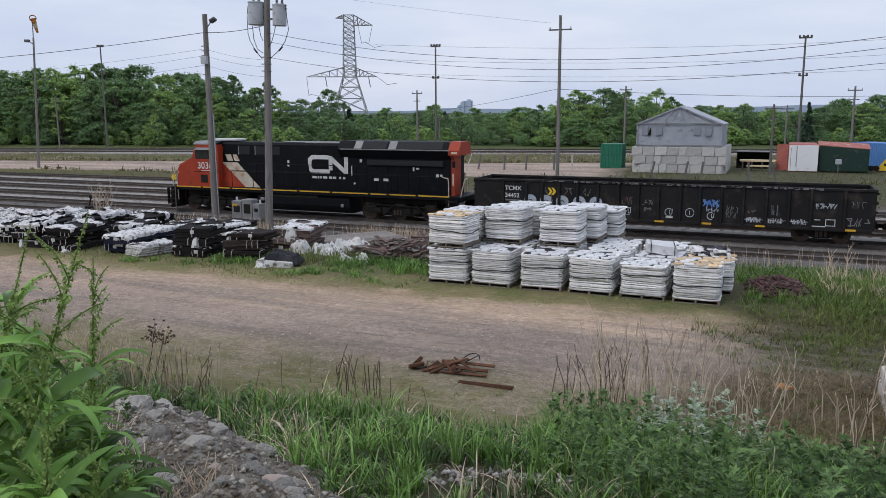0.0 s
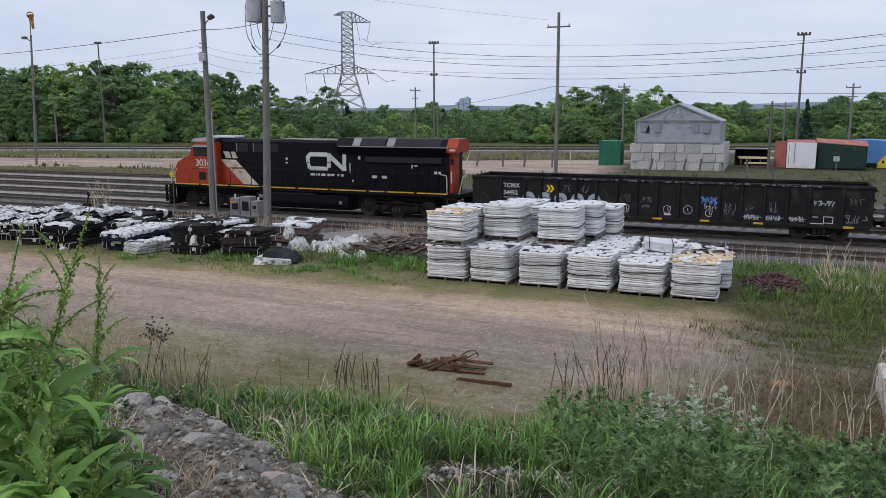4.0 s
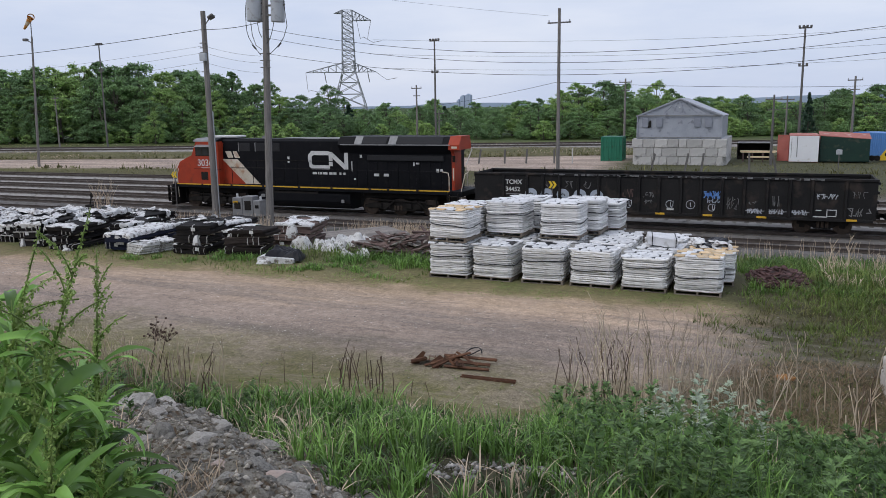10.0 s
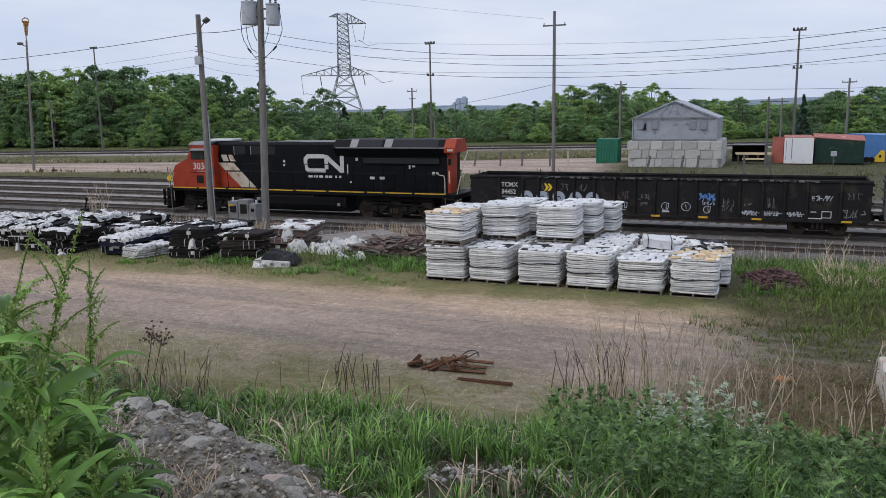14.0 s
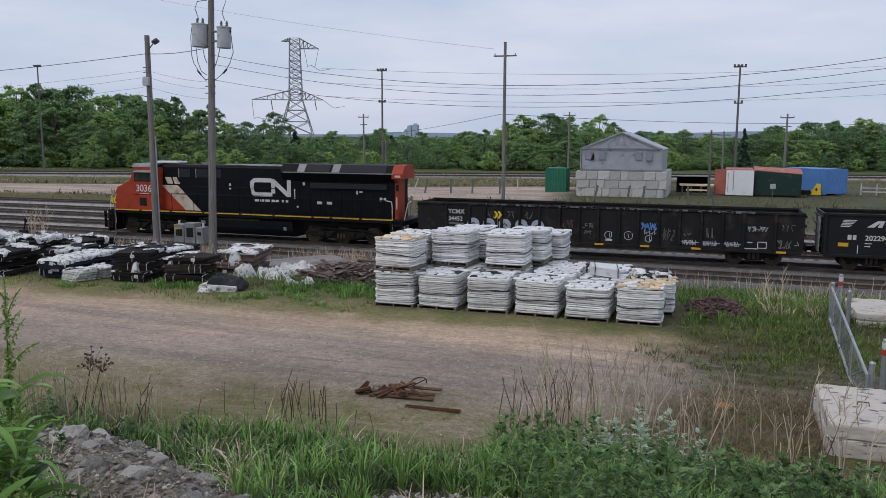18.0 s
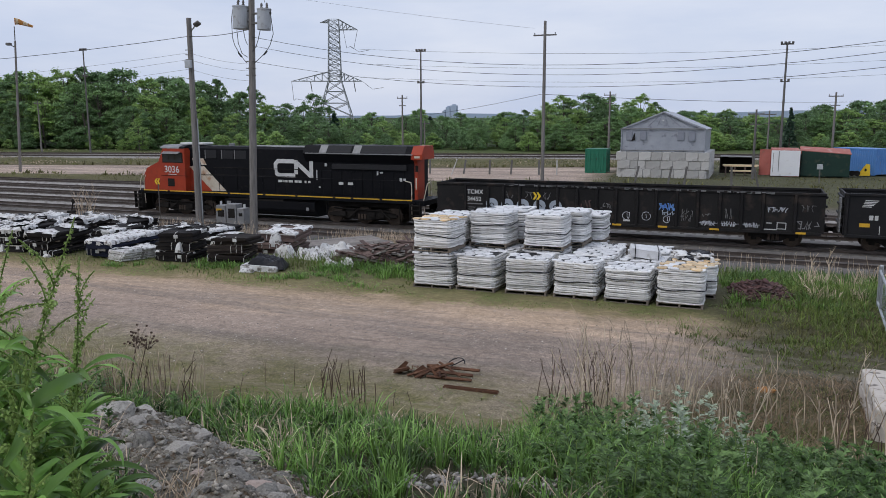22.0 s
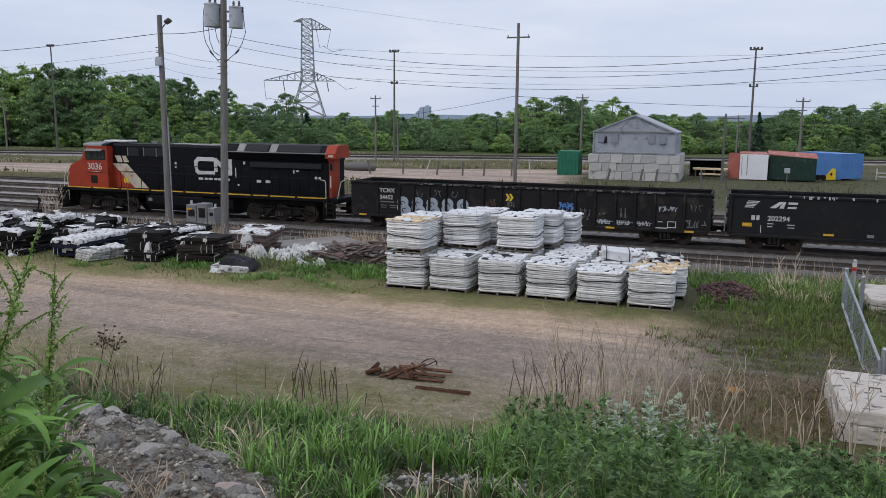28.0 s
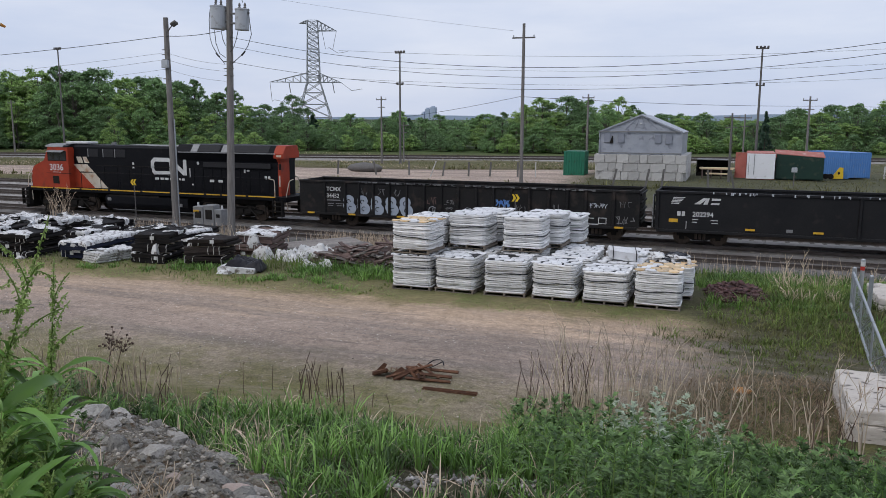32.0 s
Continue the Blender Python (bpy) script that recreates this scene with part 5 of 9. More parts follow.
# low pack wrapped in crumpled white sheets
low_pack = thing("wrapped_pack", pose(-20.85, 22.1, gz(-20.85, 22.1) - 0.01, 0, 0, -14), "low pack of flat sheets in crumpled white wrapping", "bundle")
for k in range(4):
    part("pack_layer", soft_pack(0.95 - 0.03 * k, 1.7, 0.085, 70 + k), M_SHEET if k % 2 == 0 else M_SACK, low_pack, at=pose(0.02 * k, 0, 0.02 + 0.088 * k, 0, 0, 3 * k - 4))
part("torn_cover", drape(0.9, 1.6, 0.12, 77, 0.0), M_SHEET, low_pack, "torn white sheet", at=pose(0.05, 0, 0.385))


def wrap_heap(x, y, w, d, h, seed, label, turn=0):
    """A slumped pile of torn flat sheets, layer on layer, with dark ones between."""
    t = thing("wrapping_heap", pose(x, y, gz(x, y), 0, 0, turn), label, "plastic wrap", "torn wrapping")
    rs = random.Random(seed)
    n = 20
    for k in range(n):
        f = k / n
        ww, dd = w * rs.uniform(0.2, 0.55), d * rs.uniform(0.25, 0.6)
        r = math.sqrt(rs.random()) * (1 - 0.55 * f) * 0.42
        a = rs.uniform(0, 6.28)
        z = h * f * 0.9
        part("sheet", crumpled(ww, dd, 0.05 + 0.06 * rs.random(), seed * 11 + k, 12, 12, 0.35, 0.10), M_SHEET if k % 5 not in (1, 3) else M_STRAP, t, at=pose(r * math.cos(a) * w, r * math.sin(a) * d, z, rs.uniform(-12, 12), rs.uniform(-12, 12), rs.uniform(0, 360)))
    part("core", lump(w * 0.75, d * 0.75, h * 0.8, seed, 14, 9, 0.25), M_STRAP, t)
    return t


for hx, hy, hw, hd, hh, hs in ((-29.3, 24.2, 2.6, 1.8, 1.05, 15), (-31.6, 23.6, 2.6, 1.7, 1.0, 23), (-29.6, 21.2, 2.2, 1.3, 0.7, 19), (-27.0, 23.4, 1.6, 1.2, 0.8, 17), (-33.6, 25.6, 2.6, 1.6, 0.9, 27)):
    wrap_heap(hx, hy, hw, hd, hh, hs, "heap of torn white wrapping over packs", hs)
wrap_heap(-17.9, 24.0, 0.9, 0.9, 0.75, 9, "crumpled white plastic wrapping beside timbers", 30)

# a low deck of grey squared timbers
def timber_stack(x, y, turn, length, across, tiers, size, label, mat=M_OLDWOOD):
    t = thing("timber_stack", pose(x, y, gz(x, y) - 0.02, 0, 0, turn), label, "timber", "timber stacks")
    rs = random.Random(int(abs(x) * 10))
    z = 0.0
    for k in range(tiers):
        for q in (-0.35, 0.35):
            part("spacer", Mesh().box(q * across * size * 1.0 - 0.05, q * across * size + 0.05, -length / 2, length / 2, z, z + 0.07), M_PALLET, t)
        z += 0.07
        for i in range(across):
            xx = (i - (across - 1) / 2) * size
            dy = rs.uniform(-0.06, 0.06)
            part("timber", Mesh().box(xx - size * 0.48, xx + size * 0.48, -length / 2 + dy, length / 2 + dy, z, z + size * rs.uniform(1.1, 1.2), 0.012), mat, t)
        z += size * 1.2
    return t


timber_stack(-16.3, 28.6, -38, 4.4, 9, 1, 0.27, "low deck of grey squared timbers")

# black wrapped bale, half white
bale = thing("wrapped_bale", pose(-15.1, 21.85, gz(-15.1, 21.85), 0, 0, 14), "slumped bale wrapped in black plastic with white underside", "bale")
part("white_wrap", soft_pack(1.25, 0.95, 0.2, 4), M_SHEET, bale, "dirty white plastic", at=pose(-0.08, -0.08, 0.0, 0, 3, 0))
part("black_wrap", crumpled(1.2, 1.0, 0.2, 2, 26, 24, 0.3, 0.13), M_STRAP, bale, at=pose(0.1, 0.06, 0.15, 0, 9, 4))
part("white_fold", crumpled(0.5, 0.35, 0.14, 6, 12, 12, 0.5, 0.1), M_SHEET, bale, "dirty white plastic", at=pose(-0.45, -0.5, 0))
for i, (bx, by, w, d, h) in enumerate(((-15.9, 24.2, 0.6, 0.5, 0.6), (-15.1, 24.6, 0.8, 0.7, 0.5), (-14.5, 24.3, 0.9, 0.7, 0.42), (-14.1, 24.9, 0.8, 0.8, 0.62), (-13.6, 25.3, 0.8, 0.7, 0.55), (-14.6, 25.3, 0.8, 0.7, 0.6), (-14.0, 26.0, 0.9, 0.7, 0.5), (-13.4, 26.4, 0.7, 0.7, 0.6), (-12.9, 23.3, 0.5, 0.4, 0.3), (-13.3, 23.1, 0.4, 0.35, 0.22))):
    sack = solid("white_sack", crumpled(w * 1.15, d * 1.15, h * 0.66, i + 11, 18, 18, 0.55, 0.24), M_SACK, "crumpled white plastic sack lying on the ground", "sack", pose(bx, by, gz(bx, by) - 0.02, 0, 0, i * 40), False, "heap of white sacks")


def wood_heap(name, x, y, w, d, h, count, seed, label, mats, size=(0.5, 1.3)):
    t = thing(name, pose(x, y, gz(x, y)), label, "scrap heap")
    rs = random.Random(seed)
    kinds = [Mesh().box(-0.5, 0.5, -0.05, 0.05, -0.022, 0.022, 0.008).data("plank", mats[0]), Mesh().prism([(-0.5, -0.025), (0.45, -0.035), (0.5, 0.015), (-0.42, 0.03)], -0.04, 0.04).data("plank", mats[0])]
    for i in range(count):
        a, q = rs.uniform(0, 6.28), math.sqrt(rs.random())
        px_, py_ = q * w / 2 * math.cos(a), q * d / 2 * math.sin(a)
        z = h * (1 - q * q) * rs.uniform(0.4, 1.0) + 0.05
        s = rs.uniform(*size)
        ob = part("plank", kinds[i % 2], mats[i % len(mats)], t, at=pose(px_, py_, z, rs.uniform(-25, 25), rs.uniform(-22, 22), rs.uniform(-60, 60)) @ Matrix.Diagonal((s, rs.uniform(0.7, 1.6), rs.uniform(0.7, 1.3), 1)))
    part("core", lump(w * 0.8, d * 0.8, h * 0.75, seed, 16, 10, 0.2), mats[0], t)
    return t


wood_heap("scrap_timber_heap", -12.3, 24.4, 2.6, 1.5, 0.72, 230, 2, "tangled heap of brown broken sticks and planks", (M_REDWOOD, M_OLDWOOD, M_REDWOOD))
wood_heap("scrap_timber_heap", -10.9, 25.6, 3.4, 1.8, 1.0, 110, 3, "heap of purple-brown broken timber", (M_REDWOOD, M_OLDWOOD, M_REDWOOD))
M_BARKCHIP = material("dark_bark", (0.045, 0.022, 0.022), (0.10, 0.055, 0.05), 0.9, 0, 5, 40, 0.5, vary=0.6)
wood_heap("bark_heap", 0.22, 24.1, 1.6, 2.7, 0.26, 320, 4, "low heap of dark red bark pieces in the weeds", (M_BARKCHIP, M_BARKCHIP), (0.12, 0.32))
torn = thing("torn_wrap", pose(-1.62, 23.6, gz(-1.62, 23.6) + 0.97, 0, 0, 12), "torn white wrapping slumped over a bag pallet", "plastic wrap", "torn wrapping")
rs = random.Random(61)
for i in range(13):
    part("sheet", crumpled(rs.uniform(0.3, 0.65), rs.uniform(0.3, 0.6), rs.uniform(0.03, 0.08), 60 + i, 12, 12, 0.3, 0.07), M_STRAP if i % 5 == 2 else M_SHEET, torn, at=pose(rs.uniform(-0.45, 0.38), rs.uniform(-0.3, 0.4), 0.012 * i, rs.uniform(-10, 10), rs.uniform(-10, 10), rs.uniform(0, 360)))
for i, (ty, tz, td, th, m) in enumerate(((-0.35, -0.5, 0.3, 0.6, M_SHEET), (-0.05, -0.38, 0.3, 0.45, M_STRAP), (0.25, -0.55, 0.35, 0.65, M_SHEET))):
    part("hanging_sheet", crumpled(0.14, td, th, 80 + i, 8, 14, 0.4, 0.09), m, torn, "torn sheet hanging down", at=pose(0.52, ty, tz, 0, -5, 6 * i))

wrapped = thing("wrapped_block", pose(-2.98, 23.4, gz(-2.98, 23.4) + 1.0, 2, 5, 10), "white sheet-wrapped block on a bag pallet, tied with dark strap", "plastic wrap")
part("white_wrap", soft_pack(0.86, 0.8, 0.27, 23), M_BAGTOP, wrapped)
for q in (-0.3, 0.36):
    part("strap", Mesh().pipe([(q, 0.42, 0.0), (q, 0.42, 0.28), (q, -0.42, 0.285), (q + 0.02, -0.425, 0.0)], 0.016, 4), M_STRAP, wrapped, "dark strap")

# rusty iron scrap on the yard
scrap = thing("rusty_scrap", pose(-5.75, 13.45, gz(-5.75, 13.45)), "rusty corrugated iron pieces and bars on the gravel", "scrap metal")
rs = random.Random(8)
prof = []
for i in range(25):
    prof.append((-0.42 + i * 0.035, 0.05 * math.sin(i * math.pi / 2)))
prof += [(x, z - 0.012) for x, z in prof[::-1]]
short = prof[8:17] + prof[-17:-8]
for at, half, form in ((pose(-0.05, -0.1, 0.14, 30, 12, -24), 0.17, short), (pose(-0.32, 0.05, 0.16, -22, -24, 35), 0.2, short), (pose(0.22, 0.12, 0.15, 40, -8, 62), 0.15, short), (pose(-0.5, -0.1, 0.13, 12, -38, -60), 0.16, short), (pose(0.42, -0.05, 0.1, -15, 20, 8), 0.13, short)):
    part("corrugated_sheet", Mesh().prism(form, -half, half), M_RUST, scrap, at=at)
part("torn_plate", Mesh().prism([(-0.3, 0), (-0.02, 0.38), (0.05, 0.34), (-0.1, 0)], -0.06, -0.04), M_RUST, scrap, at=pose(-0.42, 0.0, 0.0, 0, 0, 10))
for i, (x0, y0, z0, x1, y1, z1, r) in enumerate(((-0.1, 0.35, 0.14, 1.05, 0.45, 0.12, 0.045), (0.0, 0.1, 0.1, 1.0, 0.18, 0.08, 0.045), (0.1, -0.15, 0.06, 1.05, -0.05, 0.05, 0.04), (0.2, 0.3, 0.3, 0.75, 0.1, 0.05, 0.03), (-0.3, -0.25, 0.06, 0.5, 0.35, 0.3, 0.035), (-0.1, -0.3, 0.05, 0.4, 0.4, 0.26, 0.03))):
    part("bar", Mesh().tube((x0, y0, z0), (x1, y1, z1), r, r, 6), M_RUST, scrap)
tagged(part("wire_loop", Mesh().pipe([(0.5 + 0.2 * math.cos(a), 0.5 + 0.1 * math.sin(a), 0.25 + 0.12 * math.sin(a * 1.3)) for a in [0.5 * i for i in range(14)]], 0.014, 5), M_STRAP, scrap), kind="stuff")
beam = thing("rusty_beam", pose(-4.65, 12.98, gz(-4.65, 12.98), 0, 0, 3), "rusty steel channel lying on the gravel", "steel beam")
part("web", Mesh().box(-0.52, 0.52, -0.08, 0.08, 0.0, 0.02), M_RUST, beam)
part("flange", Mesh().box(-0.52, 0.52, -0.08, -0.065, 0.02, 0.08), M_RUST, beam)
part("flange", Mesh().box(-0.52, 0.52, 0.065, 0.08, 0.02, 0.08), M_RUST, beam)
solid("orange_scrap", lump(0.3, 0.18, 0.08, 5, 14, 9, 0.9), material("orange_plastic", (0.62, 0.27, 0.06), (0.42, 0.20, 0.07), 0.7), "crumpled piece of orange plastic in dead grass", "litter", pose(0.36, 14.95, gz(0.36, 14.95)), True)


scrap.scale = (0.92, 0.92, 0.68)
beam.scale = (1.0, 0.6, 0.5)

# concrete blocks and the gate between them
M_LICHEN = material("lichened_concrete", (0.60, 0.55, 0.49), (0.48, 0.43, 0.38), 0.92, 0, 4.0, 70, 0.6, 0.015, c=(0.12, 0.105, 0.092), cmin=0.58, cmax=0.66, stretch=(0.55, 1, 1.8))


def concrete_block(x, y, lx, ly, h, turn, seed):
    """A cast block with rounded, crumbling faces and a sunk casting line."""
    t = thing("concrete_block", pose(x, y, gz(x, y) - 0.03, 0, 0, turn), "weathered white concrete barrier block with black lichen", "concrete block", "concrete barrier blocks")
    m, n, off = Mesh(), 22, Vector((seed * 3.3, 0, 0))

    def skin(f):
        vs = []
        for j in range(n + 1):
            for i in range(n + 1):
                p = Vector(f(i / n, j / n))
                q = Vector((max(-lx / 2 + 0.05, min(lx / 2 - 0.05, p.x)), max(-ly / 2 + 0.05, min(ly / 2 - 0.05, p.y)), min(h - 0.05, p.z)))
                if (p - q).length > 0:
                    p = q + (p - q).normalized() * 0.05
                p += 0.022 * noise.noise_vector(p * 4 + off) + 0.008 * noise.noise_vector(p * 15 + off)
                if abs(p.z - 0.55 * h - 0.02 * noise.noise(Vector((p.x * 3, p.y * 3, seed)))) < 0.018:
                    p = q.lerp(p, 0.35)
                vs.append(p)
        k = n + 1
        m.put(vs, [(j * k + i, j * k + i + 1, j * k + k + i + 1, j * k + k + i) for j in range(n) for i in range(n)])

    skin(lambda u, v: ((u - 0.5) * lx, -ly / 2, v * h))
    skin(lambda u, v: ((0.5 - u) * lx, ly / 2, v * h))
    skin(lambda u, v: (-lx / 2, (0.5 - u) * ly, v * h))
    skin(lambda u, v: (lx / 2, (u - 0.5) * ly, v * h))
    skin(lambda u, v: ((u - 0.5) * lx, (v - 0.5) * ly, h))
    part("block", m, M_LICHEN, t)
    part("lifting_loop", Mesh().pipe([(-0.1, 0, h - 0.05), (-0.08, 0, h + 0.05), (0.08, 0, h + 0.05), (0.1, 0, h - 0.05)], 0.012), M_RUST, t)
    return t


concrete_block(2.52, 14.2, 1.25, 2.15, 0.56, 0, 1)
concrete_block(4.95, 24.15, 2.4, 2.15, 0.46, 0, 2)


def bollard(x, y, h, lean=0.0, red=True):
    t = thing("bollard", pose(x, y, gz(x, y) - 0.05, 0, lean, 0), "galvanised post with red and white reflective bands" if red else "galvanised steel gate post", "post", "gate posts")
    part("post", Mesh().lathe([(0.055, 0), (0.055, h), (0.04, h + 0.02), (0.0, h + 0.03)], 12), M_GALV, t)
    if red:
        part("red_band", Mesh().lathe([(0.06, h - 0.3), (0.062, h - 0.29), (0.062, h - 0.2), (0.06, h - 0.19)], 12), M_REDREF, t)
        part("white_band", Mesh().lathe([(0.06, h - 0.18), (0.062, h - 0.17), (0.062, h - 0.06), (0.06, h - 0.05)], 12), M_WHITE, t)
    return t


bollard(3.52, 24.5, 1.25)
bollard(3.5, 22.75, 1.05, red=False)
bollard(3.12, 23.0, 1.2, red=False)
bollard(3.3, 16.9, 1.12)
bollard(2.86, 15.6, 0.95, red=False)
gate = thing("chain_link_gate", pose(0, 0, 0), "galvanised chain-link swing gate, half open", "gate")
ga, gb = Vector((3.06, 22.7, 0)), Vector((2.78, 15.5, 0))
za, zb = gz(ga.x, ga.y), gz(gb.x, gb.y)


def gate_pt(f, h):
    p = ga.lerp(gb, f)
    return (p.x, p.y, za + (zb - za) * f + h - 0.40 * f)


part("top_rail", Mesh().tube(gate_pt(0, 1.08), gate_pt(1, 1.08), 0.03, 0.03, 8), M_GALV, gate)
part("bottom_rail", Mesh().tube(gate_pt(0, 0.25), gate_pt(1, 0.25), 0.03, 0.03, 8), M_GALV, gate)
for f in (0.0, 0.1, 0.33, 0.66, 1.0):
    part("upright", Mesh().tube(gate_pt(f, 0.2), gate_pt(f, 1.12), 0.024, 0.024, 8), M_GALV, gate)
for f in (0.1, 0.33, 0.66):
    part("brace", Mesh().tube(gate_pt(f, 0.25), gate_pt(min(1, f + 0.28), 1.05), 0.012, 0.012, 6), M_GALV, gate)
wire = Mesh()
N = 44
for i in range(N):
    f0, f1 = i / N, min(1, (i + 7) / N)
    k = (f1 - f0) * N / 7
    wire.tube(gate_pt(f0, 0.25), gate_pt(f1, 0.25 + 0.83 * k), 0.0015, 0.0015, 3)
    wire.tube(gate_pt(f0, 1.08), gate_pt(f1, 1.08 - 0.83 * k), 0.0015, 0.0015, 3)
tagged(part("chain_link", wire, M_GALV, gate, "chain-link mesh"), kind="stuff")

# ---- poles, wires, tower ----
M_POLE = material("weathered_pole", (0.13, 0.12, 0.11), (0.26, 0.24, 0.22), 0.9, 0, 2, 30, 0.6, stretch=(6, 6, 0.6))
M_DPOLE = material("dark_pole", (0.10, 0.095, 0.09), (0.17, 0.16, 0.15), 0.9, 0, 2, 30, 0.3, stretch=(6, 6, 0.6))
M_CAN = material("transformer_grey", (0.48, 0.50, 0.52), (0.40, 0.42, 0.44), 0.5, 0.1, 2, 20, 0.05, c=(0.3, 0.29, 0.28))
M_CABLE = material("black_cable", (0.03, 0.03, 0.032), (0.05, 0.05, 0.05), 0.7, 0, 5, 20, 0.0)
M_LATT = material("tower_steel", (0.38, 0.39, 0.40), (0.29, 0.30, 0.31), 0.6, 0.5, 2, 20, 0.0)


def post_mesh(top, r0, r1, bow=0.0, seg=12):
    m = Mesh()
    n = 6
    prof = []
    for k in range(n + 1):
        prof.append((r0 + (r1 - r0) * k / n, top * k / n))
    return m.lathe(prof, seg)


def cable(name, pts, r, label="thin black overhead wire across the sky", sag=0.0):
    """One hanging wire as a single bent tube."""
    r, line = r * 0.8, []
    for k, (a, b) in enumerate(zip(pts, pts[1:])):
        a, b = Vector(a), Vector(b)
        n = 14
        for i in range(0 if k == 0 else 1, n + 1):
            p = a.lerp(b, i / n)
            p.z -= sag * 4 * (i / n) * (1 - i / n)
            line.append(p)
    m, seg = Mesh(), 5
    vs = [(p.x, p.y + r * math.cos(2 * math.pi * j / seg), p.z + r * math.sin(2 * math.pi * j / seg)) for p in line for j in range(seg)]
    fs = [(i * seg + j, i * seg + (j + 1) % seg, (i + 1) * seg + (j + 1) % seg, (i + 1) * seg + j) for i in range(len(line) - 1) for j in range(seg)]
    m.put(vs, fs)
    return solid(name, m, M_CABLE, label, "wire", group="overhead wires")


PY = 35.2
lamp_at = Vector((-28.6, PY, gz(-28.6, PY) - 0.1))
lp = thing("lamp_pole", pose(*lamp_at, 0, 0.0, 0), "leaning weathered wooden pole with a floodlight", "lamp post")
part("pole", post_mesh(11.75, 0.19, 0.13), M_POLE, lp)
part("arm", Mesh().tube((0.05, 0, 11.0), (0.5, -0.1, 11.35), 0.03), M_DPOLE, lp)
part("floodlight", Mesh().box(-0.18, 0.18, -0.14, 0.14, -0.06, 0.08, 0.03), M_DPOLE, lp, "dark floodlight head", at=pose(0.62, -0.12, 11.4, -30, -25, 0))
part("box", Mesh().box(-0.2, 0.2, -0.3, -0.14, 9.15, 9.57, 0.02), M_CAN, lp, "small grey box")
for z in (9.6, 9.85, 10.1, 8.6):
    part("insulator", Mesh().tube((-0.25, -0.1, z), (0.22, -0.1, z), 0.025), M_DPOLE, lp)
part("guard", Mesh().tube((0.26, 0, 0), (0.22, 0, 6.5), 0.035), M_GALV, lp, "conduit")

tp_at = Vector((-24.98, PY - 0.1, gz(-25.0, PY) - 0.1))
tp = thing("utility_pole", pose(*tp_at, 0, 2.1, 0), "tall weathered wooden utility pole with two grey transformers", "utility pole")
part("pole", post_mesh(13.4, 0.21, 0.15), M_POLE, tp)
for x, z, h, cr_ in ((-0.58, 11.0, 1.18, 0.41), (0.84, 10.95, 1.08, 0.35)):
    can = part("transformer", Mesh().lathe([(cr_ - 0.02, 0), (cr_, 0.03), (cr_, h - 0.1), (cr_ + 0.02, h - 0.09), (cr_ + 0.02, h - 0.04), (cr_ * 0.6, h)], 24), M_CAN, tp, "grey transformer can", at=pose(x, -0.12, z))
    for bx in (-0.16, 0.16):
        part("bushing", Mesh().lathe([(0.05, 0), (0.08, 0.05), (0.045, 0.1), (0.07, 0.15), (0.03, 0.28)], 8), M_DPOLE, can, at=pose(bx, 0, h - 0.02))
    for k in (0.28, 0.72):
        part("bracket", Mesh().box(min(0, -x), max(0, -x), 0.0, 0.1, h * k, h * k + 0.09), M_DPOLE, can, "dark mounting bracket")
    part("lug", Mesh().box(math.copysign(cr_, x) - 0.05, math.copysign(cr_, x) + 0.05, -0.05, 0.05, h - 0.3, h - 0.2), M_DPOLE, can)
for pts in ([(-1.05, 12.0), (-1.12, 11.5), (-1.08, 10.6), (-0.95, 10.2), (-0.6, 9.7), (-0.2, 9.3)], [(1.22, 12.0), (1.3, 11.4), (1.4, 10.75), (1.2, 10.2), (0.9, 9.8), (0.25, 9.3)], [(-0.8, 10.95), (-0.72, 10.3), (-0.5, 9.8), (-0.15, 9.6)], [(0.62, 10.95), (0.5, 10.5), (0.35, 10.1), (0.15, 9.9)], [(-0.4, 10.95), (-0.3, 10.5), (-0.15, 10.2)], [(-0.15, 13.3), (-0.7, 13.25), (-0.85, 12.9), (-0.62, 12.35)], [(0.15, 13.35), (1.0, 13.3), (0.75, 12.7), (0.9, 12.3)]):
    tagged(part("drop_wire", Mesh().pipe([(a, -0.16, b) for a, b in pts], 0.018, 5), M_CABLE, tp, "looping black wire"), kind="stuff")
for a, b in ((-0.62, 9.72), (0.92, 9.82)):
    part("splice", Mesh().tube((a - 0.1, -0.16, b + (0.1 if a < 0 else -0.1)), (a + 0.1, -0.16, b - (0.1 if a < 0 else -0.1)), 0.045, 0.045, 6), M_CABLE, tp, "black wire sleeve")
for z in (8.7, 9.05, 9.4):
    part("insulator", Mesh().tube((-0.3, -0.1, z), (0.3, -0.1, z), 0.025), M_DPOLE, tp)

p3 = thing("utility_pole", pose(-15.8, 60.5, gz(-15.8, 60.5)), "slim wooden utility pole with a short crossarm", "utility pole")
part("pole", post_mesh(13.95, 0.16, 0.11), M_POLE, p3)
part("crossarm", Mesh().box(-0.9, 0.9, -0.05, 0.05, 12.85, 12.95), M_DPOLE, p3)
for q in (-0.8, 0.8):
    part("insulator", Mesh().tube((q, 0, 12.95), (q, 0, 13.1), 0.05), M_CAN, p3)


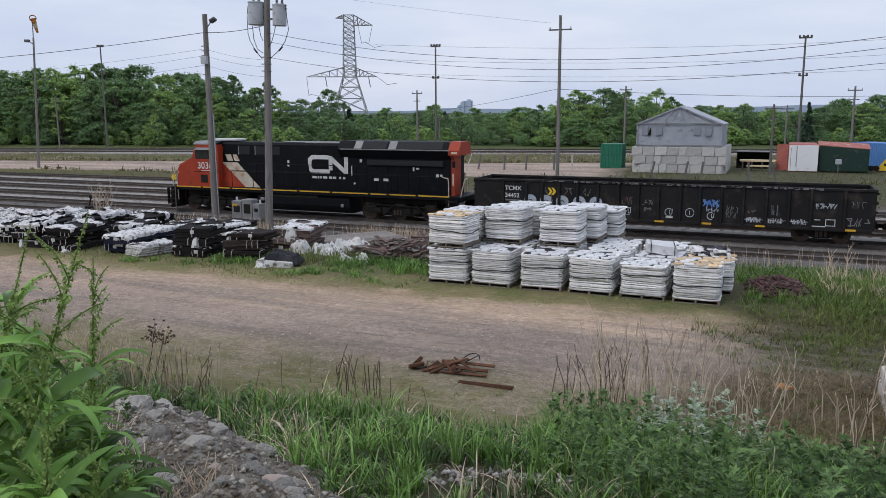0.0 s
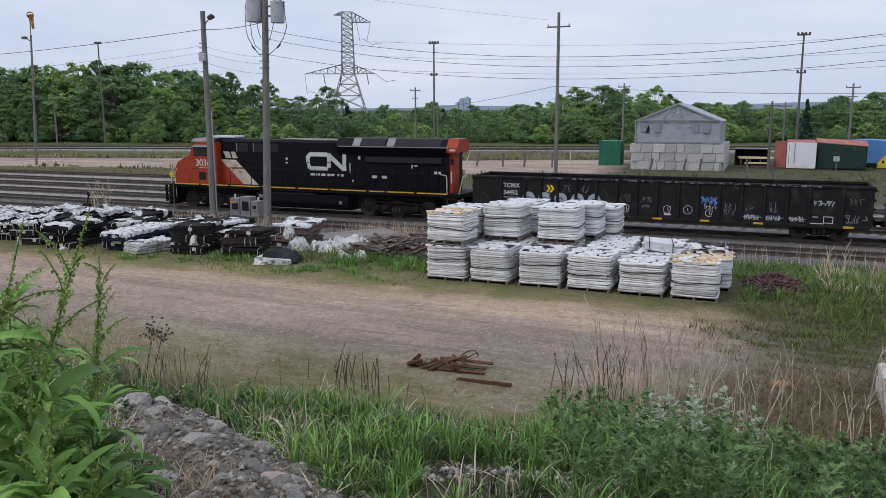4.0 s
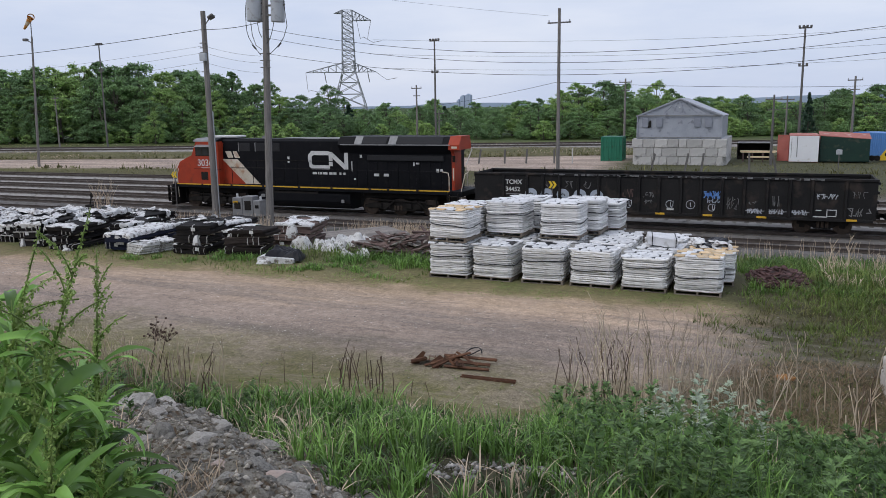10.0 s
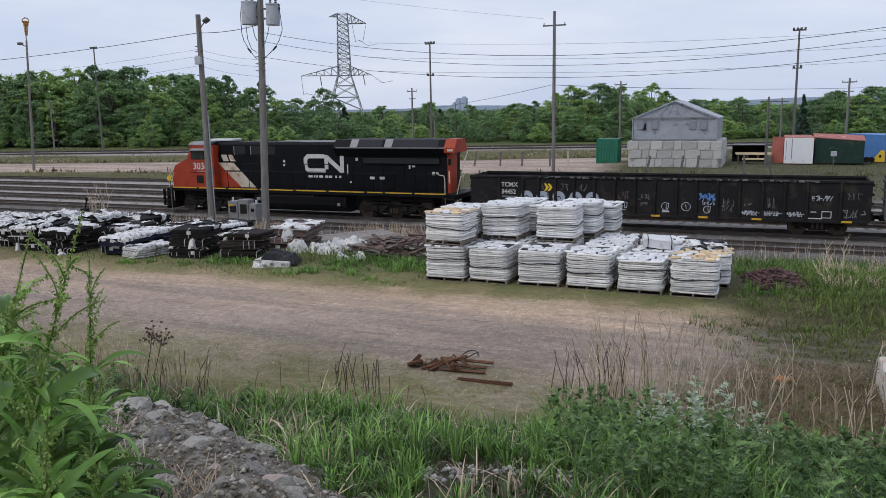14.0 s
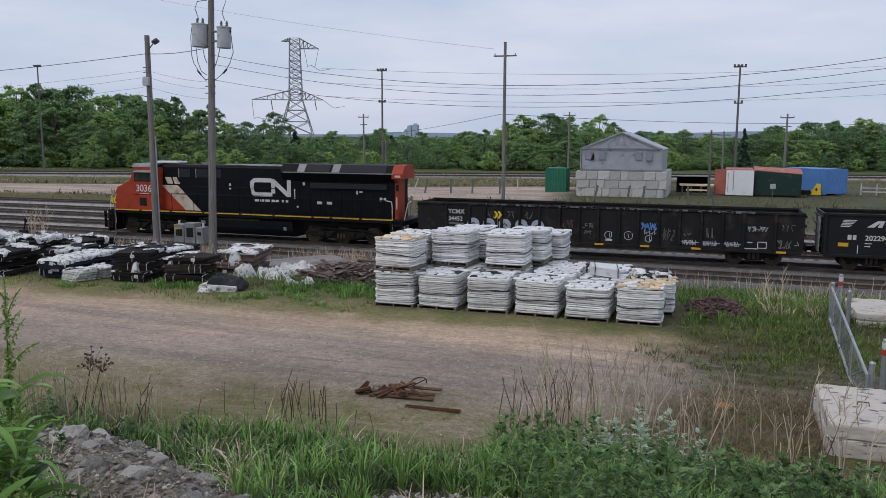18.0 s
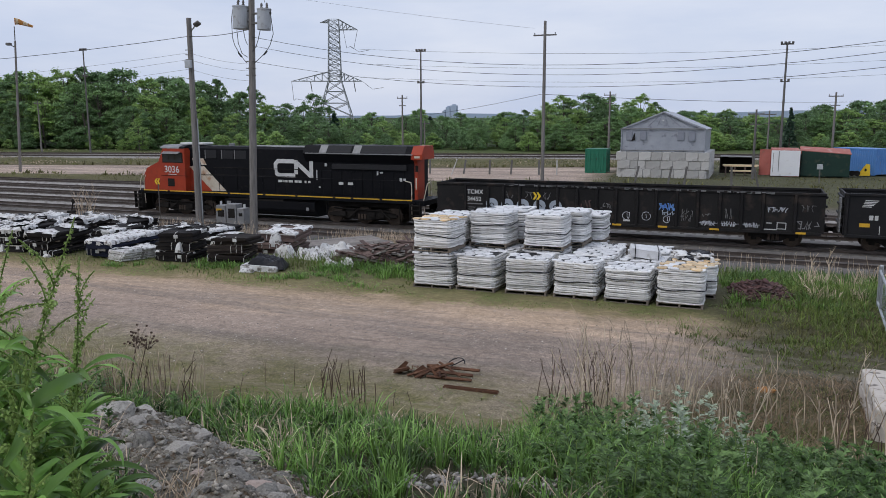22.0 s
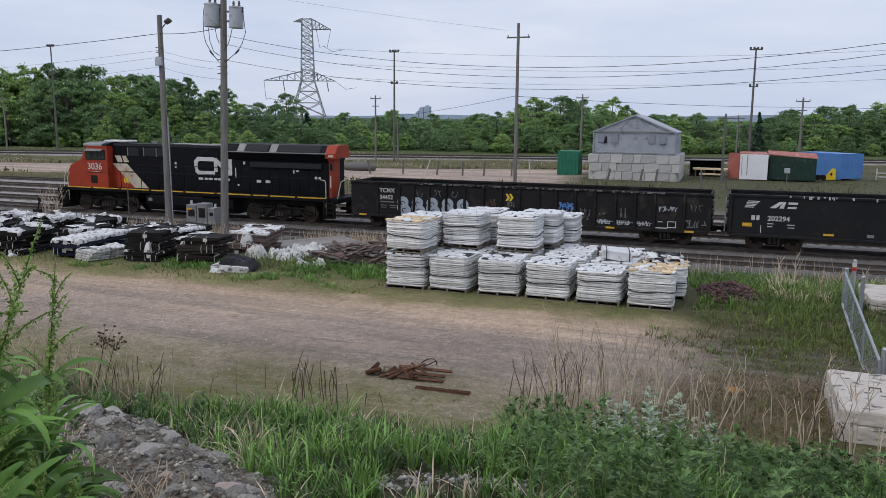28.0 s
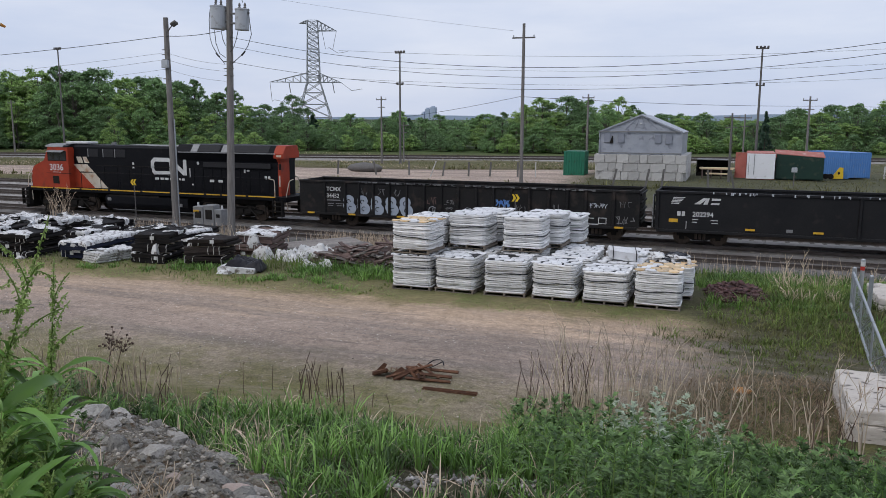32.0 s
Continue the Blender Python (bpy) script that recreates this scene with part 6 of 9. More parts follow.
def far_pole(x, y, top, kind, label, r=0.16):
    t = thing("light_mast" if kind == "mast" else "utility_pole", pose(x, y, gz(x, y)), label, "light mast" if kind == "mast" else "utility pole", "far poles")
    part("pole", post_mesh(top, r, r * 0.6), M_DPOLE if kind != "pale" else M_POLE, t)
    if kind == "mast":
        part("crossarm", Mesh().box(-0.7, 0.7, -0.06, 0.06, top - 0.25, top - 0.1), M_DPOLE, t)
        for q in (-0.6, -0.2, 0.2, 0.6):
            part("lamp_head", Mesh().box(q - 0.12, q + 0.12, -0.16, 0.1, top - 0.1, top + 0.12, 0.03), M_DPOLE, t)
        part("lower_arm", Mesh().box(-0.5, 0.5, -0.05, 0.05, top - 4.4, top - 4.28).box(-0.5, -0.25, -0.12, 0.12, top - 4.3, top - 4.05).box(0.25, 0.5, -0.12, 0.12, top - 4.3, top - 4.05), M_DPOLE, t)
    else:
        part("crossarm", Mesh().box(-0.75, 0.75, -0.05, 0.05, top - 0.5, top - 0.38), M_DPOLE, t)
        part("crossarm", Mesh().box(-0.5, 0.5, -0.05, 0.05, top - 1.5, top - 1.4), M_DPOLE, t)
        for q in (-0.7, 0.0, 0.7):
            part("insulator", Mesh().tube((q, 0, top - 0.4), (q, 0, top - 0.2), 0.05), M_CAN, t)
    return t


far_pole(-102.6, 100, 17.0, "mast", "dark lighting mast with floodlights")
far_pole(-43.2, 100, 15.0, "mast", "dark lighting mast with floodlights")
far_pole(2.1, 100, 14.4, "mast", "dark lighting mast with floodlights")
far_pole(-46.0, 100, 9.1, "pale", "pale wooden utility pole")
far_pole(-44.4, 104, 5.6, "pale", "short pale wooden pole beyond the tracks", 0.12)
far_pole(-17.7, 100, 9.2, "pale", "pale wooden utility pole")
far_pole(7.5, 100, 8.8, "pale", "pale wooden utility pole")
far_pole(0.7, 100, 6.8, "pale", "pale wooden pole beyond the tracks", 0.12)
far_pole(-0.6, 84, 6.8, "dark", "dark wooden pole beyond the tracks", 0.14)
far_pole(-118, 104, 9.0, "pale", "pale wooden pole beyond the tracks")

# windsock pole beside the far track
ws = thing("windsock_mast", pose(-78.8, 66.3, gz(-78.8, 66.3), -1.9, 1.6, 0), "grey mast with a lamp below a windsock", "mast")
part("mast", post_mesh(14.6, 0.16, 0.1), M_POLE, ws)
part("lamp_arm", Mesh().tube((0, 0, 13.9), (-0.55, -0.2, 14.2), 0.05), M_DPOLE, ws)
part("lamp_head", Mesh().box(-1.0, -0.4, -0.45, -0.05, 14.1, 14.4, 0.05), M_DPOLE, ws)
part("stub", Mesh().tube((0, 0, 14.5), (-0.05, 0, 16.2), 0.05), M_DPOLE, ws)
M_SOCK = leafy("orange_windsock", (0.72, 0.36, 0.10), (0.62, 0.30, 0.08), 0.8, 0.3, 0.0)
M_FADED = leafy("faded_windsock", (0.78, 0.66, 0.46), (0.7, 0.56, 0.36), 0.8, 0.3, 0.0)


def sleeve(r0, r1, length):
    """An open tapered cloth sleeve along x."""
    m = Mesh().lathe([(r0, 0), (r1, length), (r1 * 0.95, length), (r0 * 0.95, 0)], 14)
    m.f = m.f[:-2] + [(42 + i, 42 + (i + 1) % 14, (i + 1) % 14, i) for i in range(14)]
    m.s = [0] * len(m.f)
    return m


sock = thing("windsock", pose(-78.35, 66.9, gz(-78.8, 66.3) + 16.75, 0, 0, 140), "faded orange windsock swinging from a mast", "windsock")
part("hoop", sleeve(0.54, 0.52, 0.12), M_SOCK, sock, at=pose(0, 0, 0, 0, 90, 0))
part("mouth_sleeve", sleeve(0.51, 0.45, 0.42), M_FADED, sock, at=pose(0.1, 0, 0, 0, 90, 0))
sock.scale = (0.72, 0.72, 0.72)
sock_tail = part("tail", sleeve(0.44, 0.34, 0.75), M_SOCK, sock, at=pose(0.42, 0, 0, 0, 70, 0) @ pose(0, 0, 0, 0, 90, 0))
part("faded_band", sleeve(0.34, 0.26, 0.7), M_FADED, sock_tail, at=pose(0, 0, 0.75))
part("tail_end", sleeve(0.26, 0.17, 0.75), M_SOCK, sock_tail, at=pose(0, 0, 1.45))

# lattice transmission tower
TX, TY = -141.0, 250.0
tw = thing("lattice_tower", pose(TX, TY, gz(TX, TY), 0, 0, 25), "tall grey steel lattice power pylon", "power pylon")


def strut(name, a, b, r, parent):
    return part(name, Mesh().tube(a, b, r, seg=4), M_LATT, parent)


def lattice(name, levels, r=0.16):
    """Square tower section: levels of (half width, height), corner posts and cross braces."""
    corners = [[(-w, -w, z), (w, -w, z), (w, w, z), (-w, w, z)] for w, z in levels]
    top = part(name, Mesh().tube(corners[0][0], corners[-1][0], r * 1.2, seg=4), M_LATT, tw)
    for i in range(1, 4):
        strut("post", corners[0][i], corners[-1][i], r * 1.2, top)
    for c0, c1 in zip(corners, corners[1:]):
        for i in range(4):
            j = (i + 1) % 4
            strut("brace", c0[i], c1[j], r * 0.7, top)
            strut("brace", c0[j], c1[i], r * 0.7, top)
            strut("brace", c1[i], c1[j], r * 0.7, top)


lattice("leg_section", [(7.5, 0), (5.75, 6.5), (4.5, 11.0), (3.35, 15.0), (2.3, 18.5)])
lattice("mast", [(2.3 - 0.055 * k, 18.5 + 1.92 * k) for k in range(12)], 0.12)


def arm(reach, z, h):
    """Tapering crossarm: two lower and two upper chords that meet at the tip, with braces."""
    s = 1 if reach > 0 else -1
    n = 5
    tip = (reach, 0, z)
    chord = None
    for y in (-1.4, 1.4):
        for dz in (0, h):
            root = (s * 1.8, y, z + dz)
            if chord is None:
                chord = strut("crossarm", root, tip, 0.12, tw)
            else:
                strut("chord", root, tip, 0.12, chord)
        for k in range(n):
            f0, f1 = k / n, (k + 1) / n
            lo0, lo1 = (s * 1.8 + (reach - s * 1.8) * f0, y * (1 - f0), z), (s * 1.8 + (reach - s * 1.8) * f1, y * (1 - f1), z)
            hi0, hi1 = (lo0[0], lo0[1], z + h * (1 - f0)), (lo1[0], lo1[1], z + h * (1 - f1))
            strut("brace", lo0, hi0, 0.08, chord)
            if k < n - 1:
                strut("brace", lo0, hi1, 0.08, chord)


for reach, z, h in ((-15.2, 18.6, 3.3), (9.5, 18.6, 3.3), (8.2, 36.2, 3.4), (-4.6, 38.6, 1.0)):
    arm(reach, z, h)
for x, z in ((-8.6, 18.4), (6.6, 18.4)):
    part("insulator_string", Mesh().tube((x, 0, z), (x + 0.6, -1.2, z - 3.4), 0.16, seg=5), M_DPOLE, tw)
for x0, z0, x1, z1 in ((-15.2, 18.6, -13.8, 12.5), (-13.8, 12.5, -8, 14.5), (9.5, 18.6, 17, 16.4), (3.2, 36.2, 5.6, 30.5), (8.2, 36.2, 5.6, 30.5), (5.6, 30.5, 12, 29.2)):
    part("jumper", Mesh().pipe([(x0, 0, z0), ((x0 + x1) / 2, -1, min(z0, z1) - 0.6), (x1, -1, z1)], 0.07, 4), M_DPOLE, tw)

# wires: past the two near poles, then on over the yard
L0, T0 = Vector(lamp_at), Vector(tp_at)
LAMP_HANG = [(L0.x, L0.y - 0.1, L0.z + z) for z in (10.8, 9.95, 9.6, 9.1)]
for (zr, r), hang in zip(((10.2, 0.02), (8.9, 0.008), (8.2, 0.008), (7.6, 0.008)), LAMP_HANG):
    cable("overhead_wire", [(-75, 36.5, zr), hang], r, sag=0.7)
    cable("overhead_wire", [hang, (T0.x + 0.4, T0.y - 0.12, hang[2] + 0.2 if r > 0.015 else hang[2] - 0.7)], r, sag=0.12)
for za, zb, sag, r in ((10.48, 9.32, 1.26, 0.014), (10.04, 8.93, 1.26, 0.0125), (9.25, 8.37, 1.1, 0.0125)):
    a, b = Vector((T0.x + 0.45, T0.y - 0.12, za)), Vector((5.76, 33.0, zb))
    cable("overhead_wire", [a, b], r, sag=sag)
    cable("overhead_wire", [b, (32.0, 31.1, zb + 1.8)], r, sag=0.4)
cable("overhead_wire", [(-54.7, 100, 6.0), (-16.0, 60.5, 8.14)], 0.02, sag=0.6)
cable("overhead_wire", [(-16.0, 60.5, 8.14), (9.5, 90, 7.84), (40, 110, 8)], 0.022, sag=0.25)
cable("overhead_wire", [(-16.6, 60.5, 13.1), (-60, 60.5, 21.0)], 0.009, sag=0.5)
for dz in (0.0, 4.6, 9.5):
    cable("overhead_wire", [(TX + 10, TY, 20 + dz), (130, 330, 27 + dz)], 0.05, sag=5.0)

# ---- far side of the tracks ----
M_TARP = material("grey_tarpaulin", (0.30, 0.32, 0.36), (0.38, 0.40, 0.44), 0.45, 0, 1.2, 15, 0.2, 0.03, c=(0.22, 0.23, 0.26))
M_TARP2 = material("dark_tarp_patch", (0.21, 0.225, 0.265), (0.28, 0.295, 0.335), 0.5, 0, 2, 15, 0.2)
M_BLOCK = material("casting_concrete", (0.42, 0.41, 0.39), (0.53, 0.515, 0.49), 0.9, 0, 1.1, 18, 0.4, 0.02, c=(0.22, 0.21, 0.2), cmin=0.56, cmax=0.72, vary=0.16)
M_CGREEN = material("green_container", (0.006, 0.027, 0.019), (0.009, 0.037, 0.025), 0.5, 0, 1, 14, 0.05, c=(0.05, 0.06, 0.04))
M_CWHITE = material("white_panel", (0.84, 0.84, 0.85), (0.79, 0.79, 0.80), 0.5, 0, 1, 14, 0.05, c=(0.66, 0.65, 0.63), cmin=0.62, cmax=0.75)
M_CBIN = material("green_bin_paint", (0.012, 0.13, 0.075), (0.02, 0.17, 0.10), 0.5, 0, 1, 14, 0.05, c=(0.03, 0.07, 0.04))
M_CRED = material("faded_red_container", (0.36, 0.09, 0.07), (0.45, 0.15, 0.12), 0.6, 0, 1, 14, 0.05, c=(0.25, 0.12, 0.09))
M_ROOF = material("faded_pink_roof", (0.44, 0.16, 0.13), (0.36, 0.12, 0.095), 0.75, 0, 0.8, 14, 0.05, c=(0.50, 0.34, 0.30))
M_CBLUE = material("blue_container", (0.07, 0.20, 0.48), (0.10, 0.25, 0.55), 0.5, 0, 1, 14, 0.05, c=(0.2, 0.26, 0.36))
M_PINE = material("new_pine", (0.66, 0.50, 0.30), (0.74, 0.60, 0.40), 0.7, 0, 3, 30, 0.1)
M_SIGN = material("yellow_sign", (0.80, 0.55, 0.03), (0.72, 0.48, 0.03), 0.5, 0, 3, 30, 0.0)

BZ = gz(-9, 82)


def tarp_shelter():
    t = thing("storage_shelter", pose(-9.17, 82.0, BZ), "grey tarpaulin shelter on a wall of concrete blocks", "shelter")
    wall = part("block_wall", Mesh().box(-4.3, 4.3, 0.06, 0.7, 0, 2.6), M_BLOCK, t, "wall of stacked concrete blocks")
    bm = Mesh().box(-0.5, 0.5, -0.4, 0.4, 0, 1, 0.04).data("block", M_BLOCK)
    rs = random.Random(4)
    for row in range(3):
        x = -4.55 if row % 2 == 0 else -4.3
        lim = 4.58 if row else 4.2
        if row == 0:
            x = -3.7
        while x < lim - 0.3:
            w = rs.choice((1.1, 1.15, 1.2, 0.75, 1.5))
            w = min(w, lim - x)
            h = 0.87
            part("block", bm, M_BLOCK, wall, at=pose(x + w / 2, 0.35 + rs.uniform(-0.05, 0.05), row * h, 0, 0, rs.uniform(-1, 1)) @ Matrix.Diagonal((w - 0.03, 1, h - 0.025, 1)))
            x += w
    for s in (-1, 1):
        sw = part("side_wall", Mesh().box(s * 4.2 - 0.35, s * 4.2 + 0.35, 0.75, 9.0, 0, 2.6), M_BLOCK, wall)
    # gabled cover with puckered panels and rolled vents
    prof = [(-4.05, 2.6), (-4.0, 5.0), (0.0, 6.55), (3.95, 4.95), (3.9, 2.6)]
    n = 26
    m = Mesh()
    front, back = [], []
    vs = []
    rows, cols = 12, 30
    for j in range(rows + 1):
        for i in range(cols + 1):
            u = i / cols * 2 - 1
            top = 6.55 - abs(u) * 1.58
            x = u * 4.0
            z = 2.55 + (top - 2.55) * j / rows
            y = 0.12 + 0.07 * noise.noise(Vector((x * 1.3, z * 0.9, 2))) + 0.05 * math.sin(x * 2.6) * (1 - j / rows)
            vs.append((x, y, z))
    k = cols + 1
    fs = [(j * k + i, j * k + i + 1, (j + 1) * k + i + 1, (j + 1) * k + i) for j in range(rows) for i in range(cols)]
    part("gable_sheet", Mesh().put(vs, fs), M_TARP, t, "grey gable tarpaulin", smooth=True)
    roof = Mesh()
    roof.prism([(-4.2, 4.9), (0.0, 6.62), (4.15, 4.85), (4.1, 4.72), (0.0, 6.48), (-4.15, 4.78)], -0.05, 9.0)
    part("roof_sheet", roof, M_TARP, t, "grey tarpaulin roof")
    part("side_sheet", Mesh().box(-4.12, -4.02, 0.0, 9.0, 2.5, 4.9), M_TARP, t)
    part("side_sheet", Mesh().box(3.95, 4.05, 0.0, 9.0, 2.5, 4.85), M_TARP, t)
    part("hem", Mesh().box(-4.2, 4.1, -0.06, 0.02, 4.86, 4.96).box(-4.1, 4.0, -0.03, 0.04, 2.72, 2.8), M_GREY, t)
    for x in (-3.3, -1.95, 1.75, 2.75):
        part("window_flap", Mesh().box(x - 0.32, x + 0.32, 0.0, 0.05, 3.75, 4.65, 0.02), M_TARP2, t, "slack window flap", at=pose(0, 0, 0, 0, random.Random(int(x * 10)).uniform(-2, 2), 0))
    # near-black plate on the sheet, painting the shade inside the opening
    part("open_flap", Mesh().prism([(-3.05, 3.7), (-2.7, 3.75), (-2.72, 4.55), (-2.85, 4.3)], -0.03, 0.02), M_UNDER, t, "dark gap in the flap")
    part("tie", Mesh().box(-0.08, 0.06, 0.0, 0.06, 5.65, 5.78), M_WHITE, t)
    # folds drawn as thin bars, their shade put in as a darker grey
    fl = Mesh()
    for q in (-1.5, -0.6, 0.5, 1.7, 2.6):
        fl.tube((q, 0.07, 5.1), (q * 0.2, 0.07, 6.3), 0.02, seg=4)
    part("creases", fl, M_TARP2, t)
    return t


tarp_shelter()


def container(name, at, length, width, h, mats, label, ribs=True, roof=None):
    t = thing(name, at, label, "container", "shipping containers")
    body = part("body", Mesh().box(0.03, length - 0.03, 0.03, width - 0.03, 0.1, h - 0.02), mats, t)
    for x in (0, length - 0.12):
        for y in (0, width - 0.12):
            part("corner_post", Mesh().box(x, x + 0.12, y, y + 0.12, 0, h), mats, t)
    for y in (0, width - 0.1):
        part("bottom_rail", Mesh().box(0.12, length - 0.12, y, y + 0.1, 0.0, 0.16), mats, t)
        part("top_rail", Mesh().box(0.12, length - 0.12, y, y + 0.1, h - 0.12, h), mats, t)
    if ribs:
        rib = Mesh().prism([(0, 0.03), (0.05, -0.005), (0.13, -0.005), (0.18, 0.03)], 0.16, h - 0.12, "z").data("corrugation", mats)
        k = int((length - 0.3) / 0.28)
        for i in range(k):
            part("corrugation", rib, mats, body, at=pose(0.14 + i * (length - 0.3) / k, 0, 0))
        k = int((width - 0.3) / 0.28)
        for i in range(k):
            part("corrugation", rib, mats, body, at=pose(length, 0.14 + i * (width - 0.3) / k, 0, 0, 0, 90))
            part("corrugation", rib, mats, body, at=pose(0, 0.14 + (i + 1) * (width - 0.3) / k, 0, 0, 0, -90))
    part("roof", Mesh().box(0.02, length - 0.02, 0.02, width - 0.02, h - 0.02, h + 0.015), roof or mats, t)
    return t


c1 = container("red_container", pose(1.05, 88.6, BZ), 2.75, 6.0, 2.72, M_CRED, "red container with a white door end and an open door", True, M_ROOF)
part("end_panel", Mesh().box(0.02, 2.75, -0.06, -0.01, 0.05, 2.66, 0.01), M_CWHITE, c1, "white end panel")
part("lock_bar", Mesh().tube((0.75, -0.09, 0.5), (0.75, -0.09, 2.6), 0.03), M_GREY, c1)
part("door_stain", Mesh().box(0.2, 0.24, -0.064, -0.058, 0.4, 2.4), M_GREY, c1)
part("open_door", Mesh().box(-1.15, -0.05, 0.02, 0.1, 0.1, 2.75, 0.01), M_CRED, c1, "open red door", at=pose(0, 0, 0, 0, 0, -14))
gc = container("green_container", pose(3.95, 89.4, BZ), 4.5, 2.44, 2.3, M_CGREEN, "dark green container with a faded red sloping roof", False)
part("sloping_roof", Mesh().put([(-0.1, -0.1, 2.3), (4.6, -0.1, 2.3), (4.6, 2.5, 2.3), (-0.1, 2.5, 2.3), (-0.1, -0.1, 2.7), (4.6, -0.1, 2.34), (4.6, 2.5, 2.78), (-0.1, 2.5, 3.0)], [(0, 1, 5, 4), (1, 2, 6, 5), (2, 3, 7, 6), (3, 0, 4, 7), (4, 5, 6, 7), (3, 2, 1, 0)]), M_ROOF, gc, "faded pink sheet roof")
part("front_panel", Mesh().put([(0, -0.03, 0.1), (4.5, -0.03, 0.1), (4.5, -0.03, 2.3), (0, -0.03, 2.62), (0, 0.03, 0.1), (4.5, 0.03, 0.1), (4.5, 0.03, 2.3), (0, 0.03, 2.62)], [(0, 1, 2, 3), (7, 6, 5, 4), (0, 4, 5, 1), (1, 5, 6, 2), (2, 6, 7, 3), (3, 7, 4, 0)], pose(0, -0.09, 0)), M_CGREEN, gc)
cb = container("blue_container", pose(7.5, 97.8, BZ, 0, 0, -53), 6.06, 2.9, 2.72, M_CBLUE, "blue corrugated shipping container")
container("green_bin", pose(-17.75, 86.2, BZ), 2.3, 2.4, 2.65, M_CBIN, "green ribbed steel storage bin")

yb = thing("yellow_bucket", pose(10.0, 92.6, BZ), "yellow steel bucket attachment on the grass", "machine bucket")
part("plate", Mesh().prism([(-0.6, 0), (0.85, 0), (0.8, 1.45), (0.45, 1.5)], -0.04, 0.04), M_SIGN, yb)
part("plate", Mesh().prism([(-0.6, 0), (0.85, 0), (0.8, 1.45), (0.45, 1.5)], 0.7, 0.78), M_SIGN, yb)
part("shell", Mesh().prism([(-0.6, 0), (0.85, 0), (0.85, 0.1), (-0.5, 0.1)], 0.04, 0.7), M_UNDER, yb)
part("hole", Mesh().prism([(0.3 + 0.14 * math.cos(a), 0.75 + 0.2 * math.sin(a)) for a in [0.63 * i for i in range(10)]], -0.046, -0.041), M_UNDER, yb)
mach = thing("dark_machine", pose(8.9, 92.0, BZ), "low dark farm implement beside the containers", "machine")
part("frame", Mesh().box(-0.3, 0.7, -0.3, 0.3, 0.25, 0.5, 0.05), M_UNDER, mach)
for x in (0.0, 0.5):
    part("wheel", Mesh().lathe([(0.1, -0.1), (0.28, -0.09), (0.28, 0.09), (0.1, 0.1)], 16, pose(x, -0.3, 0.28, 90)), M_UNDER, mach)
yb.scale = (0.8, 0.8, 0.8)

bt = thing("timber_bench", pose(-1.9, 88.4, BZ), "pale new timber workbench with stacked boards", "bench")
part("top_board", Mesh().box(-1.7, 1.8, -0.4, 0.4, 1.02, 1.14, 0.01), M_PINE, bt)
part("top_board", Mesh().box(-1.6, 1.7, -0.45, -0.41, 0.95, 1.1), M_PINE, bt)
part("low_board", Mesh().box(-1.0, 1.35, -0.75, -0.45, 0.45, 0.6, 0.01), M_PINE, bt)
for x in (-1.4, -0.5, 0.5, 1.4):
    part("leg", Mesh().box(x - 0.06, x + 0.06, -0.4, 0.4, 0, 1.02), M_REDWOOD, bt)
sk = thing("black_skip", pose(-2.6, 91.6, BZ), "low open black steel skip", "skip")
part("front", Mesh().box(-1.4, 1.9, 0, 0.06, 0, 0.35), M_UNDER, sk)
part("back", Mesh().box(-1.4, 1.9, 2.0, 2.06, 0, 1.75), M_UNDER, sk)
part("side", Mesh().box(-1.46, -1.4, 0, 2.0, 0, 1.75), M_UNDER, sk)
part("side", Mesh().box(1.9, 1.96, 0, 2.0, 0, 1.75), M_UNDER, sk)
part("lid", Mesh().box(-1.46, 1.96, 0, 2.06, 1.75, 1.83), M_GREY, sk)
fr = thing("pallet_frame", pose(16.3, 94.5, BZ), "white timber frame on the grass", "timber frame")
for z in (0.3, 0.7):
    part("rail", Mesh().box(-1.6, 1.4, -0.05, 0.05, z, z + 0.11), M_BLOCK, fr)
for x in (-1.5, 0, 1.3):
    part("leg", Mesh().box(x - 0.06, x + 0.06, -0.06, 0.06, 0, 1.3), M_BLOCK, fr)

# bent fence posts along the dirt road
rs = random.Random(12)
for i, (x, y) in enumerate(((-41.5, 78.5), (-37.3, 79.6), (-33.6, 80.2), (-29.9, 80.8), (-27.1, 81.3), (-24.9, 82), (-21.9, 82.4), (-10.5, 73.0), (-7.6, 73.5), (-6.2, 73.6), (-2.2, 74.0), (0.0, 74.4))):
    t = solid("fence_post", Mesh().box(-0.09, 0.09, -0.06, 0.06, -0.1, 1.55 if i < 7 else 1.75, 0.01), M_DPOLE, "leaning rusty steel fence post", "fence post", pose(x, y, gz(x, y), rs.uniform(-8, 8), rs.uniform(-14, 14), 0), group="fence posts")
solid("pale_post", Mesh().tube((0, 0, -0.1), (0.7, 0, 1.7), 0.06), M_BLOCK, "pale leaning post by the dirt road", "fence post", pose(-30.6, 78.8, gz(-30.6, 78.8)), group="fence posts")
solid("pale_post", Mesh().box(-0.06, 0.06, -0.06, 0.06, -0.1, 1.6), M_BLOCK, "pale post by the dirt road", "fence post", pose(-20.0, 82.6, gz(-20.0, 82.6)), group="fence posts")
solid("dark_mound", lump(4.4, 2.2, 1.1, 3, 20, 10, 0.12), M_DPOLE, "low dark mound of old asphalt", "mound", pose(-41, 84.5, gz(-41, 84.5) - 0.05), True)
gs = thing("meter_post", pose(5.2, 81.0, gz(5.2, 81.0)), "small grey meter box on a post", "meter")
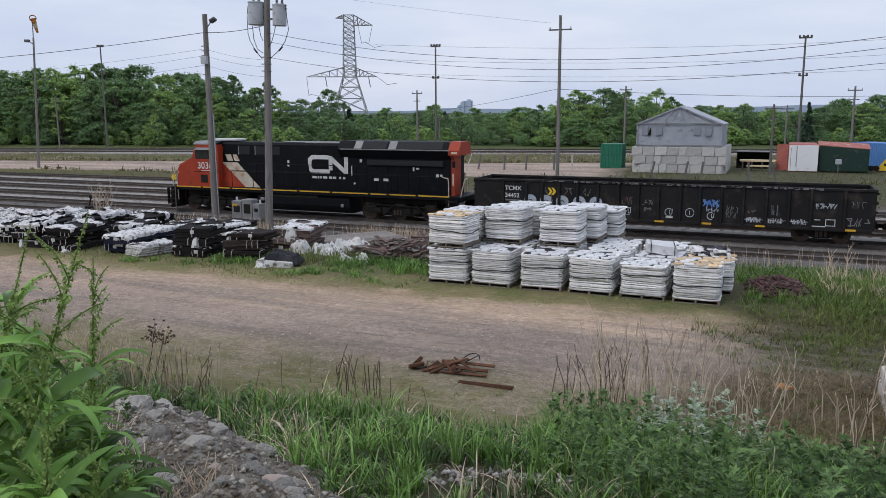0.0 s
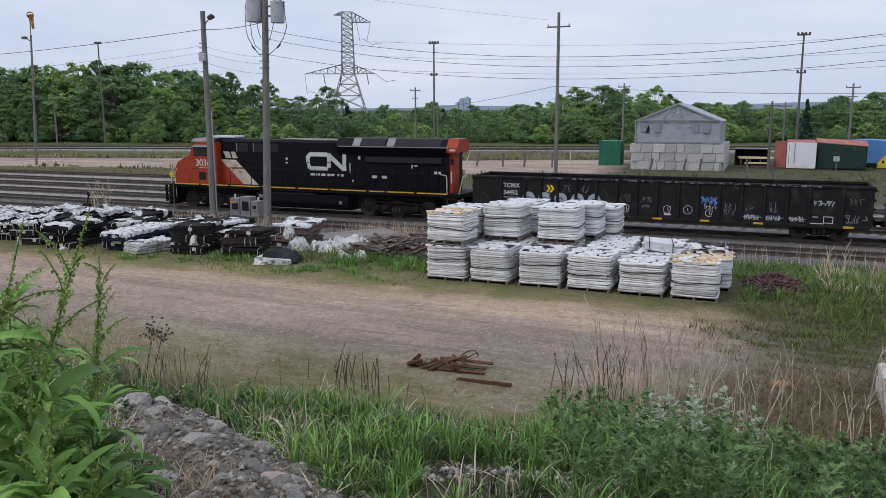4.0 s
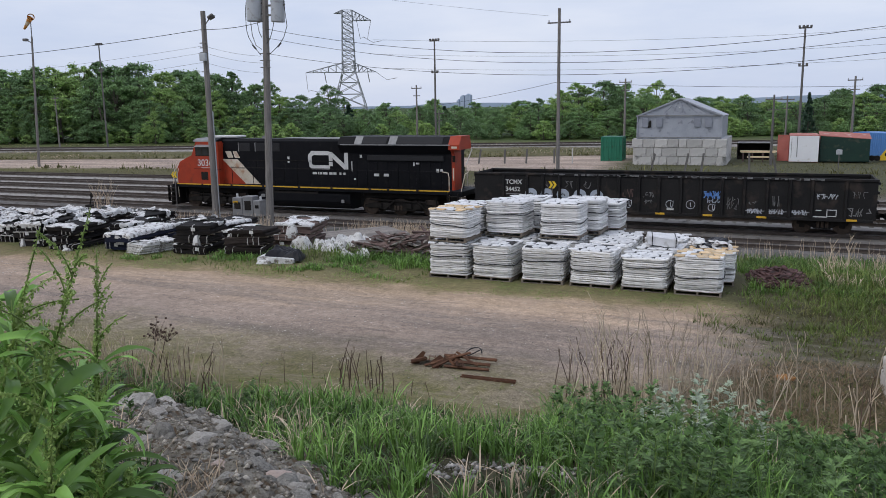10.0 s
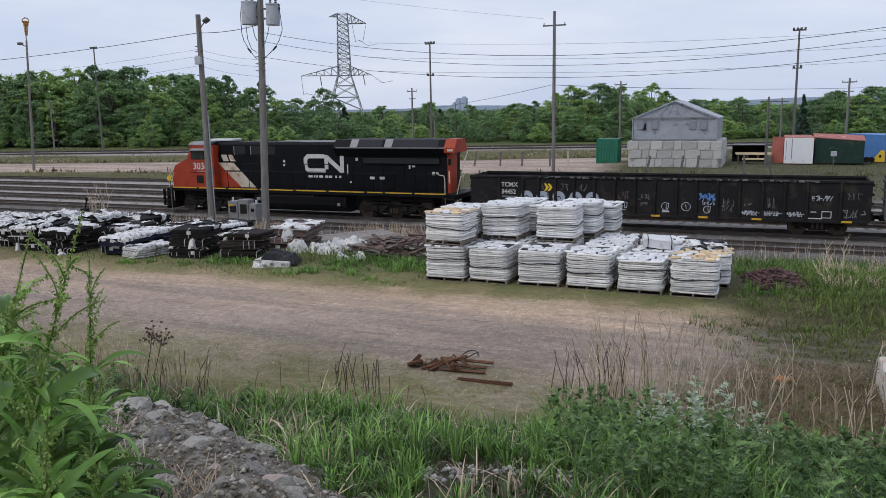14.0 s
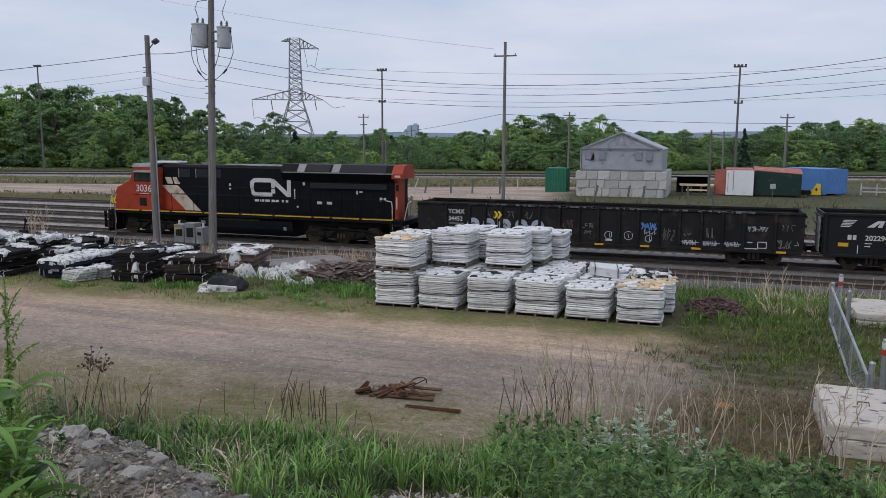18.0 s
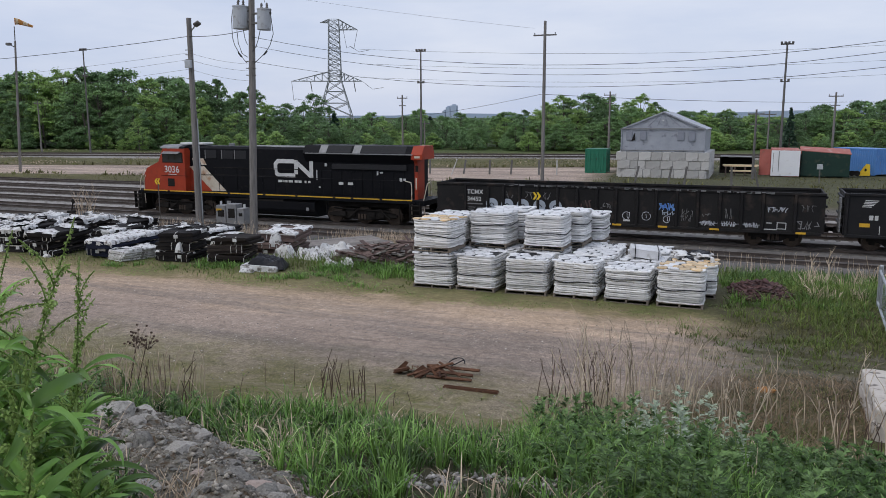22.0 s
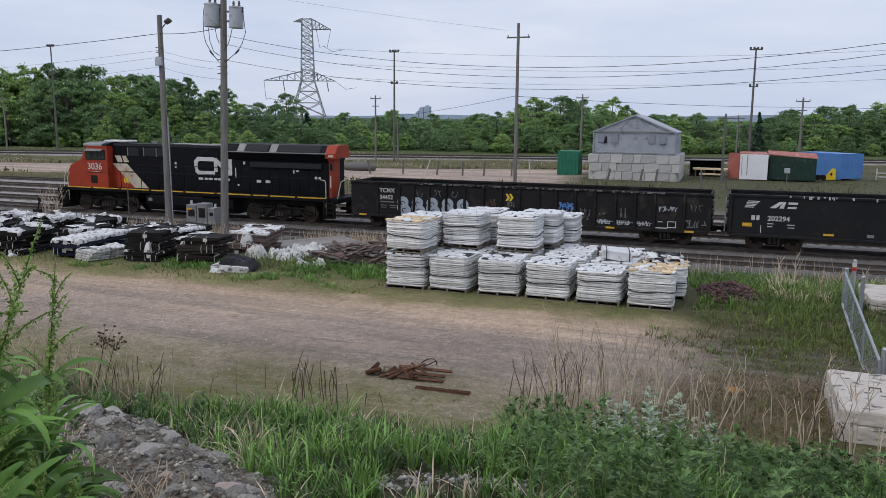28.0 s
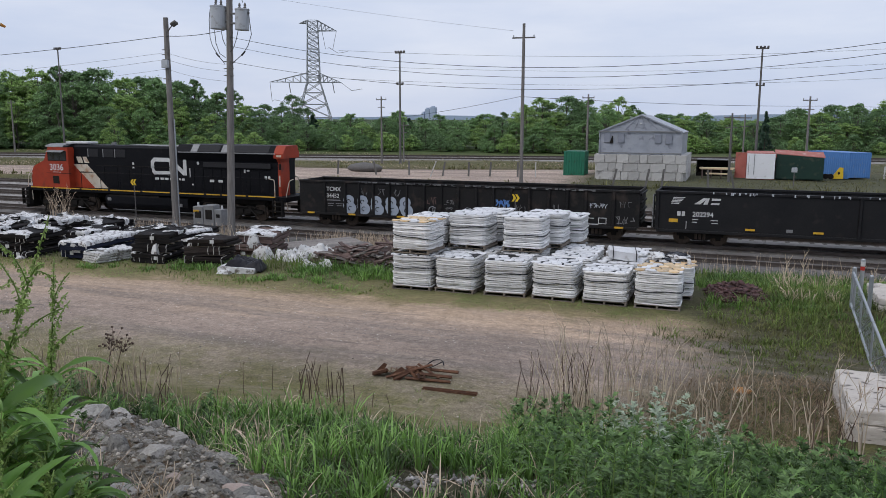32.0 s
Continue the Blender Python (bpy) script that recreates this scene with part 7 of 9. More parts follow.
part("post", Mesh().tube((0, 0, 0), (0, 0, 1.6), 0.05), M_DPOLE, gs)
part("box", Mesh().box(-0.25, 0.25, -0.12, 0.12, 1.3, 1.75, 0.03), M_CAN, gs)


# arrow boards beside the near track, and a relay cabinet
def arrow_board(x, z, flip):
    y = 40.9
    k_size = 0.78
    t = thing("arrow_sign", pose(x, y, -0.3), "yellow double-chevron derail sign on a thin post", "sign", "trackside signs")
    part("post", Mesh().tube((0, 0.03, 0), (0, 0.03, z + 0.3), 0.03), M_DPOLE, t)
    for k in (0, 1):
        s = -1 if flip else 1
        o = (k - 0.5) * 0.26 * s
        pts = [(a * k_size, z + 0.3 + b * k_size) for a, b in ((o - 0.12 * s, 0.25), (o + 0.02 * s, 0.25), (o + 0.2 * s, 0), (o + 0.02 * s, -0.25), (o - 0.12 * s, -0.25), (o + 0.03 * s, 0))]
        part("chevron", Mesh().prism(pts, -0.02 - 0.004 * k, 0.0), M_SIGN, t)


arrow_board(-10.98, 2.25, False)
arrow_board(-36.4, 2.3, True)
rz = gz(-27.0, 36.0)
rc = thing("relay_cabinet", pose(-27.0, 36.0, rz), "grey trackside equipment cabinets on legs", "cabinet")
for x0, x1, z0, z1, mt in ((-0.85, -0.2, 0.55, 1.62, M_GREY), (-0.16, 0.5, 0.5, 1.72, M_GREY), (0.54, 1.0, 0.62, 1.5, M_GREY)):
    cb = part("cabinet", Mesh().box(x0, x1, -0.3, 0.3, z0 - rz, z1 - rz, 0.02), mt, rc)
    part("door", Mesh().box(x0 + 0.14, x1 - 0.1, -0.325, -0.3, z0 - rz + 0.45, z1 - rz - 0.25, 0.004), M_UNDER if mt is M_GREY else M_CAN, cb, "dark recessed door")
    for x in (x0 + 0.08, x1 - 0.08):
        part("leg", Mesh().box(x - 0.04, x + 0.04, -0.04, 0.04, -0.05, z0 - rz + 0.02), M_GREY, rc)
part("label_plate", Mesh().box(-0.8, -0.45, -0.325, -0.305, 1.32 - rz, 1.44 - rz), M_YELLOW, rc, "orange plate")
for x, z in ((-0.7, 1.62), (0.85, 1.5)):
    part("cap", Mesh().tube((x, 0, z - rz), (x, 0, z - rz + 0.2), 0.06), M_WHITE, rc, "white cap")
solid("white_stub_post", Mesh().tube((0, 0, 0), (0, 0, 0.8), 0.09, 0.09, 10), M_CAN, "short white marker post by the track", "post", pose(-39.0, 35.8, gz(-39, 35.8)))
sw = thing("switch_stand", pose(-44.5, 41.3, -0.3), "dark ground-throw switch stand", "switch stand")
part("stand", Mesh().box(-0.3, 0.3, -0.2, 0.2, 0, 0.3, 0.04).tube((0, 0, 0.3), (0.2, 0, 0.95), 0.05), M_UNDER, sw)
part("target", Mesh().tube((0.2, -0.02, 0.95), (0.2, 0.02, 0.95), 0.16, 0.16, 10), M_UNDER, sw)

# far skyline: two towers and a ridge, distance haze painted into their blue colours
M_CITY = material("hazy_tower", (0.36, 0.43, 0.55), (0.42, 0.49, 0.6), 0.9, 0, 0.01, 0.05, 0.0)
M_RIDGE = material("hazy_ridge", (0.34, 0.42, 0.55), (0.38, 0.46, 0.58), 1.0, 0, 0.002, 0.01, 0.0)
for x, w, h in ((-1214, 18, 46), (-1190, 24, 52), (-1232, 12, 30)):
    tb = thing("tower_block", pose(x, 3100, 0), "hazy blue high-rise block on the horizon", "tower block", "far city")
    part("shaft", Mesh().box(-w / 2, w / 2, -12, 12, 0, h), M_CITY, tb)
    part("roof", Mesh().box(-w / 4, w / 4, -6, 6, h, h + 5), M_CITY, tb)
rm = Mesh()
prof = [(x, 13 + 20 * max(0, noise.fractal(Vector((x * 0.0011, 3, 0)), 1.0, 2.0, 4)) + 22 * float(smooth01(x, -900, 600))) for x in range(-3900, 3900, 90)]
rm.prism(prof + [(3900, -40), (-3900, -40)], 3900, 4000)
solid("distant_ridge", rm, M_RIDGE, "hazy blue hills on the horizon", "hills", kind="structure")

# ---- trees ----
M_BARK = material("bark", (0.09, 0.075, 0.06), (0.15, 0.13, 0.11), 0.95, 0, 2, 20, 0.5)
LEAF = [leafy("leaf_mid", (0.32, 0.475, 0.205), (0.175, 0.295, 0.12), 0.4, 0.48, 0.55), leafy("leaf_light", (0.41, 0.55, 0.205), (0.25, 0.39, 0.12), 0.4, 0.48, 0.5), leafy("leaf_dark", (0.235, 0.36, 0.165), (0.125, 0.215, 0.092), 0.4, 0.44, 0.55), leafy("leaf_conifer", (0.055, 0.105, 0.06), (0.035, 0.07, 0.045))]


def leaf_cloud(rng, centres, radii, count, size):
    """Leaf sprays on the shells of lumps: bent quads facing outward and up."""
    k = rng.integers(0, len(centres), count)
    d = rng.normal(size=(count, 3))
    d /= np.linalg.norm(d, axis=1)[:, None]
    d[:, 2] = np.where(d[:, 2] < -0.35, -d[:, 2] * 0.6, d[:, 2])
    r = radii[k] * rng.uniform(0.25, 1.0, count) * np.where(rng.random(count) < 0.12, 1.5, 1.0)
    p = centres[k] + d * r[:, None] * np.array([1, 1, 0.85])
    nrm = d * 0.4 + rng.normal(size=(count, 3)) * 0.5 + np.array([0, 0, 0.55])
    nrm /= np.linalg.norm(nrm, axis=1)[:, None]
    a = np.cross(nrm, rng.normal(size=(count, 3)))
    a /= np.linalg.norm(a, axis=1)[:, None]
    b = np.cross(nrm, a)
    s = size * rng.uniform(0.6, 1.3, count)[:, None]
    q = [p - a * s * 0.5, p + b * s * 0.38 - nrm * s * 0.1, p + a * s * 0.5, p - b * s * 0.38 - nrm * s * 0.1]
    v = np.stack(q, 1).reshape(-1, 3)
    f = np.arange(count * 4).reshape(-1, 4)
    return v, f


def tree_kind(seed, h, w, mat, conifer=False, low=0.12, count=12000, size=0.25):
    rng = np.random.default_rng(seed)
    t = thing("tree", pose(0, -500, 0), "green broadleaf tree at the wood's edge", "tree", "woodland edge")
    trunk = Mesh()
    trunk.tube((0, 0, -0.2), (0.1, 0, h * 0.45), 0.022 * h, 0.013 * h, 8).tube((0.1, 0, h * 0.45), (0.0, 0.1, h * 0.85), 0.013 * h, 0.004 * h, 6)
    centres, radii = [], []
    n = 44 if conifer else 96
    if conifer:
        for i in range(n):
            f = i / n
            a = rng.uniform(0, 6.28)
            rr = w * 0.5 * (1 - f) * rng.uniform(0.5, 1.0)
            centres.append((rr * math.cos(a), rr * math.sin(a), h * (0.1 + 0.88 * f)))
            radii.append(max(0.25, w * 0.22 * (1 - f) + 0.2))
    else:
        for i in range(n):
            f = rng.uniform(low, 0.95)
            env = math.sin(math.pi * min(1, max(0.06, (f * 0.92 + 0.12)))) ** 0.6 * (1 + 0.22 * math.sin(5 * f + seed))
            a = rng.uniform(0, 6.28)
            rr = w * 0.44 * env * rng.uniform(0.15, 1) ** 0.4
            c = (rr * math.cos(a), rr * math.sin(a), h * (f - 0.06 * rr / w + rng.normal(0, 0.015)))
            centres.append(c)
            radii.append(w * rng.uniform(0.055, 0.125) * (0.6 + 0.4 * env))
            if i % 4 == 0:
                trunk.tube((0.08, 0, h * f * 0.6), (c[0] * 0.9, c[1] * 0.9, c[2]), 0.006 * h, 0.002 * h, 5)
    part("trunk", trunk, M_BARK, t)
    v, f = leaf_cloud(rng, np.array(centres), np.array(radii), count, size)
    part("crown", soup("crown", v, f, mat), mat, t)
    return t


kinds = [tree_kind(1, 10, 8.5, LEAF[0]), tree_kind(2, 10, 7.5, LEAF[1]), tree_kind(3, 10, 9.5, LEAF[2]), tree_kind(4, 10, 6.5, LEAF[0], low=0.2), tree_kind(5, 10, 8.0, LEAF[1], low=0.1), tree_kind(6, 10, 7.0, LEAF[2], low=0.08), tree_kind(7, 10, 4.2, LEAF[3], True, count=2600, size=0.5)]
shrubs = [tree_kind(11, 4, 5.0, LEAF[0], low=0.1, count=3200, size=0.30), tree_kind(12, 4, 4.6, LEAF[1], low=0.1, count=3200, size=0.30), tree_kind(13, 4, 5.4, LEAF[2], low=0.1, count=3200, size=0.30)]
LABELS = {0: "leafy green broadleaf tree at the wood's edge", 1: "light green broadleaf tree at the wood's edge", 2: "dark green broadleaf tree at the wood's edge", 3: "slender green broadleaf tree in the wood", 4: "light green bushy tree", 5: "dark green bushy tree", 6: "dark narrow conifer at the wood's edge"}


def place(kind, x, y, h, base_h, spin, label, name="tree", wide=1.0):
    ob = copy_thing(kind, pose(x, y, gz(x, y) - 0.05, 0, 0, spin))
    ob.name = name
    s = h / base_h
    ob.scale = (s * wide, s * wide, s)
    return tagged(ob, label)


SKY_X = (-215, -150, -139, -128, -122, -118.7, -106.4, -102, -98.7, -94.3, -91, -88, -80, -76, -72, -66, -62, -59, -52, -46, -42, -38.6, -35, -32, -28.9, -24.6, -21, -14, -10, -2, 2, 6, 9, 14, 22, 31, 75)
SKY_Z = (15, 15.6, 16.2, 15.6, 15, 13.4, 12.9, 10.8, 10.8, 9.8, 8.1, 6.2, 5.4, 8.0, 5.6, 7.8, 5.4, 4.8, 6.3, 7.5, 8.8, 9.9, 9.6, 8.2, 9.4, 9.5, 6.4, 8.2, 6.8, 6.2, 6.3, 8.2, 7.6, 8.9, 9.5, 8.9, 9.5)
rs = random.Random(77)
x = -215.0
while x < 75:
    front = max(96.0, 134 + 0.3 * (x + 80))
    top = float(np.interp(x, SKY_X, SKY_Z)) * (1.04 if x < -106 else 0.85 if x < -88 else 1.1)
    for row, (dy, f, _) in enumerate(((0, 0.6, 0), (6, 0.84, 0), (13, 1.0, 0), (26, 0.97, 0))):
        k = rs.choice((0, 1, 2, 3, 4, 5, 0, 2, 5))
        jx = x + rs.uniform(-2, 2) + row * 1.5
        h = max(3.4, top * f * rs.uniform(0.9, 1.05))
        if rs.random() < 0.02:
            k = 6
            h *= 1.1
        place(kinds[k], jx, front + dy + rs.uniform(-2, 2), h, 10, rs.uniform(0, 360), LABELS[k], wide=rs.uniform(0.95, 1.35) * (1.0 if h > 8 else 1.3))
    for _ in range(2):
        k = rs.choice((0, 1, 1, 2))
        place(shrubs[k], x + rs.uniform(-2.4, 2.4), front - 4 + rs.uniform(-2, 3), rs.uniform(1.8, 3.8), 4, rs.uniform(0, 360), "bushy green shrub at the wood's edge", "shrub", 1.0)
    x += 4.6
# low woods far off, joined
wrng = np.random.default_rng(9)
wx = wrng.uniform(-520, 160, 900)
wy = 240 + wrng.uniform(0, 190, 900)
wz = wrng.uniform(1.2, 4.6, 900) + 1.2 * np.sin(wx * 0.05) * np.cos(wy * 0.04)
v, f = leaf_cloud(wrng, np.stack([wx, wy, np.maximum(wz, 0.8)], -1), wrng.uniform(1.6, 3.6, 900), 30000, 0.8)
solid("distant_wood", soup("distant_wood", v, f, LEAF[2]), LEAF[2], "far low woodland on the plain", "woodland", kind="stuff")
# a few set-apart ones
place(kinds[4], -108, 117, 6.2, 10, 30, "small bright green tree standing in front of the wood", wide=0.9)
place(kinds[6], 3.9, 131, 7.6, 10, 10, LABELS[6], wide=0.8)
place(kinds[2], -139.0, 232, 14, 10, 80, LABELS[2])
for kk in kinds + shrubs:
    for o in list(kk.children_recursive):
        bpy.data.objects.remove(o)
    bpy.data.objects.remove(kk)

# ---- foreground bank: grass, rubble, weeds ----
M_GRASS = leafy("grass_blade", (0.23, 0.385, 0.095), (0.095, 0.19, 0.042), 0.42, 0.2, 0.6)
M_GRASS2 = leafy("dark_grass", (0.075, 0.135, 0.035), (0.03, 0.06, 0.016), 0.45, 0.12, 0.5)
M_RANK = leafy("rank_grass_blade", (0.19, 0.25, 0.062), (0.105, 0.145, 0.036), 0.6, 0.2, 0.5)
M_RANKW = leafy("green_weed_clump", (0.15, 0.255, 0.055), (0.06, 0.115, 0.026), 0.55, 0.2, 0.6)
M_RANK2 = leafy("olive_weed", (0.17, 0.175, 0.062), (0.11, 0.10, 0.046), 0.7, 0.15, 0.5)
M_SILVER = leafy("silvery_leaf", (0.46, 0.52, 0.40), (0.29, 0.36, 0.235), 0.6, 0.15, 0.4)
M_DRY = leafy("straw", (0.66, 0.54, 0.41), (0.46, 0.355, 0.255), 0.8, 0.1, 0.35)
M_PALESTALK = leafy("bleached_stalk", (0.62, 0.52, 0.40), (0.40, 0.32, 0.235), 0.8, 0.05, 0.5)
M_STALK = leafy("dead_stalk", (0.12, 0.08, 0.06), (0.08, 0.052, 0.04), 0.9, 0.0)
M_MUG = leafy("grey_green_leaf", (0.17, 0.27, 0.09), (0.065, 0.125, 0.035), 0.55, 0.14, 0.5)
M_MUG2 = leafy("deep_green_leaf", (0.085, 0.165, 0.036), (0.03, 0.066, 0.015), 0.6, 0.12, 0.5)
M_DOCK = leafy("dock_leaf", (0.215, 0.375, 0.085), (0.095, 0.195, 0.04), 0.32, 0.25, 0.2, 0.6)
M_LITTER = leafy("brown_litter", (0.36, 0.27, 0.17), (0.18, 0.125, 0.08), 0.9, 0.05, 0.35)
M_SEED = leafy("seed_head", (0.31, 0.41, 0.12), (0.19, 0.28, 0.075), 0.6, 0.25)
M_STONE = material("rubble_stone", (0.20, 0.19, 0.17), (0.43, 0.405, 0.36), 0.9, 0, 7, 45, 0.9, 0.03, c=(0.10, 0.092, 0.08), vary=0.35)
M_STONE_L = material("pale_rubble", (0.33, 0.305, 0.275), (0.50, 0.47, 0.425), 0.9, 0, 8, 45, 0.9, 0.03, c=(0.28, 0.25, 0.24), vary=0.15)
M_STONE_P = material("pink_granite", (0.50, 0.385, 0.335), (0.42, 0.345, 0.30), 0.85, 0, 10, 50, 0.8, 0.02, c=(0.3, 0.24, 0.22))
M_SOIL = material("rubble_soil", (0.095, 0.085, 0.068), (0.31, 0.285, 0.24), 0.95, 0, 11, 55, 1.0, 0.05, c=(0.11, 0.078, 0.05), cmin=0.5, cmax=0.62)
M_PATCH = material("pale_patch_stone", (0.17, 0.16, 0.15), (0.40, 0.375, 0.35), 0.9, 0, 6, 60, 0.3, island=0.5)
M_PEBBLE = material("road_pebble", (0.24, 0.21, 0.185), (0.60, 0.55, 0.50), 0.95, 0, 6, 60, 0.3, island=0.75)
M_GRIT = material("grit", (0.14, 0.125, 0.10), (0.42, 0.38, 0.33), 0.95, 0, 6, 60, 0.3, island=0.65)
rng = np.random.default_rng(21)


def seen_side(x, y, left=0.6, right=0.6):
    """Inside the wedge that the bank shows to the camera."""
    return (x > -1.42 * y - left) & (x < 0.30 * y + right) | (y < 5) & (np.hypot(x, y) > 1.1) & (np.hypot(x, y) < 6.5)


def blades(name, x, y, h, w, lean, mat, label, category="grass", z_off=0.0, base_dir=None):
    """Curved grass blades of three joints each."""
    n = len(x)
    z = ground_z(x, y) - 0.02 + z_off
    a = rng.uniform(0, 2 * np.pi, n)
    d = np.stack([np.cos(a), np.sin(a), np.zeros(n)], -1)
    t = rng.uniform(0, 2 * np.pi, n)
    side = np.stack([np.cos(t), np.sin(t), np.zeros(n)], -1)
    p0 = np.stack([x, y, z], -1)
    le = (lean * rng.uniform(0.2, 1.5, n) * h)[:, None]
    up = np.array([0, 0, 1.0])
    p1 = p0 + up * (h * 0.5)[:, None] + d * le * 0.25
    p2 = p0 + up * (h * 0.88)[:, None] + d * le * 0.7
    p3 = p0 + up * (h * (1.02 - 0.25 * lean))[:, None] + d * le * 1.25
    hw = (w * 0.5)[:, None]
    v = np.stack([p0 - side * hw, p0 + side * hw, p1 - side * hw * 0.9, p1 + side * hw * 0.9, p2 - side * hw * 0.55, p2 + side * hw * 0.55, p3 - side * hw * 0.08, p3 + side * hw * 0.08], 1).reshape(-1, 3)
    b = np.arange(n)[:, None] * 8
    f = np.concatenate([b + np.array([0, 1, 3, 2]), b + np.array([2, 3, 5, 4]), b + np.array([4, 5, 7, 6])], 0)
    return solid(name, soup(name, v, f, mat), mat, label, category, kind="stuff")


def scatter(n, x0, x1, y0, y1, keep=None):
    x, y = rng.uniform(x0, x1, n), rng.uniform(y0, y1, n)
    k = seen_side(x, y) if keep is None else keep(x, y)
    return x[k], y[k]


def patchy(x, y, s, cut):
    f = np.sin(x * s + 1.7 * np.sin(y * s * 0.8)) + np.sin(y * s * 1.3 + 2.1 * np.cos(x * s * 0.6))
    return f > cut


RIDGE = ((-6.75, 6.7), (-5.9, 6.15), (-4.95, 5.4), (-4.0, 4.75), (-3.1, 4.1), (-2.2, 3.4))


def ridge_distance(x, y):
    d = np.full(np.shape(x), 9.0)
    for (xa, ya), (xb, yb) in zip(RIDGE, RIDGE[1:]):
        vx, vy = xb - xa, yb - ya
        t = np.clip(((x - xa) * vx + (y - ya) * vy) / (vx * vx + vy * vy), 0, 1)
        d = np.minimum(d, np.hypot(x - xa - t * vx, y - ya - t * vy))
    return d


def bank_edge(x):
    """Where the lush grass of the bank ends towards the yard."""
    e = np.interp(x, (-12, -7.6, -6.2, -5.0, -4.2, -3.6, -3.0, -2.0, 0.0, 1.5), (7.6, 7.4, 8.5, 9.5, 9.4, 8.7, 9.6, 10.4, 10.8, 11.2))
    return e + 0.22 * np.sin(x * 4.1) + 0.15 * np.sin(x * 9.0 + 1)


def rubble_patch(x, y):
    return (np.abs(y - 6.75 - 0.9 * (x + 1.9)) < 0.42) & (x > -2.75) & (x < -1.05)


def tufts(name, x, y, per, h, w, mat, label, reach=0.75, spread=0.06, category="grass"):
    """Tussocks: blades that fan out of each root and arch over."""
    n = len(x)
    x, y, h = np.repeat(x, per), np.repeat(y, per), np.repeat(h, per)
    m = n * per
    h = h * rng.uniform(0.45, 1.15, m)
    a = rng.uniform(0, 2 * np.pi, m)
    d = np.stack([np.cos(a), np.sin(a), np.zeros(m)], -1)
    root = spread * np.sqrt(rng.random(m))
    x, y = x + d[:, 0] * root, y + d[:, 1] * root
    p0 = np.stack([x, y, ground_z(x, y) - 0.02], -1)
    out = (h * reach * rng.uniform(0.1, 1.1, m) ** 1.3)[:, None]
    flop = rng.uniform(0.0, 0.55, m)
    tw = a + np.pi / 2 + rng.normal(0, 0.5, m)
    side = np.stack([np.cos(tw), np.sin(tw), rng.normal(0, 0.15, m)], -1)
    hw = (w * rng.uniform(0.55, 1.3, m) * 0.5)[:, None]
    rows = []
    for u, ww in ((0.0, 0.7), (0.4, 1.0), (0.75, 0.75), (1.0, 0.06)):
        c = p0 + d * out * u ** 1.8 + np.array([0, 0, 1.0]) * (h * (u - flop * u ** 3))[:, None]
        rows += [c - side * hw * ww, c + side * hw * ww]
    v = np.stack(rows, 1).reshape(-1, 3)
    b = np.arange(m)[:, None] * 8
    f = np.concatenate([b + np.array([0, 1, 3, 2]), b + np.array([2, 3, 5, 4]), b + np.array([4, 5, 7, 6])], 0)
    return solid(name, soup(name, v, f, mat), mat, label, category, kind="stuff")


# lush grass of the bank
def bank_spots(n, margin, o=0.0):
    x, y = scatter(n, -16, 6, -6, 13.0)
    k = (ridge_distance(x, y) > margin) & (y < bank_edge(x) + o + rng.normal(0, 0.15, len(x))) & ~rubble_patch(x, y)
    return x[k], y[k]


x, y = bank_spots(7600, 0.66)
tall = 0.40 + 0.12 * np.sin(x * 1.7 + 0.5 * y) * np.sin(y * 1.6 + 0.4)
k = patchy(x, y, 1.6, -1.35)
tufts("bank_grass", x[k], y[k], 21, tall[k] * rng.uniform(0.6, 1.15, k.sum()), 0.015, M_GRASS, "tall lush green grass on the bank")
# low tufts in a darker green, painting the shade between the tall blades
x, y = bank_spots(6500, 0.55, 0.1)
tufts("bank_undergrowth", x, y, 14, rng.uniform(0.16, 0.34, len(x)), 0.018, M_GRASS2, "undergrowth on the bank, coloured dark green as shade between blades", 1.0, 0.1)
x, y = bank_spots(2700, 0.4, 0.3)
tufts("dry_grass", x, y, 8, rng.uniform(0.2, 0.5, len(x)), 0.011, M_DRY, "dry straw among the grass", 1.1, 0.1)

# thin growth at the edge of the gravel
x, y = scatter(8200, -20, 4, 6.8, 14.5)
k = (y > bank_edge(x) - 0.3) & (y < bank_edge(x) + 4.6 * rng.random(len(x)) ** 1.7) & patchy(x, y, 2.3, -0.7)
x, y = x[k], y[k]
tufts("verge_growth", x, y, 9, rng.uniform(0.03, 0.12, len(x)), 0.012, M_RANK, "sparse yellow-green growth on gravel", 1.3, 0.08)

# rank grass over the end of the yard, thinning out towards the road
def yard_end(x, y, o=0.0):
    edge = -0.95 + 0.75 * smooth01(y, 19.5, 20.6) + 0.5 * np.sin(y * 0.9) + 0.3 * np.sin(y * 2.3) + o
    return (x < 0.33 * y + 1) & (rng.random(np.shape(x)) < smooth01(x, edge - 1.0, edge + 2.2) * (0.25 + 0.75 * smooth01(y, 15, 20)))


x, y = scatter(7600, -1.8, 9, 12.5, 33.5, lambda x, y: yard_end(x, y) & patchy(x, y, 1.1, -0.9))
k = ~((y > 20.6) & (y < 26) & (x < -0.6))
x, y = x[k], y[k]
tufts("rank_grass", x, y, 12, rng.uniform(0.1, 0.45, len(x)) * (0.4 + 0.6 * smooth01(y, 16, 21)) * 0.9, 0.015, M_RANK, "rank green grass and weeds", 0.9, 0.12)
x, y = scatter(4200, -1.8, 9, 12.5, 33.5, lambda x, y: yard_end(x, y, 0.2) & patchy(x, y, 1.4, -0.6))
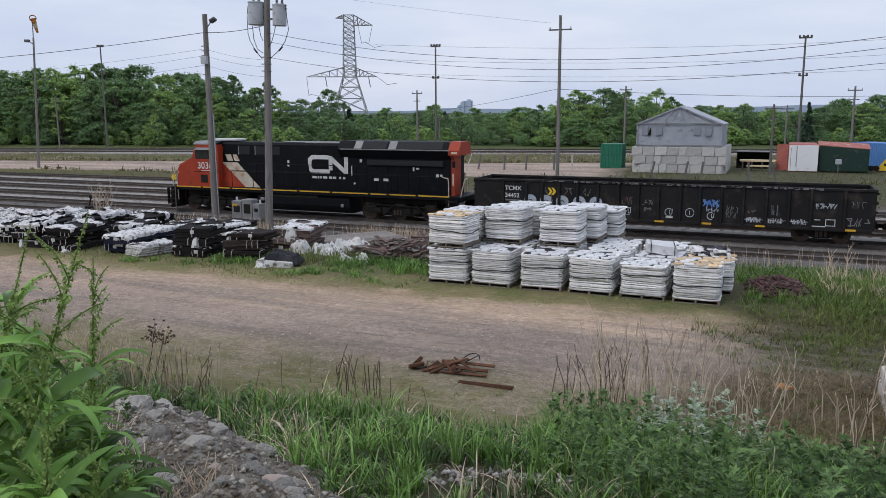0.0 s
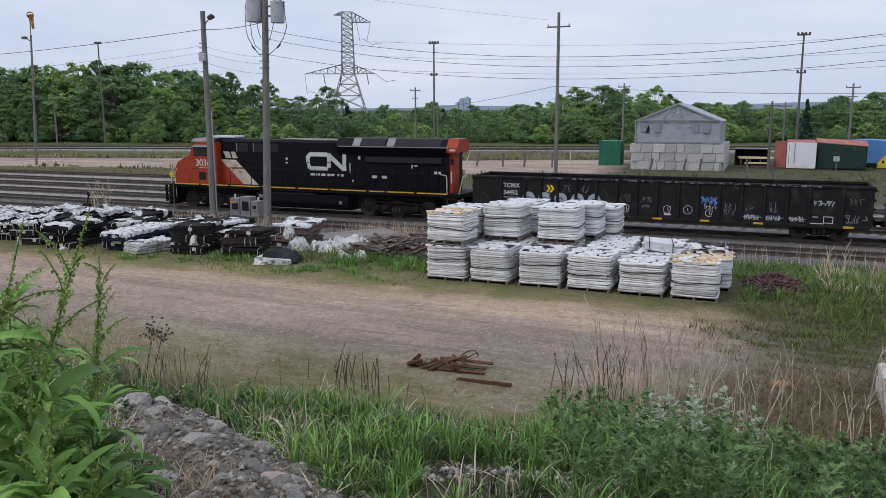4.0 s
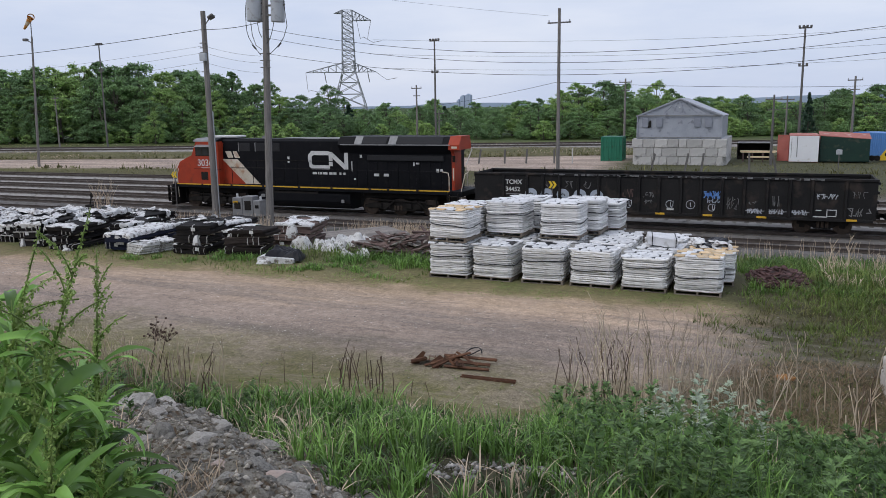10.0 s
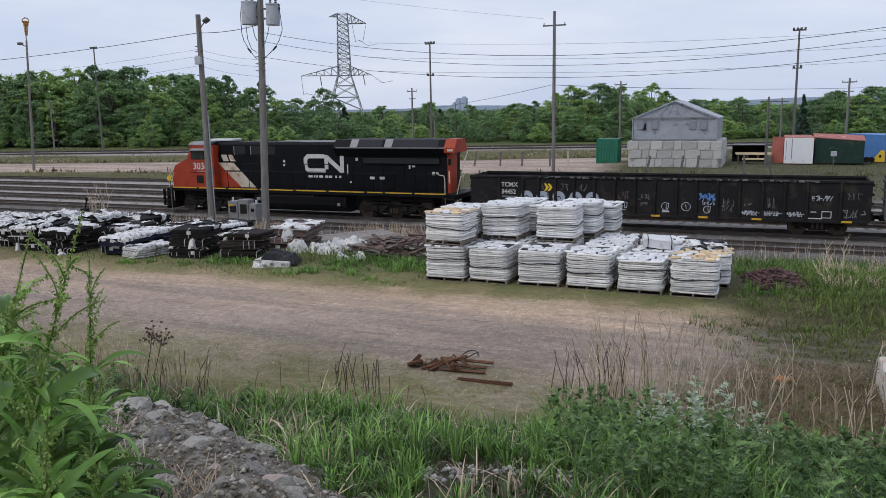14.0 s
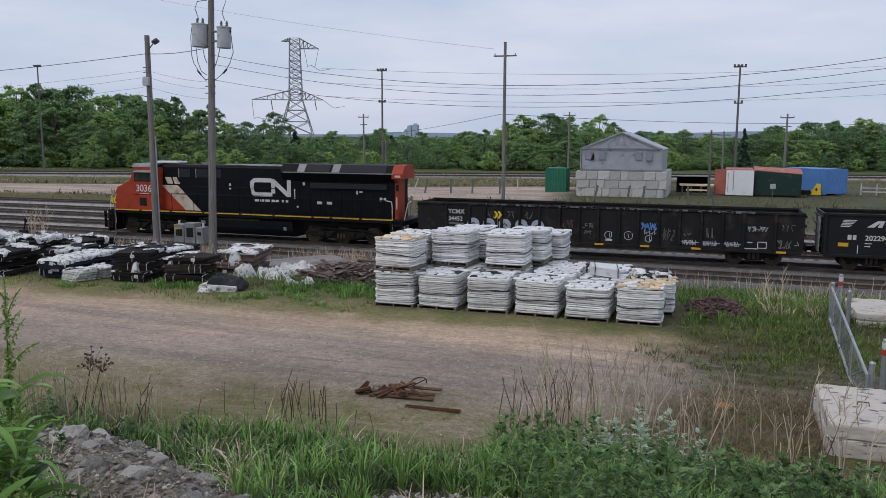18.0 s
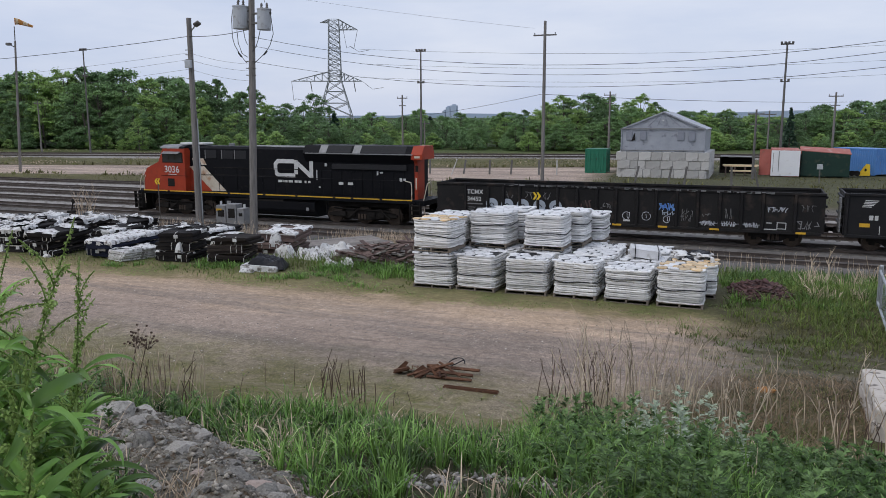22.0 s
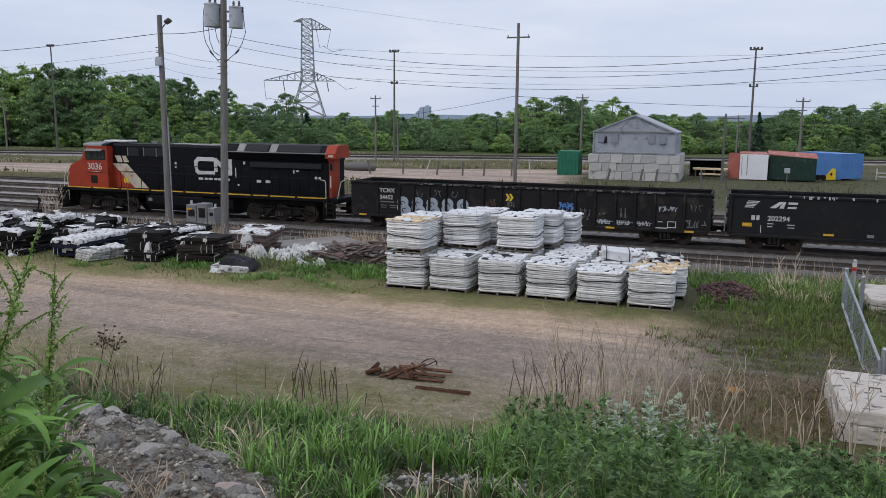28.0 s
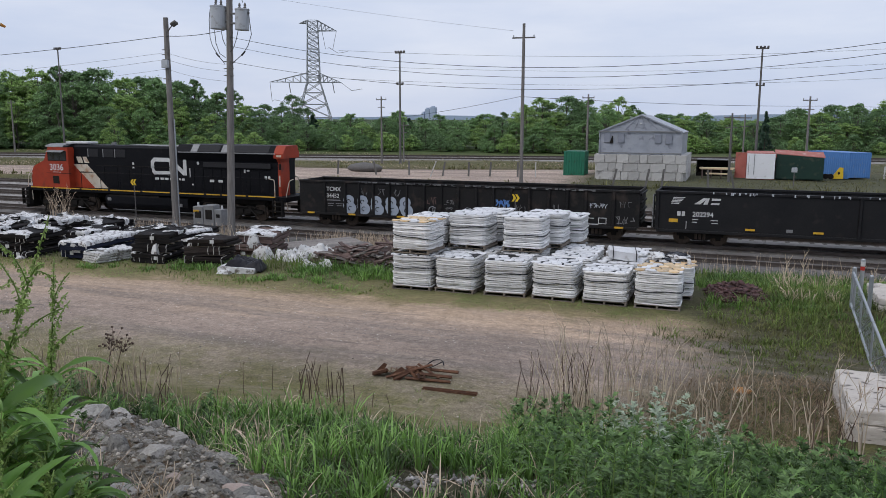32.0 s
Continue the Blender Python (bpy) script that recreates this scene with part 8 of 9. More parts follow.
tufts("rank_undergrowth", x, y, 12, rng.uniform(0.06, 0.26, len(x)), 0.016, M_RANK2, "dull olive weeds in rank grass", 1.3, 0.2)
x, y = scatter(12000, -2.2, 4.5, 11.0, 16.0, lambda x, y: (x < 0.33 * y + 1) & (x > -0.9 + 0.5 * np.sin(y * 1.7)) & patchy(x, y, 1.9, -0.9))
blades("dead_grass_mat", x, y, rng.uniform(0.05, 0.24, len(x)), rng.uniform(0.006, 0.012, len(x)), 1.7, M_LITTER, "matted dead brown straw")

x, y = scatter(1500, -0.9, 7.5, 21.4, 33.0, lambda x, y: (x < 0.33 * y) & (np.hypot((x - 0.22) / 0.85, (y - 24.1) / 1.3) > 1) & patchy(x, y, 1.7, -0.5) & ((x > -0.6) | (y > 24.5)))
tufts("rank_weeds", x, y, 16, rng.uniform(0.18, 0.5, len(x)) * (0.6 + 0.4 * smooth01(y, 21, 24)), 0.02, M_RANKW, "clumps of tall green weeds", 0.9, 0.18)
x, y = scatter(420, 1.2, 8.5, 23.5, 33.0, lambda x, y: (x < 0.33 * y) & patchy(x, y, 1.3, 0.5))
tufts("dry_clumps", x, y, 12, rng.uniform(0.3, 0.7, len(x)), 0.016, M_DRY, "pale dry stems among the weeds", 0.7, 0.15)

# weeds round the goods
x, y = scatter(46000, -38, -0.5, 20.0, 33.5, lambda x, y: patchy(x, y, 0.8, -0.3) & ((x < -9.6) | (y > 26.5)))
k = rng.random(len(x)) < np.where((x > -15) & (y < 27), 1.0, 0.45)
x, y = x[k], y[k]
blades("yard_weeds", x, y, rng.uniform(0.06, 0.34, len(x)) * np.where((x > -16) & (y > 22.2), 1.25, 0.5), rng.uniform(0.012, 0.03, len(x)), 0.6, M_RANK, "green weeds among stored goods")
x, y = scatter(900, -21, -9.2, 20.4, 23.4, lambda x, y: patchy(x, y, 1.3, 0.1) & (y > 20.7 + 0.6 * np.sin(x * 1.9)))
tufts("goods_grass", x, y, 12, rng.uniform(0.08, 0.3, len(x)), 0.022, M_GRASS, "green grass at the foot of stored goods", 0.9, 0.14)
x, y = scatter(700, -13.6, -9.5, 21.2, 27.4, lambda x, y: (y > 21.7 + 0.5 * np.sin(x * 2.3)) & patchy(x, y, 1.9, -0.7))
tufts("goods_grass", x, y, 14, rng.uniform(0.2, 0.45, len(x)), 0.022, M_GRASS, "lush green grass before scrap timber", 0.8, 0.16)
x, y = scatter(26000, -26, 0, 19.3, 22.2, lambda x, y: patchy(x, y, 1.5, 0.0))
blades("yard_moss", x, y, rng.uniform(0.015, 0.06, len(x)), rng.uniform(0.01, 0.02, len(x)), 0.9, M_SEED, "low moss and weeds at the road's edge")
x, y = scatter(9000, -40, 6, 33.8, 37.6, lambda x, y: patchy(x, y, 0.7, -0.2))
k = (x < -6) | (rng.random(len(x)) < 0.12)
x, y = x[k], y[k]
blades("trackside_straw", x, y, rng.uniform(0.25, 1.05, len(x)), rng.uniform(0.010, 0.022, len(x)), 0.25, M_DRY, "tall dry stalks beside the track")
x, y = scatter(9000, -40, 6, 32.0, 36.5, lambda x, y: patchy(x, y, 0.9, 0.2))
blades("trackside_weeds", x, y, rng.uniform(0.1, 0.4, len(x)), rng.uniform(0.02, 0.04, len(x)), 0.5, M_GRASS2, "low weeds beside the track")
# grass strips beyond the tracks
x, y = scatter(75000, -150, 30, 58, 128, lambda x, y: ((y - 0.28 * (x + 80) > 79.6) & (y - 0.3 * (x + 80) < 128) | (x > -15) & (y > 74) | (y - 0.12 * (x + 80) < 65.2) & (y > 62.4 + 0.03 * (x + 60))) & patchy(x, y, 0.35, -0.5))
blades("far_grass", x, y, rng.uniform(0.05, 0.26, len(x)), rng.uniform(0.03, 0.07, len(x)), 0.9, M_RANK2, "rough grass beyond the tracks")
x, y = scatter(16000, -150, 30, 62, 128, lambda x, y: (y - 0.28 * (x + 80) > 80.5) & (y - 0.3 * (x + 80) < 126) & patchy(x, y, 0.25, 0.3))
blades("far_dry_grass", x, y, rng.uniform(0.1, 0.35, len(x)), rng.uniform(0.04, 0.09, len(x)), 0.7, M_DRY, "dry grass beyond the tracks")
x, y = scatter(9000, -150, 20, 56, 100, lambda x, y: (np.abs(y - 0.28 * (x + 80) - 80.1) < 0.9) | (np.abs(y - 0.12 * (x + 80) - 64.6) < 0.9) & (y > 61))
k = patchy(x, y, 0.5, -0.3)
x, y = x[k], y[k]
tufts("roadside_scrub", x, y, 5, rng.uniform(0.25, 0.75, len(x)), 0.11, M_RANK2, "low dark scrub along the dirt road", 0.8, 0.3)


def stone_kind(seed, detail=2, flat=0.7):
    """A broken stone: a ball cut by random planes, with a rough skin."""
    q = random.Random(seed + 90)
    cuts = [(Vector((q.gauss(0, 1), q.gauss(0, 1), q.gauss(0, 1))).normalized(), q.uniform(0.42, 0.74)) for _ in range(13)]
    off = Vector((seed * 3.7, seed, 0))
    bm = bmesh.new()
    bmesh.ops.create_icosphere(bm, subdivisions=detail, radius=1.0)
    m = Mesh()
    vs = []
    for v in bm.verts:
        d = v.co.normalized()
        r = min([1.0] + [c / d.dot(n) for n, c in cuts if d.dot(n) > 0.3])
        r *= 1.15 + 0.07 * noise.noise(d * 2.3 + off) + 0.06 * noise.noise(d * 7 + off)
        vs.append((d.x * r * 0.62, d.y * r * 0.52, d.z * r * 0.55 * flat))
    m.put(vs, [tuple(v.index for v in f.verts) for f in bm.faces])
    bm.free()
    return m


# rubble ridge
def ridge_top(x, y):
    return ground_z(x, y) + 0.22 * (1 - smooth01(ridge_distance(x, y), 0.0, 0.85))


heap = thing("rubble_ridge", pose(0, 0, 0), "ridge of broken stone, concrete and soil on the bank", "rubble")
NX, NY = 300, 230
gx, gy = np.meshgrid(np.linspace(-8.2, -1.6, NX), np.linspace(2.7, 8.0, NY))
dd = ridge_distance(gx, gy)
clods = np.zeros_like(gx)
for j, i in np.argwhere(dd < 1.0):
    q = Vector((gx[j, i], gy[j, i], 0))
    clods[j, i] = 0.09 * noise.fractal(q * 2.6, 1.0, 2.1, 3) + 0.08 * abs(noise.noise(q * 7)) + 0.04 * abs(noise.noise(q * 16)) + 0.02 * noise.noise(q * 30) - 0.01
zz = ridge_top(gx, gy) + clods * (1 - smooth01(dd, 0.75, 1.0))
zz = np.where(dd < 1.0, zz, ground_z(gx, gy) - 0.1)
i = (np.arange(NY - 1)[:, None] * NX + np.arange(NX - 1)[None]).ravel()
part("soil", soup("soil", np.stack([gx, gy, zz], -1).reshape(-1, 3), np.stack([i, i + 1, i + NX + 1, i + NX], -1), M_SOIL, False), M_SOIL, heap)


def ridge_face(x, y):
    """Height of the rubble's broken surface."""
    return float(zz[min(NY - 1, max(0, round((y - 2.7) / 5.3 * (NY - 1)))), min(NX - 1, max(0, round((x + 8.2) / 6.6 * (NX - 1))))])


stone_meshes = [stone_kind(q, 2, 0.6).data("stone", M_STONE) for q in range(8)]
boulder_meshes = [stone_kind(q + 20, 3, 0.7).data("stone", M_STONE_L) for q in range(6)]
rs = random.Random(31)
made = 0
while made < 285:
    k = rs.randrange(len(RIDGE) - 1)
    f = rs.random()
    x = RIDGE[k][0] + (RIDGE[k + 1][0] - RIDGE[k][0]) * f + rs.gauss(0, 0.36)
    y = RIDGE[k][1] + (RIDGE[k + 1][1] - RIDGE[k][1]) * f + rs.gauss(0, 0.36)
    if float(ridge_distance(np.array(x), np.array(y))) > 0.9:
        continue
    s = min(0.22, 0.05 + 0.045 * rs.expovariate(1.0))
    part("stone", stone_meshes[made % 8], rs.choice((M_STONE, M_STONE, M_STONE, M_STONE, M_STONE_L)), heap, at=pose(x, y, ridge_face(x, y) - s * 0.02, rs.uniform(-25, 25), rs.uniform(-25, 25), rs.uniform(0, 360)) @ Matrix.Diagonal((s, s * rs.uniform(0.8, 1.3), s * rs.uniform(0.7, 1.1), 1)))
    made += 1
for n, (x, y, s, m, spin) in enumerate(((-4.29, 4.86, 0.30, M_STONE_L, 20), (-6.25, 6.16, 0.40, M_STONE, 60), (-6.41, 6.7, 0.34, M_STONE_L, 10), (-3.17, 4.41, 0.30, M_STONE_P, 40), (-4.79, 4.81, 0.22, M_STONE_L, 0), (-4.72, 4.95, 0.24, M_STONE, 140), (-3.63, 4.32, 0.15, M_STONE_P, 100), (-4.85, 5.83, 0.26, M_STONE_L, 160), (-3.99, 5.33, 0.24, M_STONE, 30), (-3.46, 5.12, 0.2, M_STONE, 30), (-5.5, 5.7, 0.25, M_STONE_L, 75), (-2.9, 4.2, 0.16, M_STONE_L, 15), (-3.3, 4.02, 0.18, M_STONE, 115))):
    part("stone", boulder_meshes[n % 6], m, heap, "pale pink boulder" if m is M_STONE_P else "large pale stone", at=pose(x, y, ridge_face(x, y) + s * 0.04, 8, -6, spin) @ Matrix.Diagonal((s * 0.9, s * 0.8, s * 0.8, 1)))


def pebbles(name, x, y, size, mat, label, z=None):
    """Loose grit: small eight-sided stones, joined."""
    n = len(x)
    z = ground_z(x, y) if z is None else z
    base = np.array([(1, 0, 0), (0, 1, 0), (-1, 0, 0), (0, -1, 0), (0, 0, 0.7), (0, 0, -0.5)], float)
    a = rng.uniform(0, 6.28, n)
    r = np.stack([np.stack([np.cos(a), -np.sin(a), 0 * a], -1), np.stack([np.sin(a), np.cos(a), 0 * a], -1), np.stack([0 * a, 0 * a, 1 + 0 * a], -1)], 1)
    v = base[None] * rng.uniform(0.6, 1.2, (n, 6, 1)) * size[:, None, None]
    v = np.einsum("nij,nkj->nki", r, v) + np.stack([x, y, z + size * 0.25], -1)[:, None]
    f0 = np.array([(0, 1, 4), (1, 2, 4), (2, 3, 4), (3, 0, 4), (1, 0, 5), (2, 1, 5), (3, 2, 5), (0, 3, 5)])
    f = (f0[None] + (np.arange(n) * 6)[:, None, None]).reshape(-1, 3)
    return solid(name, soup(name, v.reshape(-1, 3), f, mat), mat, label, "gravel", kind="stuff")


x, y = scatter(26000, -9, -1, 2.6, 8.8)
k = ridge_distance(x, y) < 0.8
x, y = x[k], y[k]
pebbles("rubble_grit", x, y, rng.uniform(0.004, 0.016, len(x)) * rng.choice([0.8, 1.2, 2.4], len(x)), M_GRIT, "small broken stone on the rubble ridge", np.array([ridge_face(a, b) for a, b in zip(x, y)]))
x, y = scatter(26000, -30, 2, 11.5, 20.5)
k = rng.random(len(x)) < (np.exp(-((y - 15.5) / 2.8) ** 2) + 0.15) * (0.15 + 0.5 * patchy(x, y, 0.7, 0.1))
x, y = x[k], y[k]
pebbles("road_gravel", x, y, rng.uniform(0.004, 0.014, len(x)) * rng.choice([0.8, 0.8, 1.1, 1.8], len(x)), M_PEBBLE, "loose gravel on the yard road")
x, y = scatter(30000, -60, 16, 33.5, 38.5, lambda x, y: x < 0.4 * y)
pebbles("track_gravel", x, y, rng.uniform(0.02, 0.05, len(x)), M_BALLAST, "loose grey ballast beside the track")
x, y = scatter(4600, -3.2, -0.7, 5.4, 8.2, lambda x, y: rubble_patch(x, y) & patchy(x, y, 3.7, -0.6))
pebbles("bank_rubble", x, y, rng.uniform(0.004, 0.018, len(x)) * rng.choice([0.5, 0.8, 1, 2.6], len(x)), M_PATCH, "patch of pale broken stone in the grass", ground_z(x, y) + 0.02)



# stalks
def stalks(name, n, x0, x1, y0, y1, h0, h1, mat, label, branch=0.5, thick=0.006, keep=None):
    """Dead upright stems that fork and fork again towards their tops."""
    m = Mesh()

    def limb(a, way, length, r, left):
        kink = way + Vector((rs.gauss(0, 0.14), rs.gauss(0, 0.14), 0))
        b = a + way * (length * 0.5)
        c = b + kink.normalized() * (length * 0.5)
        m.pipe([tuple(a), tuple(b), tuple(c)], r, 4)
        if left and rs.random() < branch:
            for _ in range(rs.choice((2, 2, 3))):
                q = rs.uniform(0, 6.28)
                out = (way + Vector((math.cos(q), math.sin(q), 0)) * rs.uniform(0.25, 0.65)).normalized()
                limb(c, out, length * rs.uniform(0.28, 0.5), r * 0.62, left - 1)
        elif left and rs.random() < 0.5:
            limb(c, kink.normalized(), length * 0.4, r * 0.6, 0)

    for _ in range(n):
        x, y = rs.uniform(x0, x1), rs.uniform(y0, y1)
        h = rs.uniform(h0, h1)
        way = Vector((rs.gauss(0, 0.1), rs.gauss(0, 0.1), 1)).normalized()
        limb(Vector((x, y, gz(x, y) - 0.03)), way, h * 0.68, thick, 2)
    return solid(name, m, mat, label, "dead plant", kind="stuff")


stalks("straw_stalks", 100, -2.9, -0.7, 11.9, 13.8, 0.8, 1.75, M_PALESTALK, "tall bleached dead stalks", 0.55, 0.0068)
stalks("brown_stalks", 20, -3.2, -1.9, 12.0, 13.2, 0.9, 1.6, M_STALK, "tall brown dead stalks", 0.2, 0.007)
stalks("straw_stalks", 64, -0.9, 2.4, 11.4, 14.2, 0.5, 1.3, M_PALESTALK, "bleached dead stalks with forked tops", 0.85, 0.008)
stalks("brown_stalks", 16, -6.4, -5.5, 10.0, 11.0, 0.5, 0.95, M_STALK, "upright brown dead stalks", 0.3, 0.008)
stalks("brown_stalks", 14, -7.4, -4.4, 9.6, 11.6, 0.25, 0.55, M_STALK, "short brown dead stalks", 0.2, 0.006)
stalks("brown_stalks", 12, -8.6, -7.2, 8.2, 9.2, 0.5, 0.9, M_STALK, "upright brown dead stalks", 0.2, 0.007)
stalks("straw_stalks", 120, -10.2, -7.6, 7.4, 9.4, 0.35, 0.9, M_DRY, "bleached dead stalks", 0.4, 0.007)
stalks("pale_shrub", 26, -38.6, -37.0, 35.5, 36.4, 1.2, 2.6, M_DRY, "bare pale shrub beside the track", 0.95, 0.016)
stalks("pale_stalks", 60, -30.5, -12.0, 33.6, 36.5, 0.5, 1.2, M_DRY, "dry pale stalks beside the track", 0.4, 0.012)
stalks("pale_stalks", 40, 1.5, 9.0, 27.0, 33.0, 0.5, 1.3, M_DRY, "dry pale stalks in the grass", 0.7, 0.012)
stalks("brown_stalks", 10, 1.0, 2.6, 11.0, 12.0, 0.7, 1.2, M_STALK, "brown dead stems before the block", 0.4, 0.007)
seed = Mesh()
for _ in range(3):
    x, y = rs.uniform(-8.8, -8.5), rs.uniform(8.7, 9.0)
    z = gz(x, y)
    tip = (x + rs.uniform(0.1, 0.5), y + 0.1, z + rs.uniform(0.66, 0.86))
    seed.tube((x, y, z), tip, 0.008, 0.005, 4)
    for _ in range(13):
        q = Vector(tip) + Vector((rs.gauss(0, 0.09), rs.gauss(0, 0.09), rs.gauss(0, 0.09)))
        seed.tube((tip[0], tip[1], tip[2] - 0.12), tuple(q), 0.003, 0.003, 3)
        seed.box(q.x - 0.012, q.x + 0.012, q.y - 0.012, q.y + 0.012, q.z - 0.012, q.z + 0.012)
solid("seed_head_plant", seed, M_STALK, "dark brown dead plant with seed heads", "dead plant")
drystem = Mesh()
for bx, by in ((-3.54, 3.82), (-3.46, 3.98), (-3.7, 4.12), (-3.85, 3.9)):
    for _ in range(16):
        x, y = bx + rs.gauss(0, 0.09), by + rs.gauss(0, 0.09)
        z = float(ridge_top(np.array(x), np.array(y)))
        drystem.tube((x, y, z - 0.05), (x + rs.gauss(0, 0.08), y + rs.gauss(0, 0.08), z + rs.uniform(0.03, 0.18)), 0.006, 0.003, 4)
solid("dry_stems", drystem, M_DRY, "broken dry stems on the rubble", "dead plant", kind="stuff")


# grass standing among the leafy weeds
x, y = scatter(520, -3.0, 3.0, 6.4, 10.6, lambda x, y: (x > -0.28 * y) & (x < 0.3 * y) & (y < 9.9 + 0.8 * np.sin(x * 2.1)) & ~rubble_patch(x, y))
k = x < 0.02 * y
tufts("bank_grass", x[k], y[k], 13, rng.uniform(0.35, 0.72, k.sum()), 0.014, M_GRASS, "tall green grass among leafy weeds", 0.8, 0.07)
tufts("dark_bank_grass", x[~k], y[~k], 18, rng.uniform(0.25, 0.5, (~k).sum()), 0.016, M_MUG2, "dark green grass among leafy weeds", 0.9, 0.1)


# leafy weeds (mugwort-like): stems with divided leaves
def leaf_rows(p, way, nrm, length, width):
    """One bent leaf of four quads; returns corner rows."""
    side = np.cross(way, nrm)
    out = []
    for f, w, drop in ((0, 0.12, 0), (0.3, 0.9, 0.0), (0.65, 0.8, -0.06), (1.0, 0.05, -0.22)):
        c = p + way * length * f + nrm * length * drop
        out += [c - side * width * 0.5 * w, c + side * width * 0.5 * w]
    return out


def weed(seed, h, leaves, length, width, mat, lobes=2, stem=0.006, spread=0.55):
    r = np.random.default_rng(seed)
    v = []
    for q in range(leaves):
        f = r.uniform(0.08, 1.0) ** 0.8
        a = r.uniform(0, 6.28)
        base = np.array([0.02 * math.sin(3 * f), 0.02 * math.cos(2 * f), h * f])
        up = r.uniform(0.1, 0.7) + 0.5 * f
        way = np.array([math.cos(a), math.sin(a), up])
        way /= np.linalg.norm(way)
        nrm = np.cross(np.cross(way, [0, 0, 1.0]), way)
        nrm /= np.linalg.norm(nrm)
        L = length * (1.15 - 0.65 * f) * r.uniform(0.7, 1.2)
        v += leaf_rows(base, way, nrm, L, width * (1.1 - 0.5 * f))
        for s in range(lobes):
            for sg in (-1, 1):
                w2 = way + sg * np.cross(way, nrm) * r.uniform(0.6, 1.0)
                w2 /= np.linalg.norm(w2)
                v += leaf_rows(base + way * L * (0.3 + 0.3 * s), w2, nrm, L * 0.5, width * 0.6)
    v = np.array(v)
    n = len(v) // 8
    b = np.arange(n)[:, None] * 8
    f = np.concatenate([b + np.array([0, 1, 3, 2]), b + np.array([2, 3, 5, 4]), b + np.array([4, 5, 7, 6])], 0)
    return soup("leaves", v, f, mat)


weed_leaves = [weed(q, 0.85, 26, 0.20, 0.052, M_MUG if q % 2 else M_MUG2, 1 + q % 2) for q in range(6)] + [weed(40, 0.98, 34, 0.17, 0.048, M_SILVER, 1)]
low_leaves = [weed(q + 20, 0.36, 34, 0.14, 0.03, M_MUG2 if q % 2 else M_MUG, 1) for q in range(4)]
stem_mesh = Mesh().tube((0, 0, -0.03), (0.02, 0.02, 0.72), 0.006, 0.003, 5).data("stem", M_SEED)
low_stem = Mesh().tube((0, 0, -0.03), (0.01, 0.01, 0.26), 0.005, 0.003, 5).data("stem", M_SEED)


def weed_plant(x, y, s, kind, label, low=False, name="leafy_weed"):
    t = thing(name, pose(x, y, gz(x, y), rs.uniform(-7, 7), rs.uniform(-7, 7), rs.uniform(0, 360)), label, "weed", "weeds on the bank")
    t.scale = (s, s, s)
    part("stem", low_stem if low else stem_mesh, M_SEED, t)
    me = (low_leaves if low else weed_leaves)[kind]
    part("leaves", me, me.materials[0], t)
    return t


for _ in range(125):
    y = rs.uniform(6.2, 10.9)
    x = y * rs.uniform(-0.275, 0.0)
    if x > -0.1 * y and y > 9.8 or bool(rubble_patch(np.array(x), np.array(y))):
        continue
    weed_plant(x, y, rs.uniform(0.5, 0.95), rs.randrange(6), "bushy grey-green leafy weed on the bank")
for k in range(17):
    y = rs.uniform(8.4, 9.9)
    weed_plant(y * (-0.135 + 0.0085 * k + rs.uniform(-0.01, 0.01)), y, rs.uniform(0.68, 0.85) + (0.25 if k in (4, 6, 8, 9, 12) else 0), 6, "tall silvery-leaved weed on the bank")
for _ in range(190):
    y = rs.uniform(6.4, 12.3)
    x = y * rs.uniform(-0.06, 0.31)
    if y > 10.2 + 8 * max(0, x / y - 0.1):
        continue
    weed_plant(x, y, rs.uniform(0.8, 1.5), rs.randrange(4), "low dark green leafy weed on the bank", True)
for _ in range(45):
    x, y = rs.uniform(-9.5, -5.8), rs.uniform(5.2, 8.8)
    if y < -0.62 * x + 1.2 or y > -0.62 * x + 4.6:
        continue
    weed_plant(x, y, rs.uniform(0.5, 1.1), rs.randrange(4), "low green leafy weed on the bank", True)


